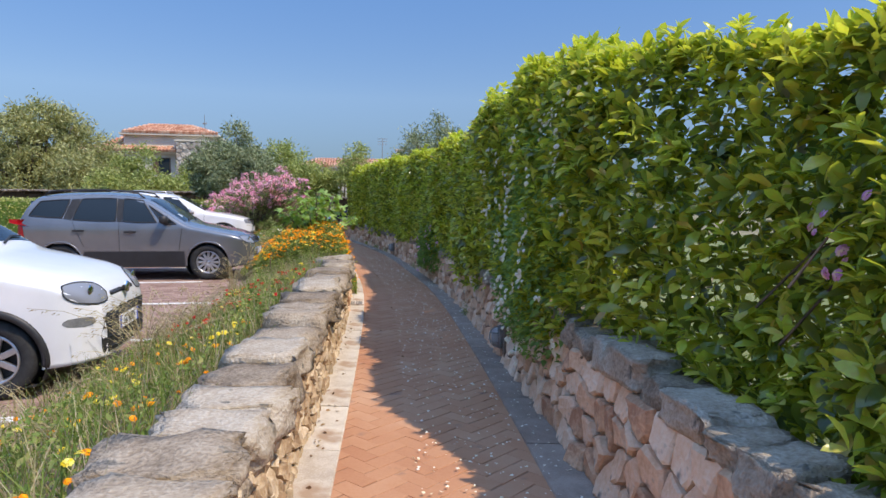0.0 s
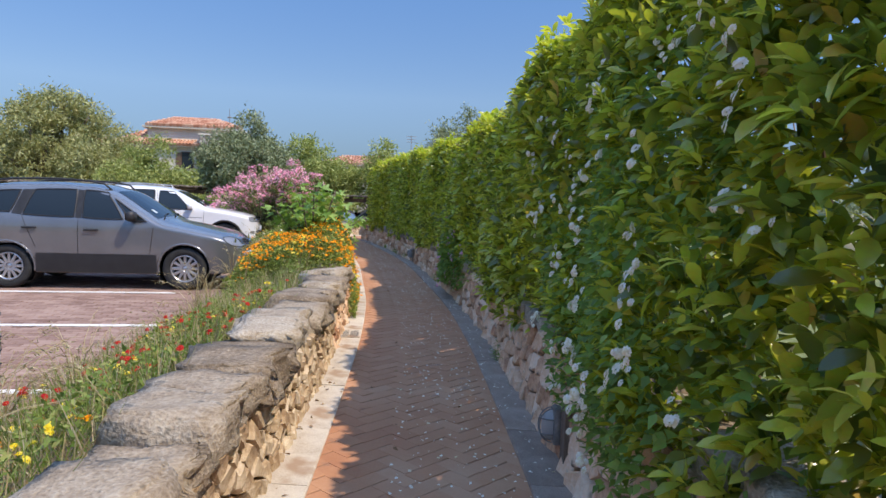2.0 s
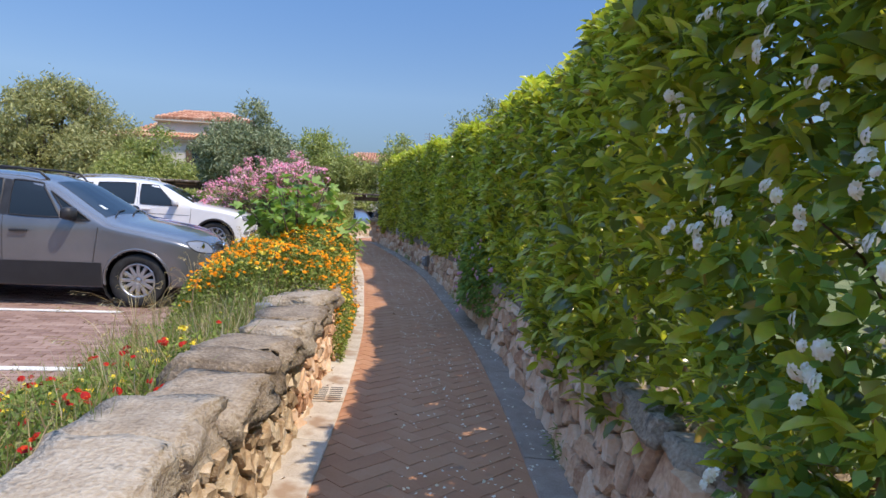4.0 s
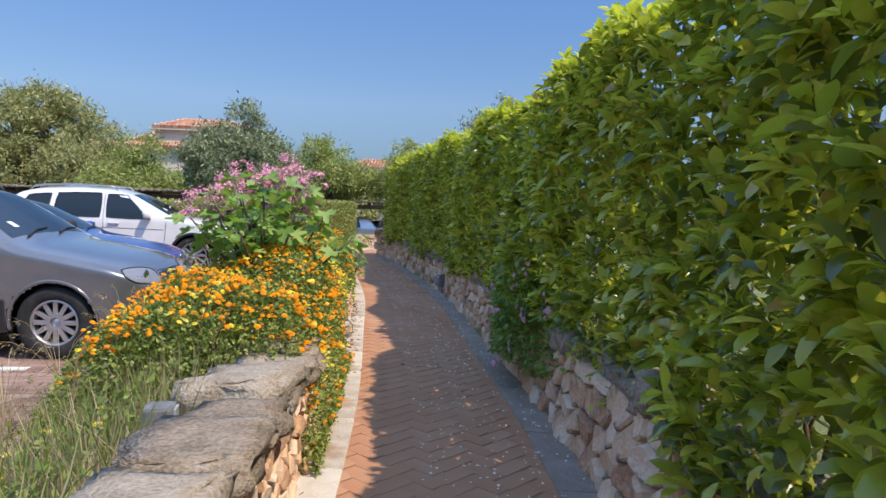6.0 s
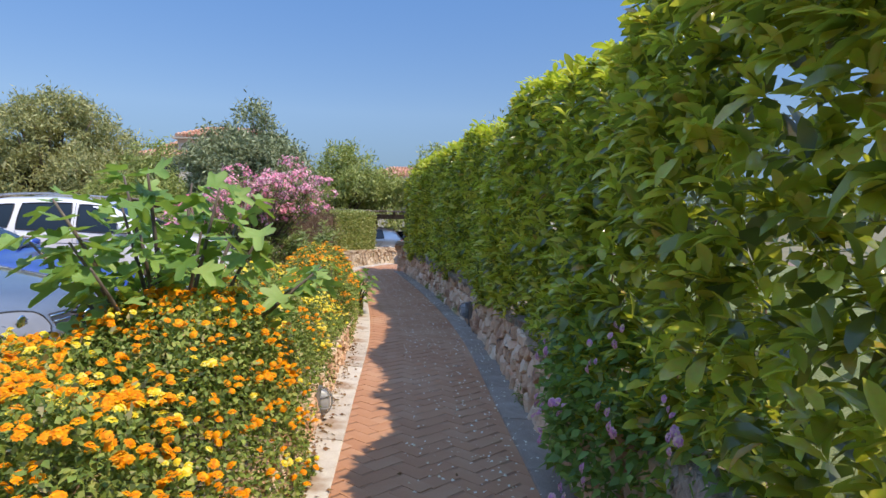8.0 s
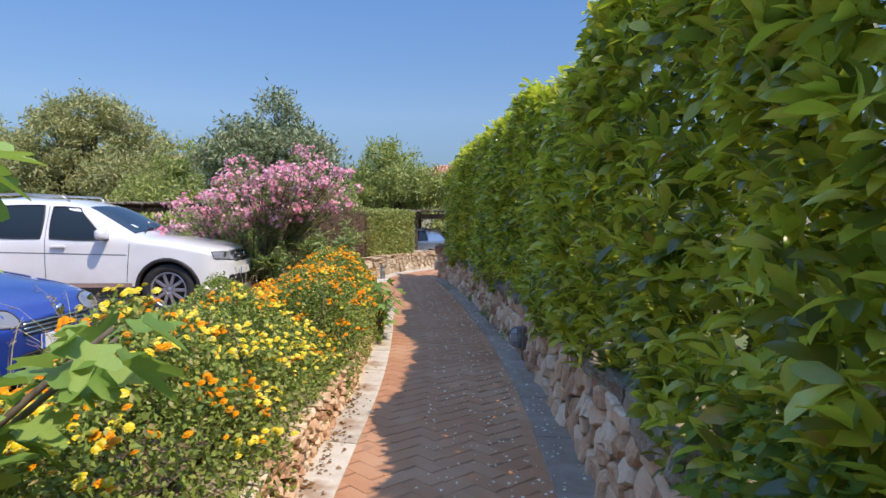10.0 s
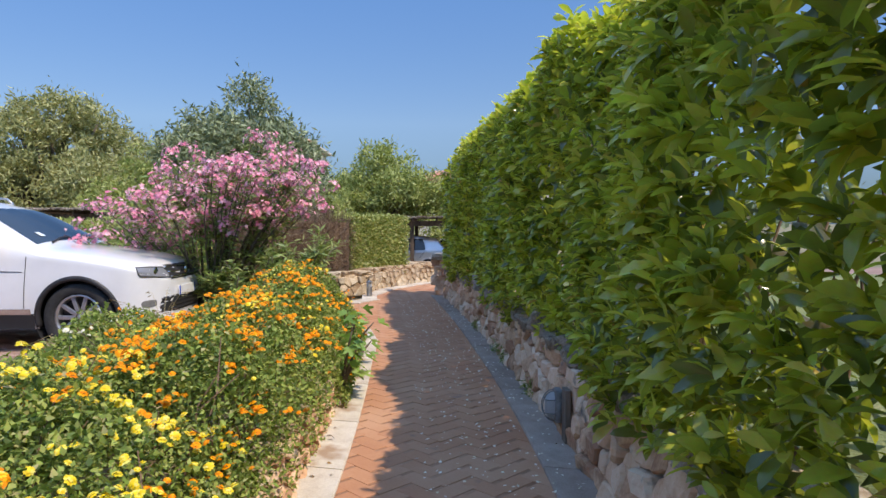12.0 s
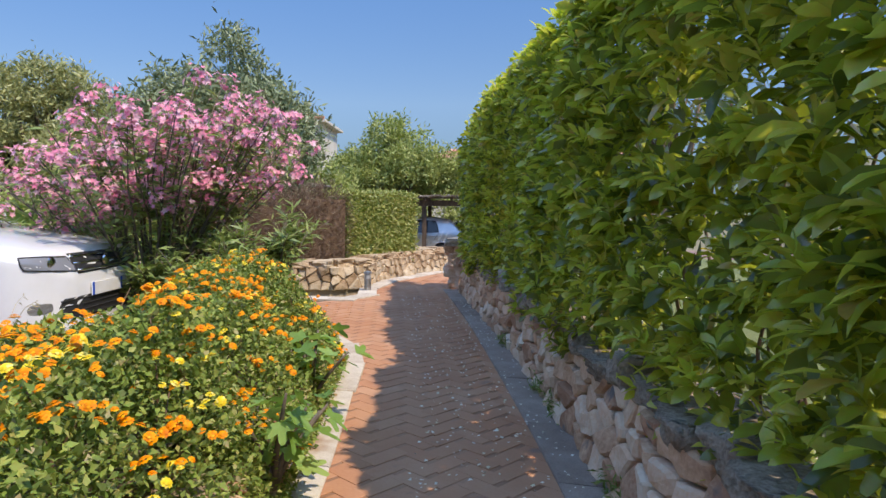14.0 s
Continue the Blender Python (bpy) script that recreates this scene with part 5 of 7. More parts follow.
def build_car(s, m):
    sh = Shell(s)
    car = thing("car", s["label"], "car", m, "parked cars")
    fo, back = s["fo"], -(s["wb"] + s["ro"])
    w = np.linspace(0, math.pi, 96)
    xs = (fo + back) / 2 + (fo - back) / 2 * (0.75 * np.cos(w) + 0.25 * np.linspace(1, -1, 96))
    lev = 26
    verts, faces = [], []
    ncol = 2 * lev + 1
    for x in xs:
        zt = float(sh.top(x))
        zb = s["zbot"] + 0.06 * max(0, (x - 0.35) / fo) + 0.08 * max(0, (-s["wb"] - 0.3 - x) / s["ro"])
        r = min(0.11, 0.3 * max(zt - zb, 0.01))
        zz = list(np.linspace(zb, zt - r, lev - 8)) + [zt - r + r * math.sin(a) ** 0.8 for a in np.linspace(0.12, math.pi / 2, 9)]
        zz = zz[:lev]
        yy = [float(sh.half(x, z)) for z in zz]
        verts += [(x, -y, z) for y, z in zip(yy, zz)] + [(x, 0, zt)] + [(x, y, z) for y, z in zip(yy[::-1], zz[::-1])]
    ra = s["R"] + 0.055
    for i in range(len(xs) - 1):
        for j in range(ncol):
            j2 = (j + 1) % ncol
            q = (i * ncol + j, i * ncol + j2, (i + 1) * ncol + j2, (i + 1) * ncol + j)
            c = np.mean([verts[k] for k in q], axis=0)
            if abs(c[1]) > 0.3 and any((c[0] - wx) ** 2 + (c[2] - s["R"]) ** 2 < (ra - 0.005) ** 2 for wx in (0, -s["wb"])):
                continue
            if j == ncol - 1 and any(abs(c[0] - wx) < ra for wx in (0, -s["wb"])):
                continue
            faces.append(q)
    faces += [tuple(range(ncol))[::-1], tuple(range((len(xs) - 1) * ncol, len(xs) * ncol))]
    body = link_mesh("body", verts, faces, s["paint"], car, smooth=True)
    for side in (-1, 1):
        def on(a, b, e=0.004):
            return sh.on_side(a, b, side, e)
        for name, q in s["windows"]:
            v, f = patch(q, lambda a, b: on(a, b, 0.005), 10, 7, 0.16)
            link_mesh(name, v, f, M_GLASS, body, smooth=True)
            rim = [v[k] for k in rim_of(10, 7)]
            v, f = tube(rim + rim[:2], [0.011] * (len(rim) + 2), 5)
            link_mesh("window_seal", v, f, M_BLACK, body)
        for q in s.get("pillars", ()):
            v, f = patch(q, lambda a, b: on(a, b, 0.005), 3, 7)
            link_mesh("pillar_trim", v, f, M_BLACK, body, smooth=True)
        for x0, z0, x1, z1 in s["seams"]:
            pts = [on(x0 + (x1 - x0) * t, z0 + (z1 - z0) * t, 0.0015) for t in np.linspace(0, 1, 12)]
            v, f = tube(pts, [0.0045] * 12, 4)
            link_mesh("door_seam", v, f, M_BLACK, body)
        for hx, hz in s["handles"]:
            x, y, z = on(hx, hz, 0.022)
            part("door_handle", box_bm(0.20, 0.03, 0.032, x, y, z, 0.011), s.get("handle_mat", s["paint"]), body)
        # lower door band: cladding on SUV; on GREY it paints the ground's reflection
        if s.get("side_band"):
            lo, hi = s["side_band"]
            v, f = patch([(-ra - 0.02, lo), (-s["wb"] + ra + 0.02, lo), (-s["wb"] + ra + 0.02, hi), (-ra - 0.02, hi)], lambda a, b: on(a, b, 0.012), 14, 3)
            link_mesh("side_cladding", v, f, M_SIDE_BAND, body, smooth=True)
        if s.get("strip"):
            v, f = patch([(-ra - 0.05, s["strip"] - 0.03), (-s["wb"] + ra + 0.1, s["strip"] - 0.03), (-s["wb"] + ra + 0.1, s["strip"] + 0.03), (-ra - 0.05, s["strip"] + 0.03)], lambda a, b: on(a, b, 0.014), 14, 2)
            link_mesh("side_moulding", v, f, s.get("strip_mat", M_BLACK), body, smooth=True)
        for wx in (0, -s["wb"]):
            pts, rad = [], []
            for a in np.linspace(math.radians(-14), math.radians(194), 26):
                x, z = wx + ra * math.cos(a), s["R"] + ra * math.sin(a)
                z = max(z, s["zbot"] + 0.02)
                pts.append(on(x, z, -0.012))
                rad.append(s.get("arch_r", 0.024))
            v, f = tube(pts, rad, 8)
            link_mesh("wheel_arch", v, f, s.get("arch", s["paint"]), body, smooth=True)
            v, f = lathe([(ra + 0.015, 0.0), (ra + 0.015, 0.30), (0.0, 0.30)], 28)
            yw = side * (s["W"] / 2 - 0.03)
            well = link_mesh("wheel_well", [(x + wx, yw - side * y, max(z + s["R"], 0.10)) for x, y, z in v], f, M_BLACK, body)
            wheel_parts(car, wx, side * (s["W"] / 2 - 0.11), s["R"], s["rim"], side, s["spokes"], s.get("rim_mat", M_ALLOY))
        # mirror
        mx_, mz = s["mirror"]
        y = side * (float(sh.half(mx_, mz)) + 0.13)
        mir = part("mirror", box_bm(0.13, 0.21, 0.15, mx_, y, mz - 0.06, 0.055), s.get("mirror_mat", s["paint"]), car, smooth=True)
        part("mirror_foot", box_bm(0.06, 0.14, 0.03, mx_ + 0.01, side * (float(sh.half(mx_, mz)) + 0.04), mz - 0.07, 0.01), M_BLACK, mir)
        part("mirror_glass", box_bm(0.006, 0.16, 0.10, mx_ - 0.066, y, mz - 0.035, 0.002), M_CHROME, mir)
        if s.get("rails"):
            x0, x1 = s["rails"]
            pts = [(x0, side * 0.52, float(sh.top(x0)) - 0.03)]
            pts += [(x0 + (x1 - x0) * t, side * (0.545), float(sh.top(x0 + (x1 - x0) * t)) + 0.035) for t in np.linspace(0.06, 0.94, 8)]
            pts += [(x1, side * 0.52, float(sh.top(x1)) - 0.03)]
            v, f = tube(pts, [0.016] * len(pts), 6)
            link_mesh("roof_rail", v, f, s.get("rail_mat", M_BLACK), body, smooth=True)
        # head and tail lamps
        ya, yb, za, zb = s["lamp"]
        v, f = patch([(side * ya, za), (side * yb, za + s.get("lamp_rise", 0.04)), (side * yb, zb), (side * ya, zb - 0.02)], lambda a, b: sh.on_front(a, b, 0.006), 14, 8, s.get("lamp_round", 0.75))
        lamp = link_mesh("headlight", v, f, M_LENS, body, smooth=True)
        rim = [v[k] for k in rim_of(14, 8)]
        v, f = tube(rim + rim[:2], [0.007] * (len(rim) + 2), 4)
        link_mesh("lamp_seal", v, f, M_BLACK, lamp)
        cx, cy, cz = sh.on_front(side * (ya + yb) / 2, (za + zb) / 2 + 0.01, 0.004)
        v, f = lathe([(0.0, 0.012), (0.045, 0.01), (0.055, 0.0)], 14)
        link_mesh("lamp_bowl", [(cx + y_ * 0.8, cy + x_, cz + z_) for x_, y_, z_ in v], f, M_CHROME, lamp, smooth=True)
        ta, tb, tza, tzb = s["tail"]
        v, f = patch([(side * ta, tza), (side * tb, tza + 0.03), (side * tb, tzb), (side * ta, tzb)], lambda a, b: sh.on_front(a, b, 0.006, True), 8, 5)
        link_mesh("tail_light", v, f, M_TAIL, body, smooth=True)
        v, f = patch([(back + 0.02, tza + 0.02), (back + s.get("tail_wrap", 0.22), tza + 0.05), (back + s.get("tail_wrap", 0.22) * 0.8, tzb), (back + 0.06, tzb)], lambda a, b: on(a, b, 0.006), 6, 5)
        link_mesh("tail_light", v, f, M_TAIL, body, smooth=True)
    # windscreen and rear window
    (xb, yb_), (xt, yt) = s["screen"]
    v, f = patch([(xb, -yb_), (xb, yb_), (xt, yt), (xt, -yt)], lambda a, b: sh.on_top(a, b, 0.005), 14, 9)
    screen = link_mesh("windscreen", v, f, M_GLASS, body, smooth=True)
    for wy in (-0.5, 0.08):
        v, f = tube([sh.on_top(xb + 0.04, wy, 0.02), sh.on_top(xb - 0.03, wy + 0.28, 0.022), sh.on_top(xb - 0.05, wy + 0.52, 0.018)], [0.011, 0.009, 0.006], 5)
        link_mesh("wiper", v, f, M_BLACK, screen)
    x, y, z = sh.on_top(xb - 0.14, -0.42, 0.008)
    sl = (float(sh.top(xb - 0.2)) - float(sh.top(xb - 0.08))) / 0.12
    ob = part("sticker", box_bm(0.09, 0.09, 0.002), M_SCREEN, screen)
    ob.location, ob.rotation_euler = (x, y, z), (0, math.atan(sl), 0)
    ra_, rb = s["rear_glass"]
    v, f = patch([(-0.52, ra_), (0.52, ra_), (0.46, rb), (-0.46, rb)], lambda a, b: sh.on_front(a, b, 0.006, True), 10, 6)
    link_mesh("rear_window", v, f, M_GLASS, body, smooth=True)
    # grille, lower intake, plate
    ga, gza, gzb = s["grille"]
    v, f = patch([(-ga, gza), (ga, gza), (ga * 0.96, gzb), (-ga * 0.96, gzb)], lambda a, b: sh.on_front(a, b, 0.006), 14, 4)
    grille = link_mesh("grille", v, f, M_BLACK, body, smooth=True)
    for k in range(s.get("bars", 3)):
        z = gza + (gzb - gza) * (k + 0.5) / s.get("bars", 3)
        v, f = tube([sh.on_front(y, z, 0.008) for y in np.linspace(-ga * 0.97, ga * 0.97, 13)], [s.get("bar_r", 0.009)] * 13, 6)
        link_mesh("grille_bar", v, f, s.get("bar_mat", M_CHROME), grille, smooth=True)
    la, lza, lzb = s["intake"]
    v, f = patch([(-la, lza), (la, lza), (la * 0.94, lzb), (-la * 0.94, lzb)], lambda a, b: sh.on_front(a, b, 0.006), 16, 6, 0.25)
    intake = link_mesh("intake", v, f, M_BLACK, body, smooth=True)
    for k in range(4):
        z = lza + (lzb - lza) * (k + 0.5) / 4
        v, f = tube([sh.on_front(y, z, 0.008) for y in np.linspace(-la * 0.94, la * 0.94, 11)], [0.006] * 11, 5)
        link_mesh("intake_bar", v, f, M_BLACK, intake)
    x, y, z = sh.on_front(0.0, s["badge"], 0.01)
    v, f = lathe([(0.0, 0.015), (0.045, 0.012), (0.05, 0.0)], 18)
    link_mesh("badge", [(x + y_, x_, z + z_) for x_, y_, z_ in v], f, M_CHROME, body, smooth=True)
    for side in (-1, 1):
        if s.get("fog"):
            a0, a1, z0, z1 = s["fog"]
            v, f = patch([(side * a0, z0), (side * a1, z0), (side * a1, z1), (side * a0, z1)], lambda a, b: sh.on_front(a, b, 0.008), 10, 6, 0.7)
            link_mesh("fog_light", v, f, M_DULL, body, smooth=True)
    px, _, pz = sh.on_front(0.0, s["plate"], 0.02)
    plate = part("number_plate", box_bm(0.012, 0.50, 0.11, px, 0, pz - 0.055, 0.004), M_PLATE, body)
    for sy in (-0.235, 0.235):
        part("plate_band", box_bm(0.004, 0.03, 0.108, px + 0.007, sy, pz - 0.054), M_PLATE_BLUE, plate)
    if s.get("text"):
        cu = bpy.data.curves.new("plate_text", "FONT")
        cu.body, cu.size, cu.align_x, cu.align_y, cu.extrude = s["text"], 0.105, "CENTER", "CENTER", 0.0005
        tx = new("plate_text", cu)
        tx.data.materials.append(M_BLACK)
        tx.parent = plate
        tx.matrix_local = Matrix.Translation((px + 0.009, 0, pz)) @ Matrix(((0, 0, 1, 0), (1, 0, 0, 0), (0, 1, 0, 0), (0, 0, 0, 1))) @ Matrix.Diagonal((0.72, 1, 1, 1))
    return car


GREY = dict(label="grey metallic compact crossover, dark ground reflection painted along its sides, in a parking bay", paint=M_GREY_PAINT, fo=0.80, wb=2.5, ro=0.80, W=1.755, zbot=0.24, belt=0.95, R=0.325, rim=0.21, spokes=12,
            profile=[(0.80, 0.50), (0.785, 0.66), (0.68, 0.80), (0.45, 0.89), (0.0, 0.98), (-0.34, 1.04), (-1.02, 1.47), (-1.35, 1.57), (-1.9, 1.60), (-2.55, 1.585), (-2.95, 1.53), (-3.12, 1.28), (-3.26, 0.98), (-3.29, 0.75), (-3.30, 0.45)],
            windows=[("quarter_window", [(-0.52, 1.02), (-0.78, 1.045), (-1.02, 1.36), (-0.99, 1.34)]), ("side_window", [(-0.86, 1.045), (-1.46, 1.06), (-1.46, 1.48), (-1.13, 1.45)]), ("side_window", [(-1.56, 1.065), (-2.30, 1.09), (-2.16, 1.47), (-1.56, 1.485)]), ("quarter_window", [(-2.46, 1.12), (-3.02, 1.16), (-2.84, 1.42), (-2.34, 1.46)])],
            seams=[(-0.50, 0.5, -0.44, 0.95), (-1.51, 0.42, -1.51, 1.06), (-2.10, 0.62, -2.30, 1.09), (-0.50, 0.48, -2.05, 0.46)], handles=[(-1.32, 0.87), (-2.18, 0.89)], handle_mat=M_BLACK, side_band=(0.25, 0.53), arch_r=0.019, pillars=[[(-1.47, 1.06), (-1.55, 1.065), (-1.55, 1.48), (-1.47, 1.47)], [(-2.31, 1.09), (-2.44, 1.11), (-2.32, 1.46), (-2.17, 1.465)]], arch=M_GREY_PAINT,
            mirror=(-0.72, 1.09), mirror_mat=M_BLACK, rails=(-1.15, -2.85), lamp=(0.34, 0.80, 0.64, 0.82), tail=(0.5, 0.86, 0.75, 1.1), screen=((-0.42, 0.68), (-1.06, 0.52)), rear_glass=(1.1, 1.42),
            grille=(0.30, 0.66, 0.76), intake=(0.55, 0.30, 0.46), badge=0.71, plate=0.50, fog=(0.56, 0.70, 0.36, 0.44))
SMALL = dict(label="white small hatchback with rounded headlights nosed against the bed", paint=M_WHITE_PAINT, fo=0.70, wb=2.3, ro=0.62, W=1.655, zbot=0.22, belt=0.98, R=0.30, rim=0.19, spokes=7, nose=0.30,
             profile=[(0.70, 0.45), (0.695, 0.66), (0.64, 0.80), (0.42, 0.91), (0.05, 1.0), (-0.22, 1.06), (-0.78, 1.44), (-1.1, 1.54), (-1.6, 1.57), (-2.3, 1.55), (-2.72, 1.47), (-2.84, 1.1), (-2.90, 0.8), (-2.92, 0.4)],
             windows=[("side_window", [(-0.55, 1.01), (-1.30, 1.01), (-1.30, 1.44), (-0.90, 1.43)]), ("side_window", [(-1.40, 1.01), (-2.10, 1.02), (-2.08, 1.44), (-1.40, 1.45)]), ("quarter_window", [(-2.2, 1.04), (-2.6, 1.1), (-2.5, 1.36), (-2.18, 1.42)])],
             seams=[(-0.46, 0.45, -0.46, 1.0), (-1.35, 0.40, -1.35, 1.46), (-1.92, 0.6, -2.15, 1.0)], handles=[(-1.16, 0.90), (-2.0, 0.91)], arch=M_BLACK, arch_r=0.032, strip=0.55,
             mirror=(-0.60, 1.06), lamp=(0.36, 0.77, 0.66, 0.85), lamp_rise=0.03, tail=(0.6, 0.8, 0.9, 1.35), screen=((-0.30, 0.66), (-0.84, 0.52)), rear_glass=(1.05, 1.4), rim_mat=M_ALLOY,
             grille=(0.30, 0.70, 0.735), bars=1, bar_mat=M_BLACK, intake=(0.58, 0.27, 0.60), badge=0.735, plate=0.47, text="GK 629BF", fog=(0.62, 0.77, 0.52, 0.59))
BLUE = dict(label="bright blue metallic hatchback between two parked cars", paint=M_BLUE_PAINT, fo=0.84, wb=2.6, ro=0.75, W=1.77, zbot=0.2, belt=0.92, R=0.315, rim=0.21, spokes=10,
            profile=[(0.84, 0.45), (0.83, 0.62), (0.74, 0.73), (0.45, 0.83), (0.0, 0.92), (-0.40, 0.98), (-1.15, 1.36), (-1.6, 1.46), (-2.2, 1.47), (-2.9, 1.38), (-3.15, 1.1), (-3.32, 0.9), (-3.35, 0.4)],
            windows=[("side_window", [(-0.80, 0.95), (-1.55, 0.96), (-1.55, 1.36), (-1.22, 1.34)]), ("side_window", [(-1.65, 0.96), (-2.5, 0.98), (-2.4, 1.34), (-1.65, 1.37)])],
            seams=[(-0.55, 0.4, -0.55, 0.92), (-1.60, 0.38, -1.60, 1.38), (-2.2, 0.6, -2.5, 0.95)], handles=[(-1.42, 0.84), (-2.3, 0.86)], mirror=(-0.78, 1.0), lamp=(0.40, 0.80, 0.58, 0.74), tail=(0.5, 0.8, 0.7, 0.95),
            screen=((-0.46, 0.70), (-1.2, 0.54)), rear_glass=(1.0, 1.28), grille=(0.42, 0.52, 0.62), intake=(0.5, 0.26, 0.40), badge=0.66, plate=0.45)
SUV = dict(label="white family SUV with dark glass and alloy wheels beside the oleander", paint=M_WHITE_PAINT, fo=0.80, wb=2.68, ro=0.90, W=1.84, zbot=0.26, belt=1.03, R=0.37, rim=0.25, spokes=10, nose=0.5, lamp_round=0.25,
           profile=[(0.80, 0.55), (0.79, 0.80), (0.70, 0.93), (0.40, 1.01), (0.0, 1.08), (-0.42, 1.13), (-1.15, 1.53), (-1.55, 1.64), (-2.2, 1.67), (-2.9, 1.64), (-3.28, 1.55), (-3.42, 1.25), (-3.55, 1.0), (-3.58, 0.5)],
           windows=[("side_window", [(-0.82, 1.06), (-1.60, 1.08), (-1.60, 1.53), (-1.25, 1.51)]), ("side_window", [(-1.70, 1.08), (-2.55, 1.10), (-2.50, 1.53), (-1.70, 1.55)]), ("quarter_window", [(-2.66, 1.12), (-3.2, 1.16), (-3.0, 1.48), (-2.6, 1.52)])],
           seams=[(-0.55, 0.48, -0.50, 1.02), (-1.65, 0.45, -1.65, 1.55), (-2.28, 0.7, -2.55, 1.08), (-0.55, 0.86, -3.3, 0.92)], handles=[(-1.46, 0.96), (-2.38, 0.98)], side_band=(0.26, 0.42), strip=0.44, strip_mat=M_CHROME, arch=M_BLACK, arch_r=0.03,
           mirror=(-0.82, 1.13), rails=(-1.5, -3.1), rail_mat=M_STEEL, lamp=(0.40, 0.83, 0.76, 0.90), tail=(0.5, 0.85, 0.9, 1.1), screen=((-0.50, 0.72), (-1.20, 0.56)), rear_glass=(1.15, 1.5),
           grille=(0.40, 0.74, 0.90), bars=3, bar_r=0.012, intake=(0.62, 0.38, 0.56), badge=0.83, plate=0.60, fog=(0.64, 0.80, 0.46, 0.54))
HATCH = dict(BLUE, label="silver hatchback parked under the timber carport", paint=M_SILVER_PAINT)
DARK = dict(BLUE, label="dark car standing deep under the carport", paint=M_DARK_PAINT)
build_car(GREY, pose(-4.49, 14.26, PARK_Z, 0, 0, 11))
build_car(SMALL, pose(-3.22, 6.93, PARK_Z, 0, 0, 12))
build_car(BLUE, pose(-5.75, 16.55, PARK_Z, 0, 0, 12))
build_car(SUV, pose(-6.83, 21.18, PARK_Z, 0, 0, 15))
build_car(HATCH, pose(-9.9, 37.0, -0.60, 0, 0, 194))
build_car(DARK, pose(-8.6, 43.0, -0.60, 0, 0, 194))

# ---- clipped hedges, carports, trees, houses ----
def clipped_hedge(label, line, z0, z1, thick, count, leafmat, leaf=0.05, name="clipped_hedge", loose=0.03):
    """A clipped hedge along a line: small leaves on a dark core."""
    th = thing(name, label, "hedge")
    total = length_of(line)
    n = int(total / 0.25)
    cv, cf = [], []
    for i in range(n + 1):
        x, y, h = along(line, min(total * i / n, total - 1e-4))
        nx, ny = math.sin(h), -math.cos(h)
        for off, z in ((-0.07, z0), (-0.07, z1 - 0.07), (-thick + 0.07, z1 - 0.07), (-thick + 0.07, z0)):
            j = 0.04 * noise.noise((x * 3, y * 3, z * 3))
            cv.append((x + nx * (off + j), y + ny * (off + j), z))
    for i in range(n):
        for j in range(3):
            cf.append((i * 4 + j, i * 4 + j + 1, i * 4 + 5 + j, i * 4 + 4 + j))
    cf += [(0, 1, 2, 3), (n * 4 + 3, n * 4 + 2, n * 4 + 1, n * 4)]
    link_mesh("twig_core", cv, cf, M_TWIG if leafmat is M_DEAD else M_LANTANA_DARK, th)
    pos, d = [], []
    for k in range(count):
        s = rng.uniform(0, total - 1e-3)
        x, y, h = along(line, s)
        nx, ny = math.sin(h), -math.cos(h)
        r = rng.random()
        if r < 0.6:
            off, z, out = -rng.uniform(0, 0.07) + rng.normal(0, loose), rng.uniform(z0, z1), (nx, ny, 0.25)
        elif r < 0.92:
            off, z, out = -rng.uniform(0, thick), z1 - rng.uniform(0, 0.05) + rng.normal(0, loose), (nx * 0.2, ny * 0.2, 1)
        else:
            off, z = -rng.uniform(0, thick), rng.uniform(z0, z1)
            e = total - 0.001 if rng.random() < 0.7 else 0.0
            x, y, h = along(line, e)
            out = (math.cos(h) * (1 if e else -1), math.sin(h) * (1 if e else -1), 0.2)
            nx, ny = math.sin(h), -math.cos(h)
        pos.append((x + nx * off, y + ny * off, z))
        d.append(out)
    pos, d = np.array(pos), np.array(d) + rng.normal(0, 0.7, (count, 3))
    if leafmat is M_DEAD:
        v, f = stamp(SLIM_V, SLIM_F, pos, d, rng.uniform(0.06, 0.16, count), rng.uniform(0, 6, count), 0.35)
    else:
        v, f = stamp(WIDE_V, SLIM_F, pos, d, leaf * rng.uniform(0.7, 1.3, count), rng.uniform(0, 6, count))
    big_mesh("foliage", v, f, leafmat, th, kind="stuff")
    return th


clipped_hedge("clipped light green hedge on the corner wall", [(-5.86, 26.28), (-5.6, 27.0), (-5.25, 27.9)], 0.25, 1.42, 0.85, 11000, M_CLIPPED, 0.05)
clipped_hedge("browned, half-dead stretch of hedge with bare twigs", [(-7.9, 25.25), (-6.9, 25.45), (-6.1, 25.8), (-5.88, 26.24)], 0.25, 1.38, 0.8, 11000, M_DEAD, 0.05, "dead_hedge", 0.11)
clipped_hedge("long clipped green hedge behind the parking", [(-34, 20.4), (-22, 22.6), (-14, 24.0), (-8.0, 25.3)], -0.15, 1.32, 0.9, 26000, M_CLIPPED, 0.08)


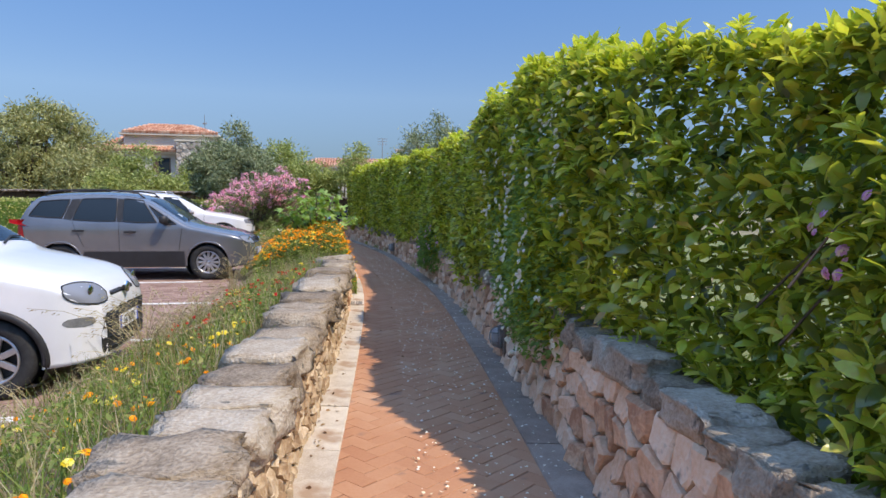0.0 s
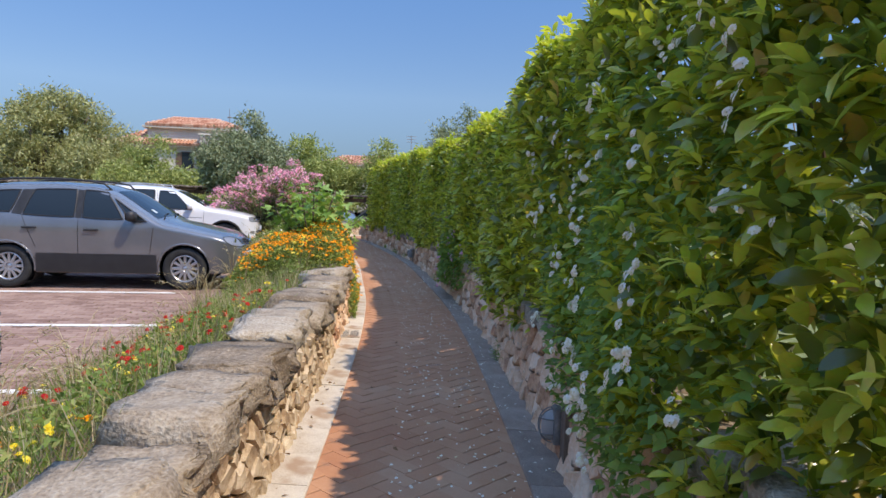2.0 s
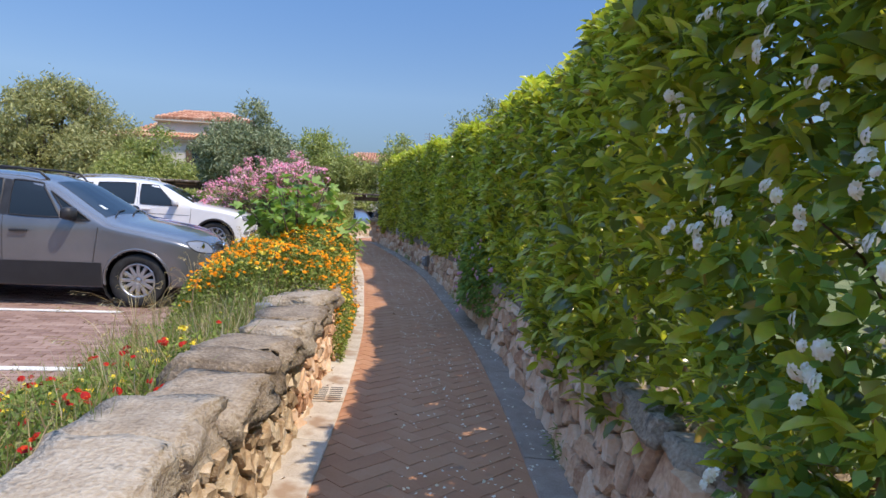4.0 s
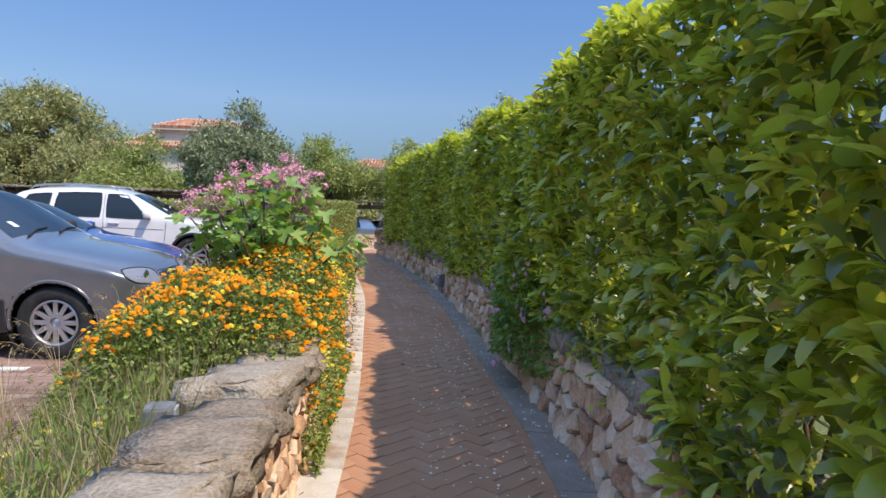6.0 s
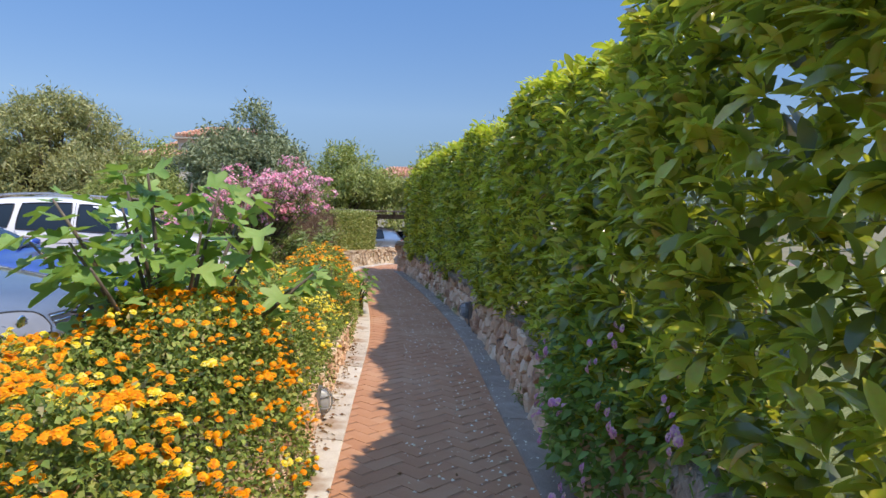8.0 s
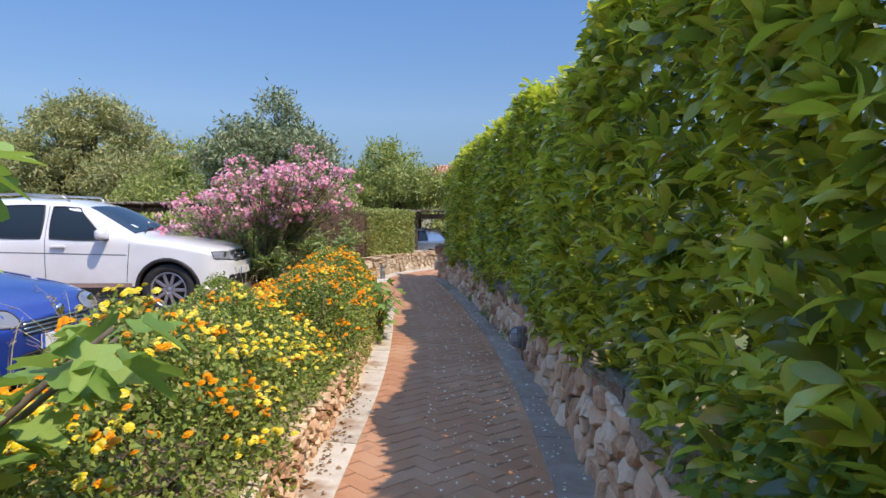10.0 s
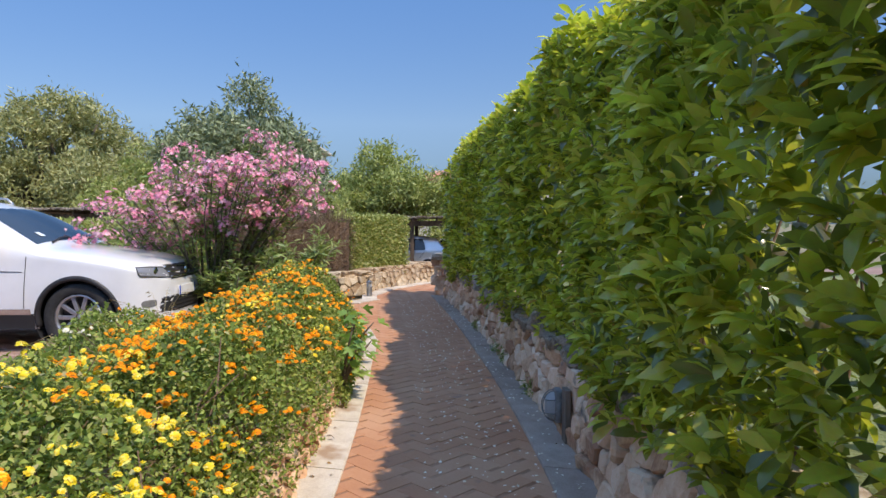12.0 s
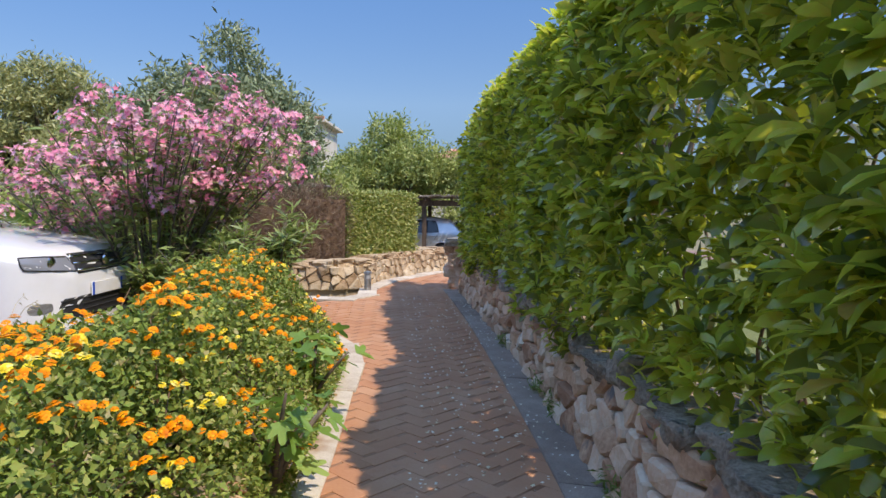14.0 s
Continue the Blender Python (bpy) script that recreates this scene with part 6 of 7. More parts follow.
def carport(label, x, y, turn, long, deep, z0, high):
    """A timber carport with a roof of reeds."""
    th = thing("carport", label, "carport", pose(x, y, z0, 0, 0, turn))
    for i in range(max(2, int(long / 3) + 1)):
        for j in (0, 1):
            px = -long / 2 + 0.2 + (long - 0.4) * i / max(1, int(long / 3))
            part("post", box_bm(0.14, 0.14, high, px, -deep / 2 + 0.2 + j * (deep - 0.4), 0, 0.01), M_POST, th)
    for j in (0, 1):
        part("beam", box_bm(long, 0.12, 0.18, 0, -deep / 2 + 0.2 + j * (deep - 0.4), high, 0.01), M_POST, th)
    for i in range(int(long / 0.8) + 1):
        part("rafter", box_bm(0.07, deep + 0.2, 0.1, -long / 2 + 0.1 + i * 0.8 * (long - 0.2) / (int(long / 0.8) * 0.8), 0, high + 0.18, 0.006), M_POST, th)
    st = []
    g = random.Random(int(x * 10))
    for i in range(int(long / 0.055)):
        px = -long / 2 + i * 0.055
        st.append(tube([(px + g.uniform(-0.03, 0.03), -deep / 2 - 0.2 + g.uniform(-0.12, 0.05), high + 0.31 + g.uniform(-0.02, 0.03)), (px, deep / 2 + 0.15, high + 0.31)], [0.03, 0.03], 5))
    v, f = tubes(st)
    link_mesh("reed_roof", v, f, M_REED, th, "weathered grey reed roof", "stuff")
    return th


carport("dark timber carport roofed with grey reeds", -8.2, 38.6, 14, 7.0, 5.0, -0.61, 1.82)
carport("long low timber carport roofed with grey reeds", -15.5, 31.8, 12, 13.0, 5.0, -0.4, 1.78)
carport("far timber carport roofed with grey reeds", -31.0, 34.5, 6, 15.0, 5.0, -0.5, 1.75)


def blob_tree(name, label, x, y, z, crown, leaves, mat, leaf, trunk, seed, gap=0.0, slim=True):
    """A tree: trunk, limbs and a crown of leaf clumps; crown: (dx, dy, dz, rx, ry, rz) lobes."""
    g = random.Random(seed)
    th = thing(name, label, "tree" if trunk else "shrub")
    limbs = []
    if trunk:
        fork = trunk * 9
        for s in range(g.randint(2, 3)):
            w = g.uniform(0, 6.28)
            base = Vector((x + 0.12 * s, y, z))
            top = Vector((x + math.cos(w) * 0.5, y + math.sin(w) * 0.5, z + fork))
            limbs.append(tube([base, base.lerp(top, 0.5) + Vector((g.uniform(-0.15, 0.15), 0.05, 0)), top], [trunk, trunk * 0.8, trunk * 0.6], 8))
            for c in crown:
                if g.random() < 0.75:
                    e = Vector((x + c[0], y + c[1], z + c[2]))
                    limbs.append(tube([top, top.lerp(e, 0.5) + Vector((g.uniform(-0.2, 0.2), g.uniform(-0.2, 0.2), 0.1)), e], [trunk * 0.5, trunk * 0.3, trunk * 0.1], 6))
        v, f = tubes(limbs)
        link_mesh("trunk", v, f, M_BARK, th, smooth=True)
    pts = []
    vol = np.array([c[3] * c[4] * c[5] for c in crown]) ** 0.7
    share = (leaves * vol / vol.sum()).astype(int)
    for c, m in zip(crown, share):
        clumps = max(6, m // 42)
        cd = scatter_dirs(clumps)
        cr = rng.uniform(0.35, 1.02, clumps) ** 0.6
        cp = cd * cr[:, None] * np.array(c[3:]) + np.array([x + c[0], y + c[1], z + c[2]])
        i = rng.integers(0, clumps, m)
        p = cp[i] + rng.normal(0, 0.16, (m, 3)) * np.array([c[3], c[4], c[5]]) ** 0.5
        pts.append(p)
    p = np.concatenate(pts)
    p = p[p[:, 2] > z + 0.02]
    m = len(p)
    d = scatter_dirs(m) + np.array([0, 0, 0.3])
    v, f = stamp(SLIM_V if slim else WIDE_V, SLIM_F, p, d, leaf * rng.uniform(0.6, 1.4, m), rng.uniform(0, 6, m), 1.6 if slim else 1.0)
    big_mesh("crown", v, f, mat, th, kind="stuff")
    return th


def lobes(seed, count, rx, top, low, size):
    """Crown lobes that fill a dome between the heights low and top."""
    g = random.Random(seed)
    out = [(0.1 * rx, 0, top - size * 0.7, size, size, size * 0.8)]
    for k in range(count):
        w, r = 2.4 * k + g.uniform(-0.5, 0.5), math.sqrt((k + 0.5) / count)
        s = size * g.uniform(0.7, 1.2)
        high = low + (top - low) * (1 - 0.42 * r * r) - s * 0.7
        h = low + (high - low) * (1 - 0.6 * g.random() ** 1.6 if k % 3 else g.random())
        out.append((rx * r * math.cos(w), rx * r * math.sin(w), h, s, s, s * 0.8))
    return out


blob_tree("olive_tree", "broad old grey-green olive tree behind the parking", -22.6, 37.0, -0.5, lobes(1, 34, 3.2, 7.2, 1.6, 1.25), 42000, M_OLD_OLIVE, 0.22, 0.24, 1)
blob_tree("olive_tree", "silvery olive tree behind the clipped hedge", -8.75, 27.3, -0.3, lobes(2, 30, 1.4, 4.6, 1.3, 0.6), 42000, M_OLIVE, 0.13, 0.11, 2)
blob_tree("olive_tree", "small silvery olive tree beside a larger one", -8.75, 28.3, -0.3, lobes(21, 14, 0.9, 3.6, 1.2, 0.5), 16000, M_OLIVE, 0.12, 0.09, 22)
blob_tree("tamarisk_tree", "rounded yellow-green feathery tree", -11.2, 44.5, -0.7, lobes(3, 34, 2.9, 5.9, 0.8, 1.2), 34000, M_SCRUB, 0.21, 0.16, 3)
blob_tree("tamarisk_tree", "bright green feathery tree before the tiled house", -16.0, 34.0, -0.5, lobes(4, 18, 2.0, 4.5, 0.8, 0.95), 18000, M_SCRUB, 0.18, 0.13, 4)
blob_tree("olive_tree", "grey-green olive tree behind the laurel hedge", -1.1, 32.8, 0.2, lobes(5, 13, 1.35, 5.2, 2.2, 0.7), 11000, M_OLIVE, 0.14, 0.13, 5)
blob_tree("tamarisk_tree", "small feathery green tree in the distance", -7.0, 45.0, -0.7, lobes(6, 14, 1.6, 5.8, 1.2, 0.9), 12000, M_SCRUB, 0.2, 0.12, 6)
blob_tree("olive_tree", "wide olive tree at the parking's far side", -29.5, 38.0, -0.5, lobes(7, 20, 3.4, 6.4, 1.8, 1.3), 20000, M_OLD_OLIVE, 0.23, 0.2, 7)
blob_tree("olive_tree", "grey olive tree far behind the parking", -38.0, 44.0, -0.5, lobes(8, 18, 3.8, 6.5, 1.8, 1.4), 16000, M_OLD_OLIVE, 0.25, 0.2, 8)
blob_tree("tamarisk_tree", "low feathery tree behind the carport", -15.0, 38.5, -0.6, lobes(9, 14, 1.5, 4.0, 0.8, 0.8), 12000, M_SCRUB, 0.18, 0.12, 9)
blob_tree("garden_shrub", "fresh green shrub behind the clipped hedge", -9.7, 33.0, -0.5, lobes(10, 9, 0.9, 2.9, 0.4, 0.5), 6000, M_SCRUB, 0.13, 0, 10, slim=False)
blob_tree("garden_shrub", "dark green shrub between the olive trees", -19.0, 36.5, -0.5, lobes(11, 14, 2.3, 3.6, 0.4, 0.85), 12000, M_OLD_OLIVE, 0.2, 0, 11)
blob_tree("garden_shrub", "dark green shrub under the olive trees", -26.0, 36.0, -0.5, lobes(13, 12, 2.6, 3.0, 0.4, 0.85), 9000, M_OLD_OLIVE, 0.2, 0, 13)
blob_tree("garden_shrub", "feathery green shrub beside the carport", -12.2, 34.5, -0.5, lobes(14, 9, 1.2, 3.4, 0.5, 0.6), 8000, M_SCRUB, 0.15, 0, 14)
# far belt of trees that closes the view
belt = thing("far_woods", "distant belt of grey-green trees", "woods", kind="stuff")
bp = []
for k in range(150):
    a = math.radians(-75 + 150 * (k + rng.random()) / 150)
    r = rng.uniform(72, 95)
    bp.append((r * math.sin(a), r * math.cos(a), rng.uniform(0.2, 3.6), rng.uniform(2.0, 3.4)))
pos = np.concatenate([scatter_dirs(150) * np.array([s, s, s * 0.75]) * rng.uniform(0.5, 1, (150, 1)) + np.array([x, y, z]) for x, y, z, s in bp])
n = len(pos)
v, f = stamp(WIDE_V, SLIM_F, pos, scatter_dirs(n), rng.uniform(0.4, 0.8, n), rng.uniform(0, 6, n))
big_mesh("crown_mass", v, f, M_OLIVE, belt, kind="stuff")


def tile_roof(parent, x0, x1, y0, z0, y1, z1, inset0=0.0, inset1=0.0):
    """Rows of round clay tiles on a slope from the eave (y0, z0) to the ridge (y1, z1)."""
    st, x = [], x0
    while x < x1:
        top = z1
        t = 1.0
        if inset0 and x < x0 + inset0:
            t = (x - x0) / inset0
        if inset1 and x > x1 - inset1:
            t = min(t, (x1 - x) / inset1)
        if t > 0.06:
            n = max(1, int(t * 7))
            for k in range(n):
                a, b = t * k / n, t * (k + 1) / n + 0.015
                st.append(tube([(x, y0 + (y1 - y0) * a, z0 + (z1 - z0) * a + 0.05), (x, y0 + (y1 - y0) * b, z0 + (z1 - z0) * b + 0.02)], [0.135, 0.115], 6))
        x += 0.25
    v, f = tubes(st)
    return link_mesh("roof_tile_field", v, f, M_TILE, parent, "weathered orange clay tiles", "stuff")


def window_in(parent, x, y, z, w, h, shutters=False):
    win = part("window", box_bm(w + 0.16, 0.10, h + 0.16, x, y, z - 0.08, 0.01), M_SHUTTER, parent)
    part("pane", box_bm(w, 0.06, h, x, y - 0.045, z, 0.0), M_WINDOW, win)
    if shutters:
        part("shutter", box_bm(w * 0.5, 0.05, h, x - w * 0.8, y - 0.04, z, 0.005), M_SHUTTER, win)


def prism(x0, x1, y0, y1, z0, z1, bevel=0.02):
    return box_bm(x1 - x0, y1 - y0, z1 - z0, (x0 + x1) / 2, (y0 + y1) / 2, z0, bevel)


# tiled house with a stone tower
house = thing("house", "pale house with an orange tiled roof and a stone tower", "house", pose(-25.6, 53.5, 0, 0, 0, 14))
part("wall", prism(-3.4, 3.0, 0, 7, -0.8, 5.2), M_RENDER, house)
part("wall", prism(-8.5, -3.4, 1, 7, -0.8, 4.6), M_RENDER, house)
tower = part("stone_tower", prism(2.9, 5.2, -0.6, 3.2, -0.8, 5.95, 0.05), M_HOUSE_STONE, house, "rough grey stone tower")
tv_, tf_ = [], []
g = random.Random(3)
for side in (0, 1):
    for cell in rubble_cells(0.0, 2.3 if side == 0 else 3.8, 0.2, 5.9, 0.42, 0.3, g, 0.025):
        if side == 0:
            v, f = stone_mesh(cell, lambda u, vv, out: (2.9 + u, -0.62 - out, vv), 0.05, g, 0.07)
        else:
            v, f = stone_mesh(cell, lambda u, vv, out: (5.22 + out, -0.6 + u, vv), 0.05, g, 0.07)
        n0 = len(tv_)
        tv_ += v
        tf_ += [tuple(i + n0 for i in q) for q in f]
link_mesh("stone_facing", tv_, tf_, M_HOUSE_STONE, tower, kind="stuff")
part("cornice", prism(2.8, 5.35, -0.72, 3.3, 5.95, 6.08), M_RENDER, house)
tile_roof(house, -3.8, 3.2, -0.5, 5.15, 3.2, 6.75, 2.6, 2.0)
tile_roof(house, -8.8, -3.2, 0.5, 4.5, 3.6, 5.7, 2.0, 0.2)
part("cornice", prism(-3.7, 3.1, -0.35, 0.02, 4.98, 5.16), M_RENDER, house)
window_in(house, 1.9, -0.02, 3.4, 0.8, 1.2, True)
window_in(house, -1.4, -0.02, 3.4, 0.8, 1.2, True)
window_in(tower, 4.1, -0.68, 3.6, 0.55, 0.95)
chim = part("chimney", prism(3.3, 4.1, 0.6, 1.3, 6.0, 6.9), M_RENDER, house)
part("chimney_cap", prism(3.2, 4.2, 0.5, 1.4, 6.9, 7.05), M_TILE, chim)
v, f = tubes([tube([(4.9, 1.0, 6.0), (4.9, 1.0, 8.3)], [0.035, 0.02], 6), tube([(4.75, 1.0, 7.6), (5.05, 1.0, 7.6)], [0.06, 0.06], 6)])
link_mesh("antenna_mast", v, f, M_DULL, house)
v, f = lathe([(0.0, 0.12), (0.2, 0.08), (0.36, 0.0), (0.37, 0.02), (0.2, 0.1)], 16)
link_mesh("satellite_dish", [(x + 5.15, y + 0.8, z + 6.7) for x, y, z in v], f, M_PLATE, house, smooth=True)

# white house
white_house = thing("house", "white rendered house end under a tiled eave", "house", pose(-22.9, 54.5, 0.5, 0, 0, 14))
part("wall", prism(-4.0, 2.85, 0, 6, -0.8, 5.95), M_RENDER, white_house)
part("eave", prism(-4.3, 3.25, -0.35, 6.3, 5.95, 6.12), M_RENDER, white_house)
tile_roof(white_house, -4.2, 3.3, -0.4, 6.14, 3.0, 7.1, 1.5, 2.6)
window_in(white_house, -0.6, -0.02, 3.0, 0.9, 1.3)

# low far roofs
far_house = thing("house", "far low house with an orange tiled roof", "house", pose(-10.4, 60.0, 0, 0, 0, 10))
part("wall", prism(-4, 6, 0, 6, -0.8, 4.25), M_RENDER, far_house)
tile_roof(far_house, -4.3, 6.3, -0.4, 4.3, 3.2, 5.2, 1.8, 1.8)
window_in(far_house, 1.0, -0.02, 2.0, 0.9, 1.2)
end_house = thing("house", "far pale house with a white chimney and an aerial", "house", pose(-4.5, 64.0, 0, 0, 0, 8))
part("wall", prism(-3.5, 5, 0, 6, -0.8, 4.6), M_RENDER, end_house)
tile_roof(end_house, -3.8, 5.3, -0.4, 4.65, 3.2, 5.5, 1.8, 1.8)
chim = part("chimney", prism(-1.6, -1.0, 1.4, 2.0, 4.8, 6.2), M_PLATE, end_house)
part("chimney_cap", prism(-1.7, -0.9, 1.3, 2.1, 6.2, 6.35), M_RENDER, chim)
v, f = tubes([tube([(-2.9, 1.5, 5.0), (-2.9, 1.5, 7.4)], [0.035, 0.03], 6)] + [tube([(-3.35, 1.5, z), (-2.45, 1.5, z)], [0.022, 0.022], 5) for z in (6.8, 7.05, 7.3)])
link_mesh("antenna_mast", v, f, M_DULL, end_house)

# ---- lamps and small things ----
def bulkhead(label, x, y, z, turn, board=True):
    """An oval wall lamp with a wire guard on a board; faces its own -x."""
    th = thing("wall_lamp", label, "lamp", pose(x, y, z, 0, 0, turn))
    if board:
        part("board", box_bm(0.035, 0.10, 0.34, 0.05, -0.09, -0.22, 0.006), M_BOARD, th, "weathered grey board")
    part("base", box_bm(0.05, 0.10, 0.20, 0.02, 0, -0.10, 0.02), M_DULL, th, smooth=False)
    v, f = lathe([(0.0, -0.055), (0.03, -0.052), (0.048, -0.035), (0.055, 0.0)], 18)
    link_mesh("glass", [(y_ - 0.004, x_ * 0.75, z_ * 1.5) for x_, y_, z_ in v], f, M_FROST, th, smooth=True)
    for k in (-1, 1):
        pts = [(-0.005 - 0.07 * math.sin(a), k * 0.017, 0.09 * math.cos(a)) for a in np.linspace(0, math.pi, 11)]
        v, f = tube(pts, [0.0035] * 11, 5)
        link_mesh("guard_wire", v, f, M_DULL, th)
    for zz in (-0.04, 0.04):
        pts = [(-0.005 - 0.066 * math.sin(a), 0.047 * math.cos(a), zz) for a in np.linspace(0, math.pi, 11)]
        v, f = tube(pts, [0.0035] * 11, 5)
        link_mesh("guard_wire", v, f, M_DULL, th)
    return th


bulkhead("oval bulkhead lamp with a wire guard on the shaded wall", mx(7.3) + 0.70, 7.3, 0.22, 6)
bulkhead("oval bulkhead lamp with a wire guard on the shaded wall", mx(18.45) + 0.70, 18.45, 0.20, 16)
bulkhead("small grey lamp at the foot of the sunny wall", mx(14.35) - 0.72, 14.35, 0.15, 190, False)

bollard = thing("bollard_light", "short steel bollard light on the pale kerb", "lamp", pose(-5.22, 25.42, 0.01))
v, f = lathe([(0.0, 0.0), (0.05, 0.0), (0.05, 0.17), (0.0, 0.17)], 18, "z")
link_mesh("post", v, f, M_STEEL, bollard, smooth=False)
v, f = lathe([(0.0, 0.17), (0.044, 0.17), (0.044, 0.24), (0.0, 0.24)], 18, "z")
link_mesh("lens", v, f, M_FROST, bollard)
v, f = lathe([(0.0, 0.24), (0.058, 0.24), (0.055, 0.265), (0.0, 0.28)], 18, "z")
link_mesh("lid", v, f, M_STEEL, bollard)

spot = thing("garden_spotlight", "weathered metal garden spotlight on a cap stone", "lamp", pose(mx(10.4) - 1.14, 10.4, 0.5, 0, 0, 20))
part("housing", box_bm(0.11, 0.10, 0.08, 0, 0, 0.02, 0.016), M_DULL, spot)
part("foot", box_bm(0.10, 0.09, 0.03, 0, 0, 0, 0.006), M_DULL, spot)
part("glass", box_bm(0.01, 0.075, 0.055, 0.057, 0, 0.032, 0.002), M_FROST, spot)

grate = thing("drain_grate", "slotted stone drain grate in the pale kerb", "drain", pose(mx(10.35) - 0.655, 10.35, 0.012, 0, 0, 10))
part("frame", box_bm(0.225, 0.34, 0.006, 0, 0, 0.0, 0.002), M_KERB, grate)
for j in (-1, 1):
    for k in range(7):
        part("slot", box_bm(0.085, 0.016, 0.003, j * 0.05, -0.135 + k * 0.045, 0.0045, 0.001), M_BLACK, grate)

# fallen leaves, and petals that also paint sun flecks
litter = thing("leaf_litter", "dry fallen leaves along the foot of the sunny wall", "leaves", kind="stuff")
n = 420
y = np.concatenate([rng.uniform(3, 21, 140), rng.uniform(13.2, 17.2, 280)])
o = np.concatenate([-0.70 + np.abs(rng.normal(0, 0.05, 120)), rng.uniform(-0.75, 0.75, 20), -0.72 + np.abs(rng.normal(0, 0.06, 280))])
pos = np.stack([mid(y) + o, y, np.full(n, 0.016)], 1)
d = np.stack([rng.normal(0, 1, n), rng.normal(0, 1, n), rng.normal(0, 0.15, n)], 1)
v, f = stamp(WIDE_V, SLIM_F, pos, d, rng.uniform(0.012, 0.045, n), rng.normal(0, 0.5, n), 1.0)
big_mesh("fallen_leaves", v, f, M_DEADLEAF, litter, kind="stuff")
# some petals, many more added as painted sun flecks on shaded bricks
petals = thing("petals_and_sun_flecks", "pale fallen petals and painted sun flecks scattered on the bricks", "petals", kind="stuff")
n = 2300
y = rng.uniform(4, 25, n)
o = rng.uniform(-0.15, 0.72, n)
pos = np.stack([mid(y) + o, y, np.full(n, 0.014)], 1)
d = np.stack([rng.normal(0, 1, n), rng.normal(0, 1, n), rng.normal(0, 0.1, n)], 1)
v, f = stamp(WIDE_V, SLIM_F, pos, d, rng.uniform(0.010, 0.026, n), rng.normal(0, 0.3, n), 1.5)
big_mesh("petal_scatter", v, f, M_WHITE_P, petals, kind="stuff")
# moss and small ferns at the foot of the shaded wall
tufts = thing("wall_weeds", "small weeds in the joint below the shaded wall", "weeds", kind="stuff")
n = 900
c = rng.choice([9.6, 15.1, 19.4, 20.5, 20.9, 22.3], n)
y = c + rng.normal(0, 0.08, n)
pos = np.stack([mid(y) + 0.74 + rng.normal(0, 0.02, n), y, 0.01 + np.abs(rng.normal(0, 0.05, n))], 1)
v, f = stamp(SLIM_V, SLIM_F, pos, scatter_dirs(n) + np.array([-0.6, 0, 0.3]), rng.uniform(0.02, 0.06, n), rng.normal(0, 0.5, n), 1.2)
big_mesh("leafage", v, f, M_GRASS, tufts, kind="stuff")

# ---- bricks, kerbs, pavers ----
BL_, BW_ = 0.228, 0.112


def brick_mesh(name, l, w, h, mat, bev=0.006):
    v = [(-l / 2, -w / 2, -h), (l / 2, -w / 2, -h), (l / 2, w / 2, -h), (-l / 2, w / 2, -h),
         (-l / 2, -w / 2, -bev), (l / 2, -w / 2, -bev), (l / 2, w / 2, -bev), (-l / 2, w / 2, -bev),
         (-l / 2 + bev, -w / 2 + bev, 0), (l / 2 - bev, -w / 2 + bev, 0), (l / 2 - bev, w / 2 - bev, 0), (-l / 2 + bev, w / 2 - bev, 0)]
    f = [(8, 9, 10, 11)]
    for k in range(4):
        n = (k + 1) % 4
        f += [(k, n, 4 + n, 4 + k), (4 + k, 4 + n, 8 + n, 8 + k)]
    me = bpy.data.meshes.new(name)
    me.from_pydata(v, [], f)
    me.materials.append(mat)
    return me, np.array(v), f


brick_me, brick_v, brick_f = brick_mesh("brick", BL_ - 0.0025, BW_ - 0.0025, 0.05, M_BRICK, 0.002)
g = random.Random(21)
rest_v, rest_f, singles = [], [], 0
# herringbone: pairs of bricks along both diagonals
spots = []
for i in range(-170, 170):
    for j in range(-90, 90):
        k = (i - j) % 4
        if k not in (0, 3):
            continue
        # cell (i, j): a brick starts along the first diagonal at k 0, along the second at k 3
        if k == 0:
            cx, cy, turn = (i + 1.0) * BW_, (j + 0.5) * BW_, 0.0
        else:
            cx, cy, turn = (i + 0.5) * BW_, (j + 1.0) * BW_, math.pi / 2
        spots.append((cx, cy, turn))
for cx, cy, turn in spots:
    a = math.radians(45)
    s, y = (cx - cy) * math.sin(a), (cx + cy) * math.cos(a) + 13.5
    if not -5 < y < 31:
        continue
    x = mx(min(y, 26.5)) + s
    on_path = abs(s) < 0.66 and y < 26.6
    if not on_path and not (y > 18 and inside(BRICK_FLOOR, x, y)):
        continue
    if on_path and y > 20 and abs(s) >= 0.66:
        continue
    slope = (mx(y + 0.1) - mx(y - 0.1)) / 0.2 if y < 26 else -0.35
    m = Matrix.Translation((x, y, -0.004 + g.uniform(-0.0012, 0.001))) @ Matrix.Rotation(a + turn - math.atan(slope) * 0.9, 4, "Z") @ Matrix.Rotation(g.uniform(-0.006, 0.006), 4, "X") @ Matrix.Rotation(g.uniform(-0.006, 0.006), 4, "Y")
    if on_path and abs(s) < 0.56 and 9.5 < y < 15.5 and singles < 300:
        ob = new("brick", brick_me)
        ob.parent = path_bed
        ob.matrix_world = m
        singles += 1
    else:
        n = len(rest_v)
        rest_v += [tuple(m @ Vector(p)) for p in brick_v]
        rest_f += [tuple(q + n for q in face) for face in brick_f]
link_mesh("bricks", rest_v, rest_f, M_BRICKS, path_bed, kind="stuff")


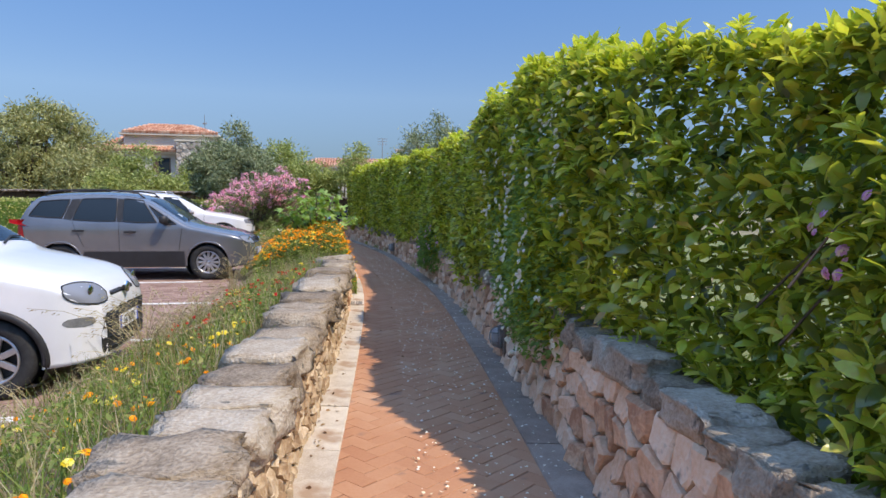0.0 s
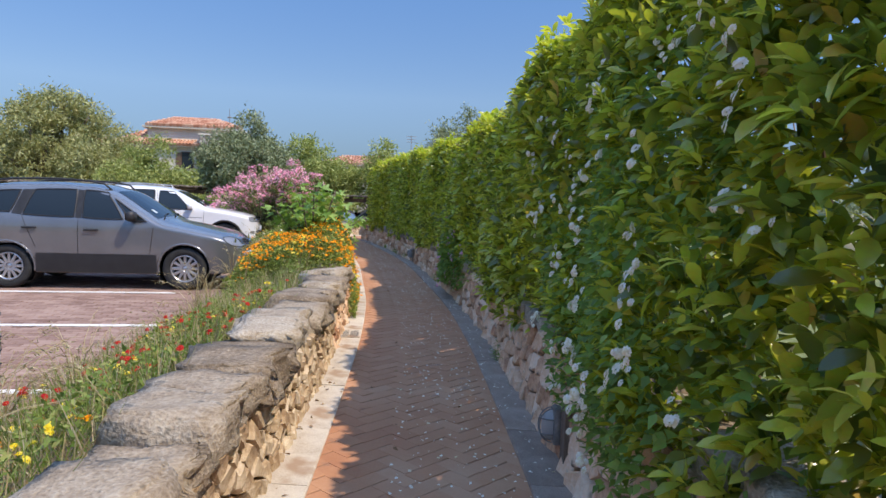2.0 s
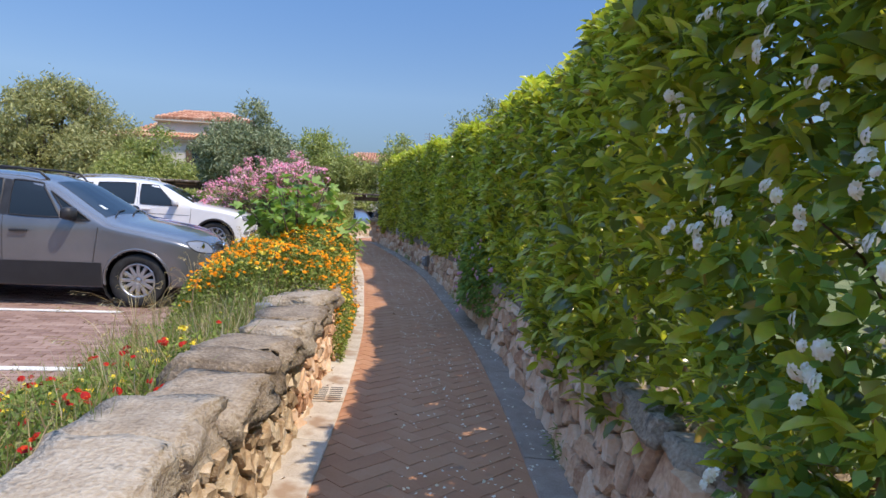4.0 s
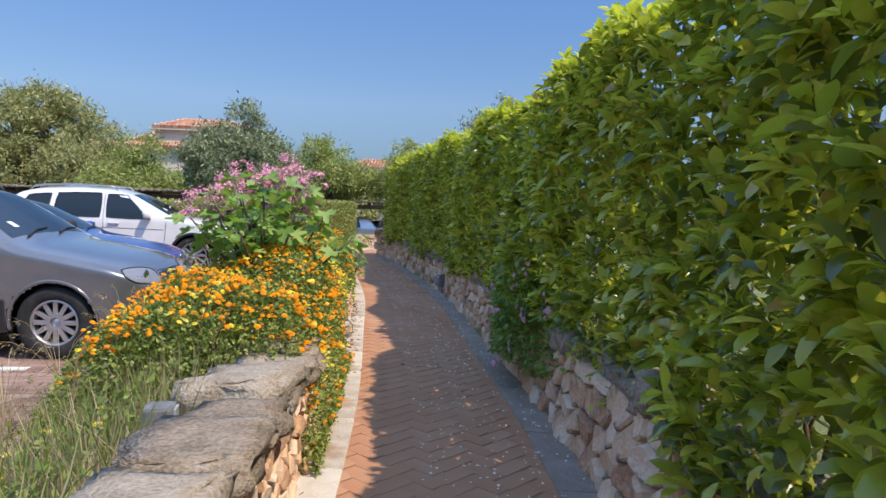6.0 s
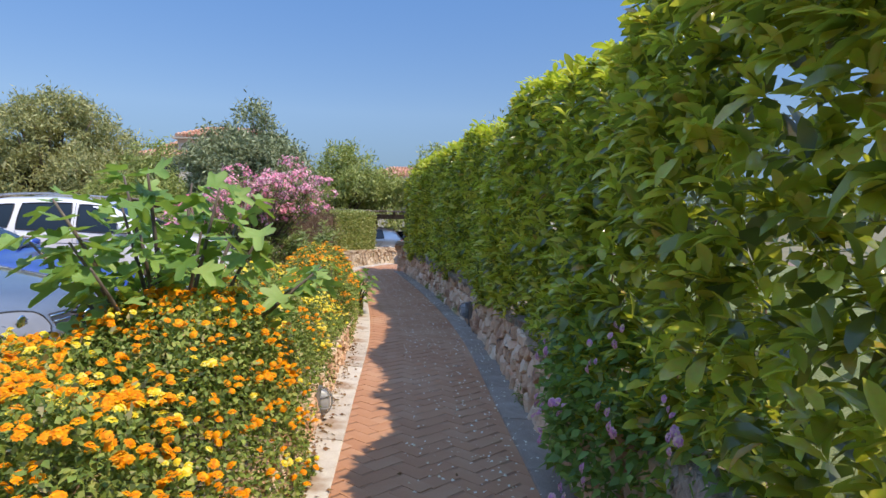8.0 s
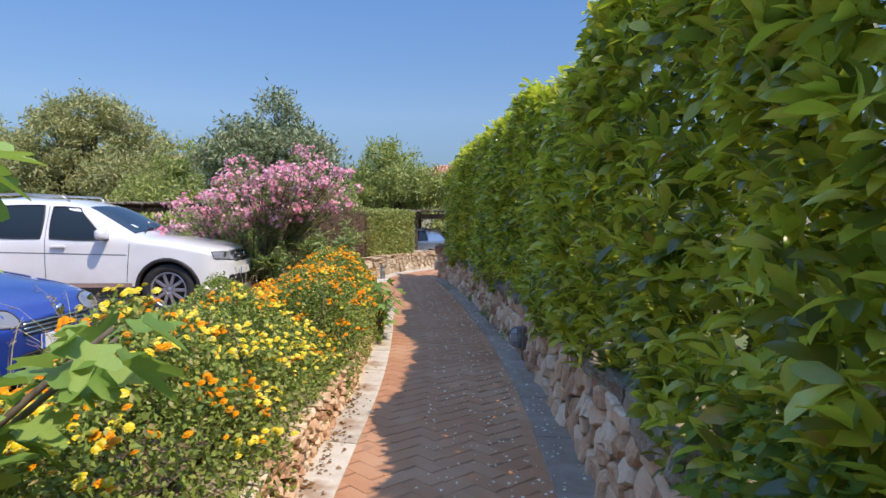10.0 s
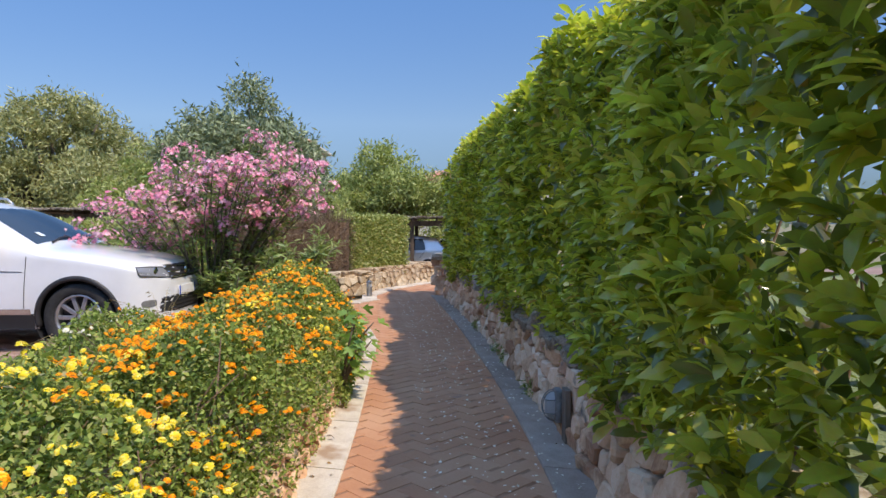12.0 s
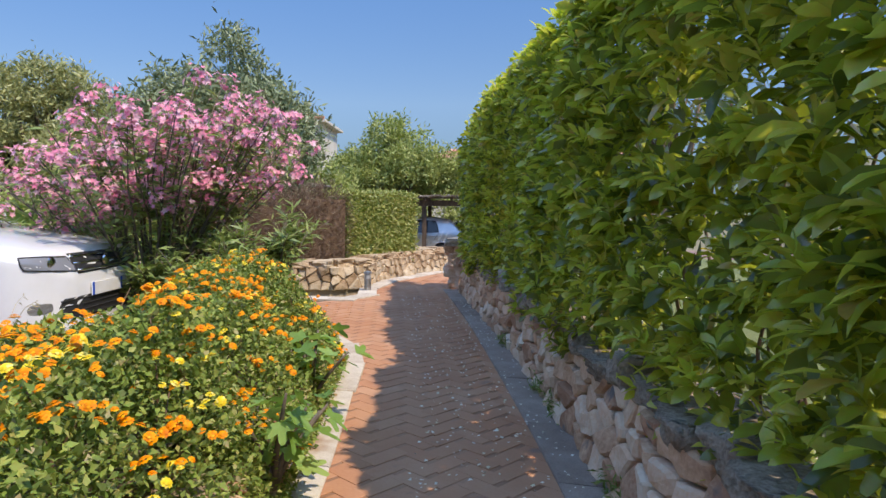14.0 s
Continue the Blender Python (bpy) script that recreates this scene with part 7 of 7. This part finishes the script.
def kerb_run(name, y0, y1, off, width, label, mat):
    """A row of granite slabs beside the bricks."""
    k = thing(name, label, "kerb", kind="structure")
    y = y0
    while y < y1:
        l = g.uniform(0.75, 1.0)
        c0, c1 = y + 0.004, min(y + l, y1) - 0.004
        vs, fs = [], []
        rows = [c0 + (c1 - c0) * t / 3 for t in range(4)]
        for yy in rows:
            for dx, z in ((-width / 2, -0.1), (-width / 2, 0.004), (-width / 2 + 0.006, 0.010), (width / 2 - 0.006, 0.010), (width / 2, 0.004), (width / 2, -0.1)):
                vs.append((mx(yy) + off + dx, yy, z))
        for r in range(3):
            for j in range(5):
                fs.append((r * 6 + j, r * 6 + j + 1, r * 6 + 7 + j, r * 6 + 6 + j))
        fs += [(0, 1, 2, 3, 4, 5), (23, 22, 21, 20, 19, 18)]
        fs = [q[::-1] for q in fs]
        c = np.mean(vs, axis=0)
        c[2] = 0
        ob = link_mesh("slab", [tuple(np.array(p) - c) for p in vs], fs, mat, k)
        ob.location = c + np.array([0, 0, g.uniform(-0.002, 0.003)])
        y += l
    return k


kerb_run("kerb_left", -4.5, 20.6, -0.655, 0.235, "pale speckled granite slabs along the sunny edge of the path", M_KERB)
kerb_run("kerb_right", -4.5, 25.9, 0.65, 0.225, "granite slabs along the shaded edge of the path, shade painted into their colour", M_KERB_SHADED)


def kerb_line(name, line, width, label):
    k = thing(name, label, "kerb", kind="structure")
    total, s = length_of(line), 0.0
    while s < total - 0.05:
        l = min(g.uniform(0.3, 0.42), total - s)
        x, y, h = along(line, s + l / 2)
        ob = part("slab", box_bm(l + 0.03, width, 0.11, bevel=0.006), M_KERB, k)
        ob.location, ob.rotation_euler = (x, y, -0.098 + g.uniform(-0.002, 0.002)), (0, 0, h)
        s += l
    return k


kerb_line("kerb_bed_end", [(-3.53, 20.6), (-3.73, 21.25), (-4.0, 21.82), (-4.35, 22.2), (-4.9, 22.5), (-5.7, 22.68), (-7.2, 22.68)], 0.24, "pale granite slabs round the end of the bed")
kerb_line("kerb_corner", [(-8.0, 24.3), (-5.9, 24.5), (-5.2, 24.55), (-5.05, 24.95), (-5.28, 25.6), (-5.34, 26.7), (-5.0, 28.2), (-4.1, 29.7)], 0.26, "pale granite slabs along the corner wall")

# parking pavers in running bond along the bays
pav_me, pav_v, pav_f = brick_mesh("paver", 0.189, 0.089, 0.04, M_PAVER1, 0.004)
rest_v, rest_f, singles = [], [], 0
for j in range(-60, 152):
    for i in range(-36, 13):
        u, v = (i + 0.5 * (j % 2)) * 0.2, j * 0.1
        p = bay_point(u, v, PARK_Z + g.uniform(-0.003, 0.002))
        if p.x > mx(p.y) - 2.15 or (p.y > 19.5 and p.x > -4.5):
            continue
        m = Matrix.Translation(p) @ Matrix.Rotation(BAY + g.uniform(-0.02, 0.02), 4, "Z") @ Matrix.Rotation(g.uniform(-0.012, 0.012), 4, "X")
        if -0.9 < u < 0.6 and 1.0 < v < 4.4 and singles < 300:
            ob = new("paver", pav_me)
            ob.parent = park
            ob.matrix_world = m
            singles += 1
        else:
            n = len(rest_v)
            rest_v += [tuple(m @ Vector(q)) for q in pav_v]
            rest_f += [tuple(q + n for q in face) for face in pav_f]
link_mesh("pavers", rest_v, rest_f, M_PAVER, park, kind="stuff")
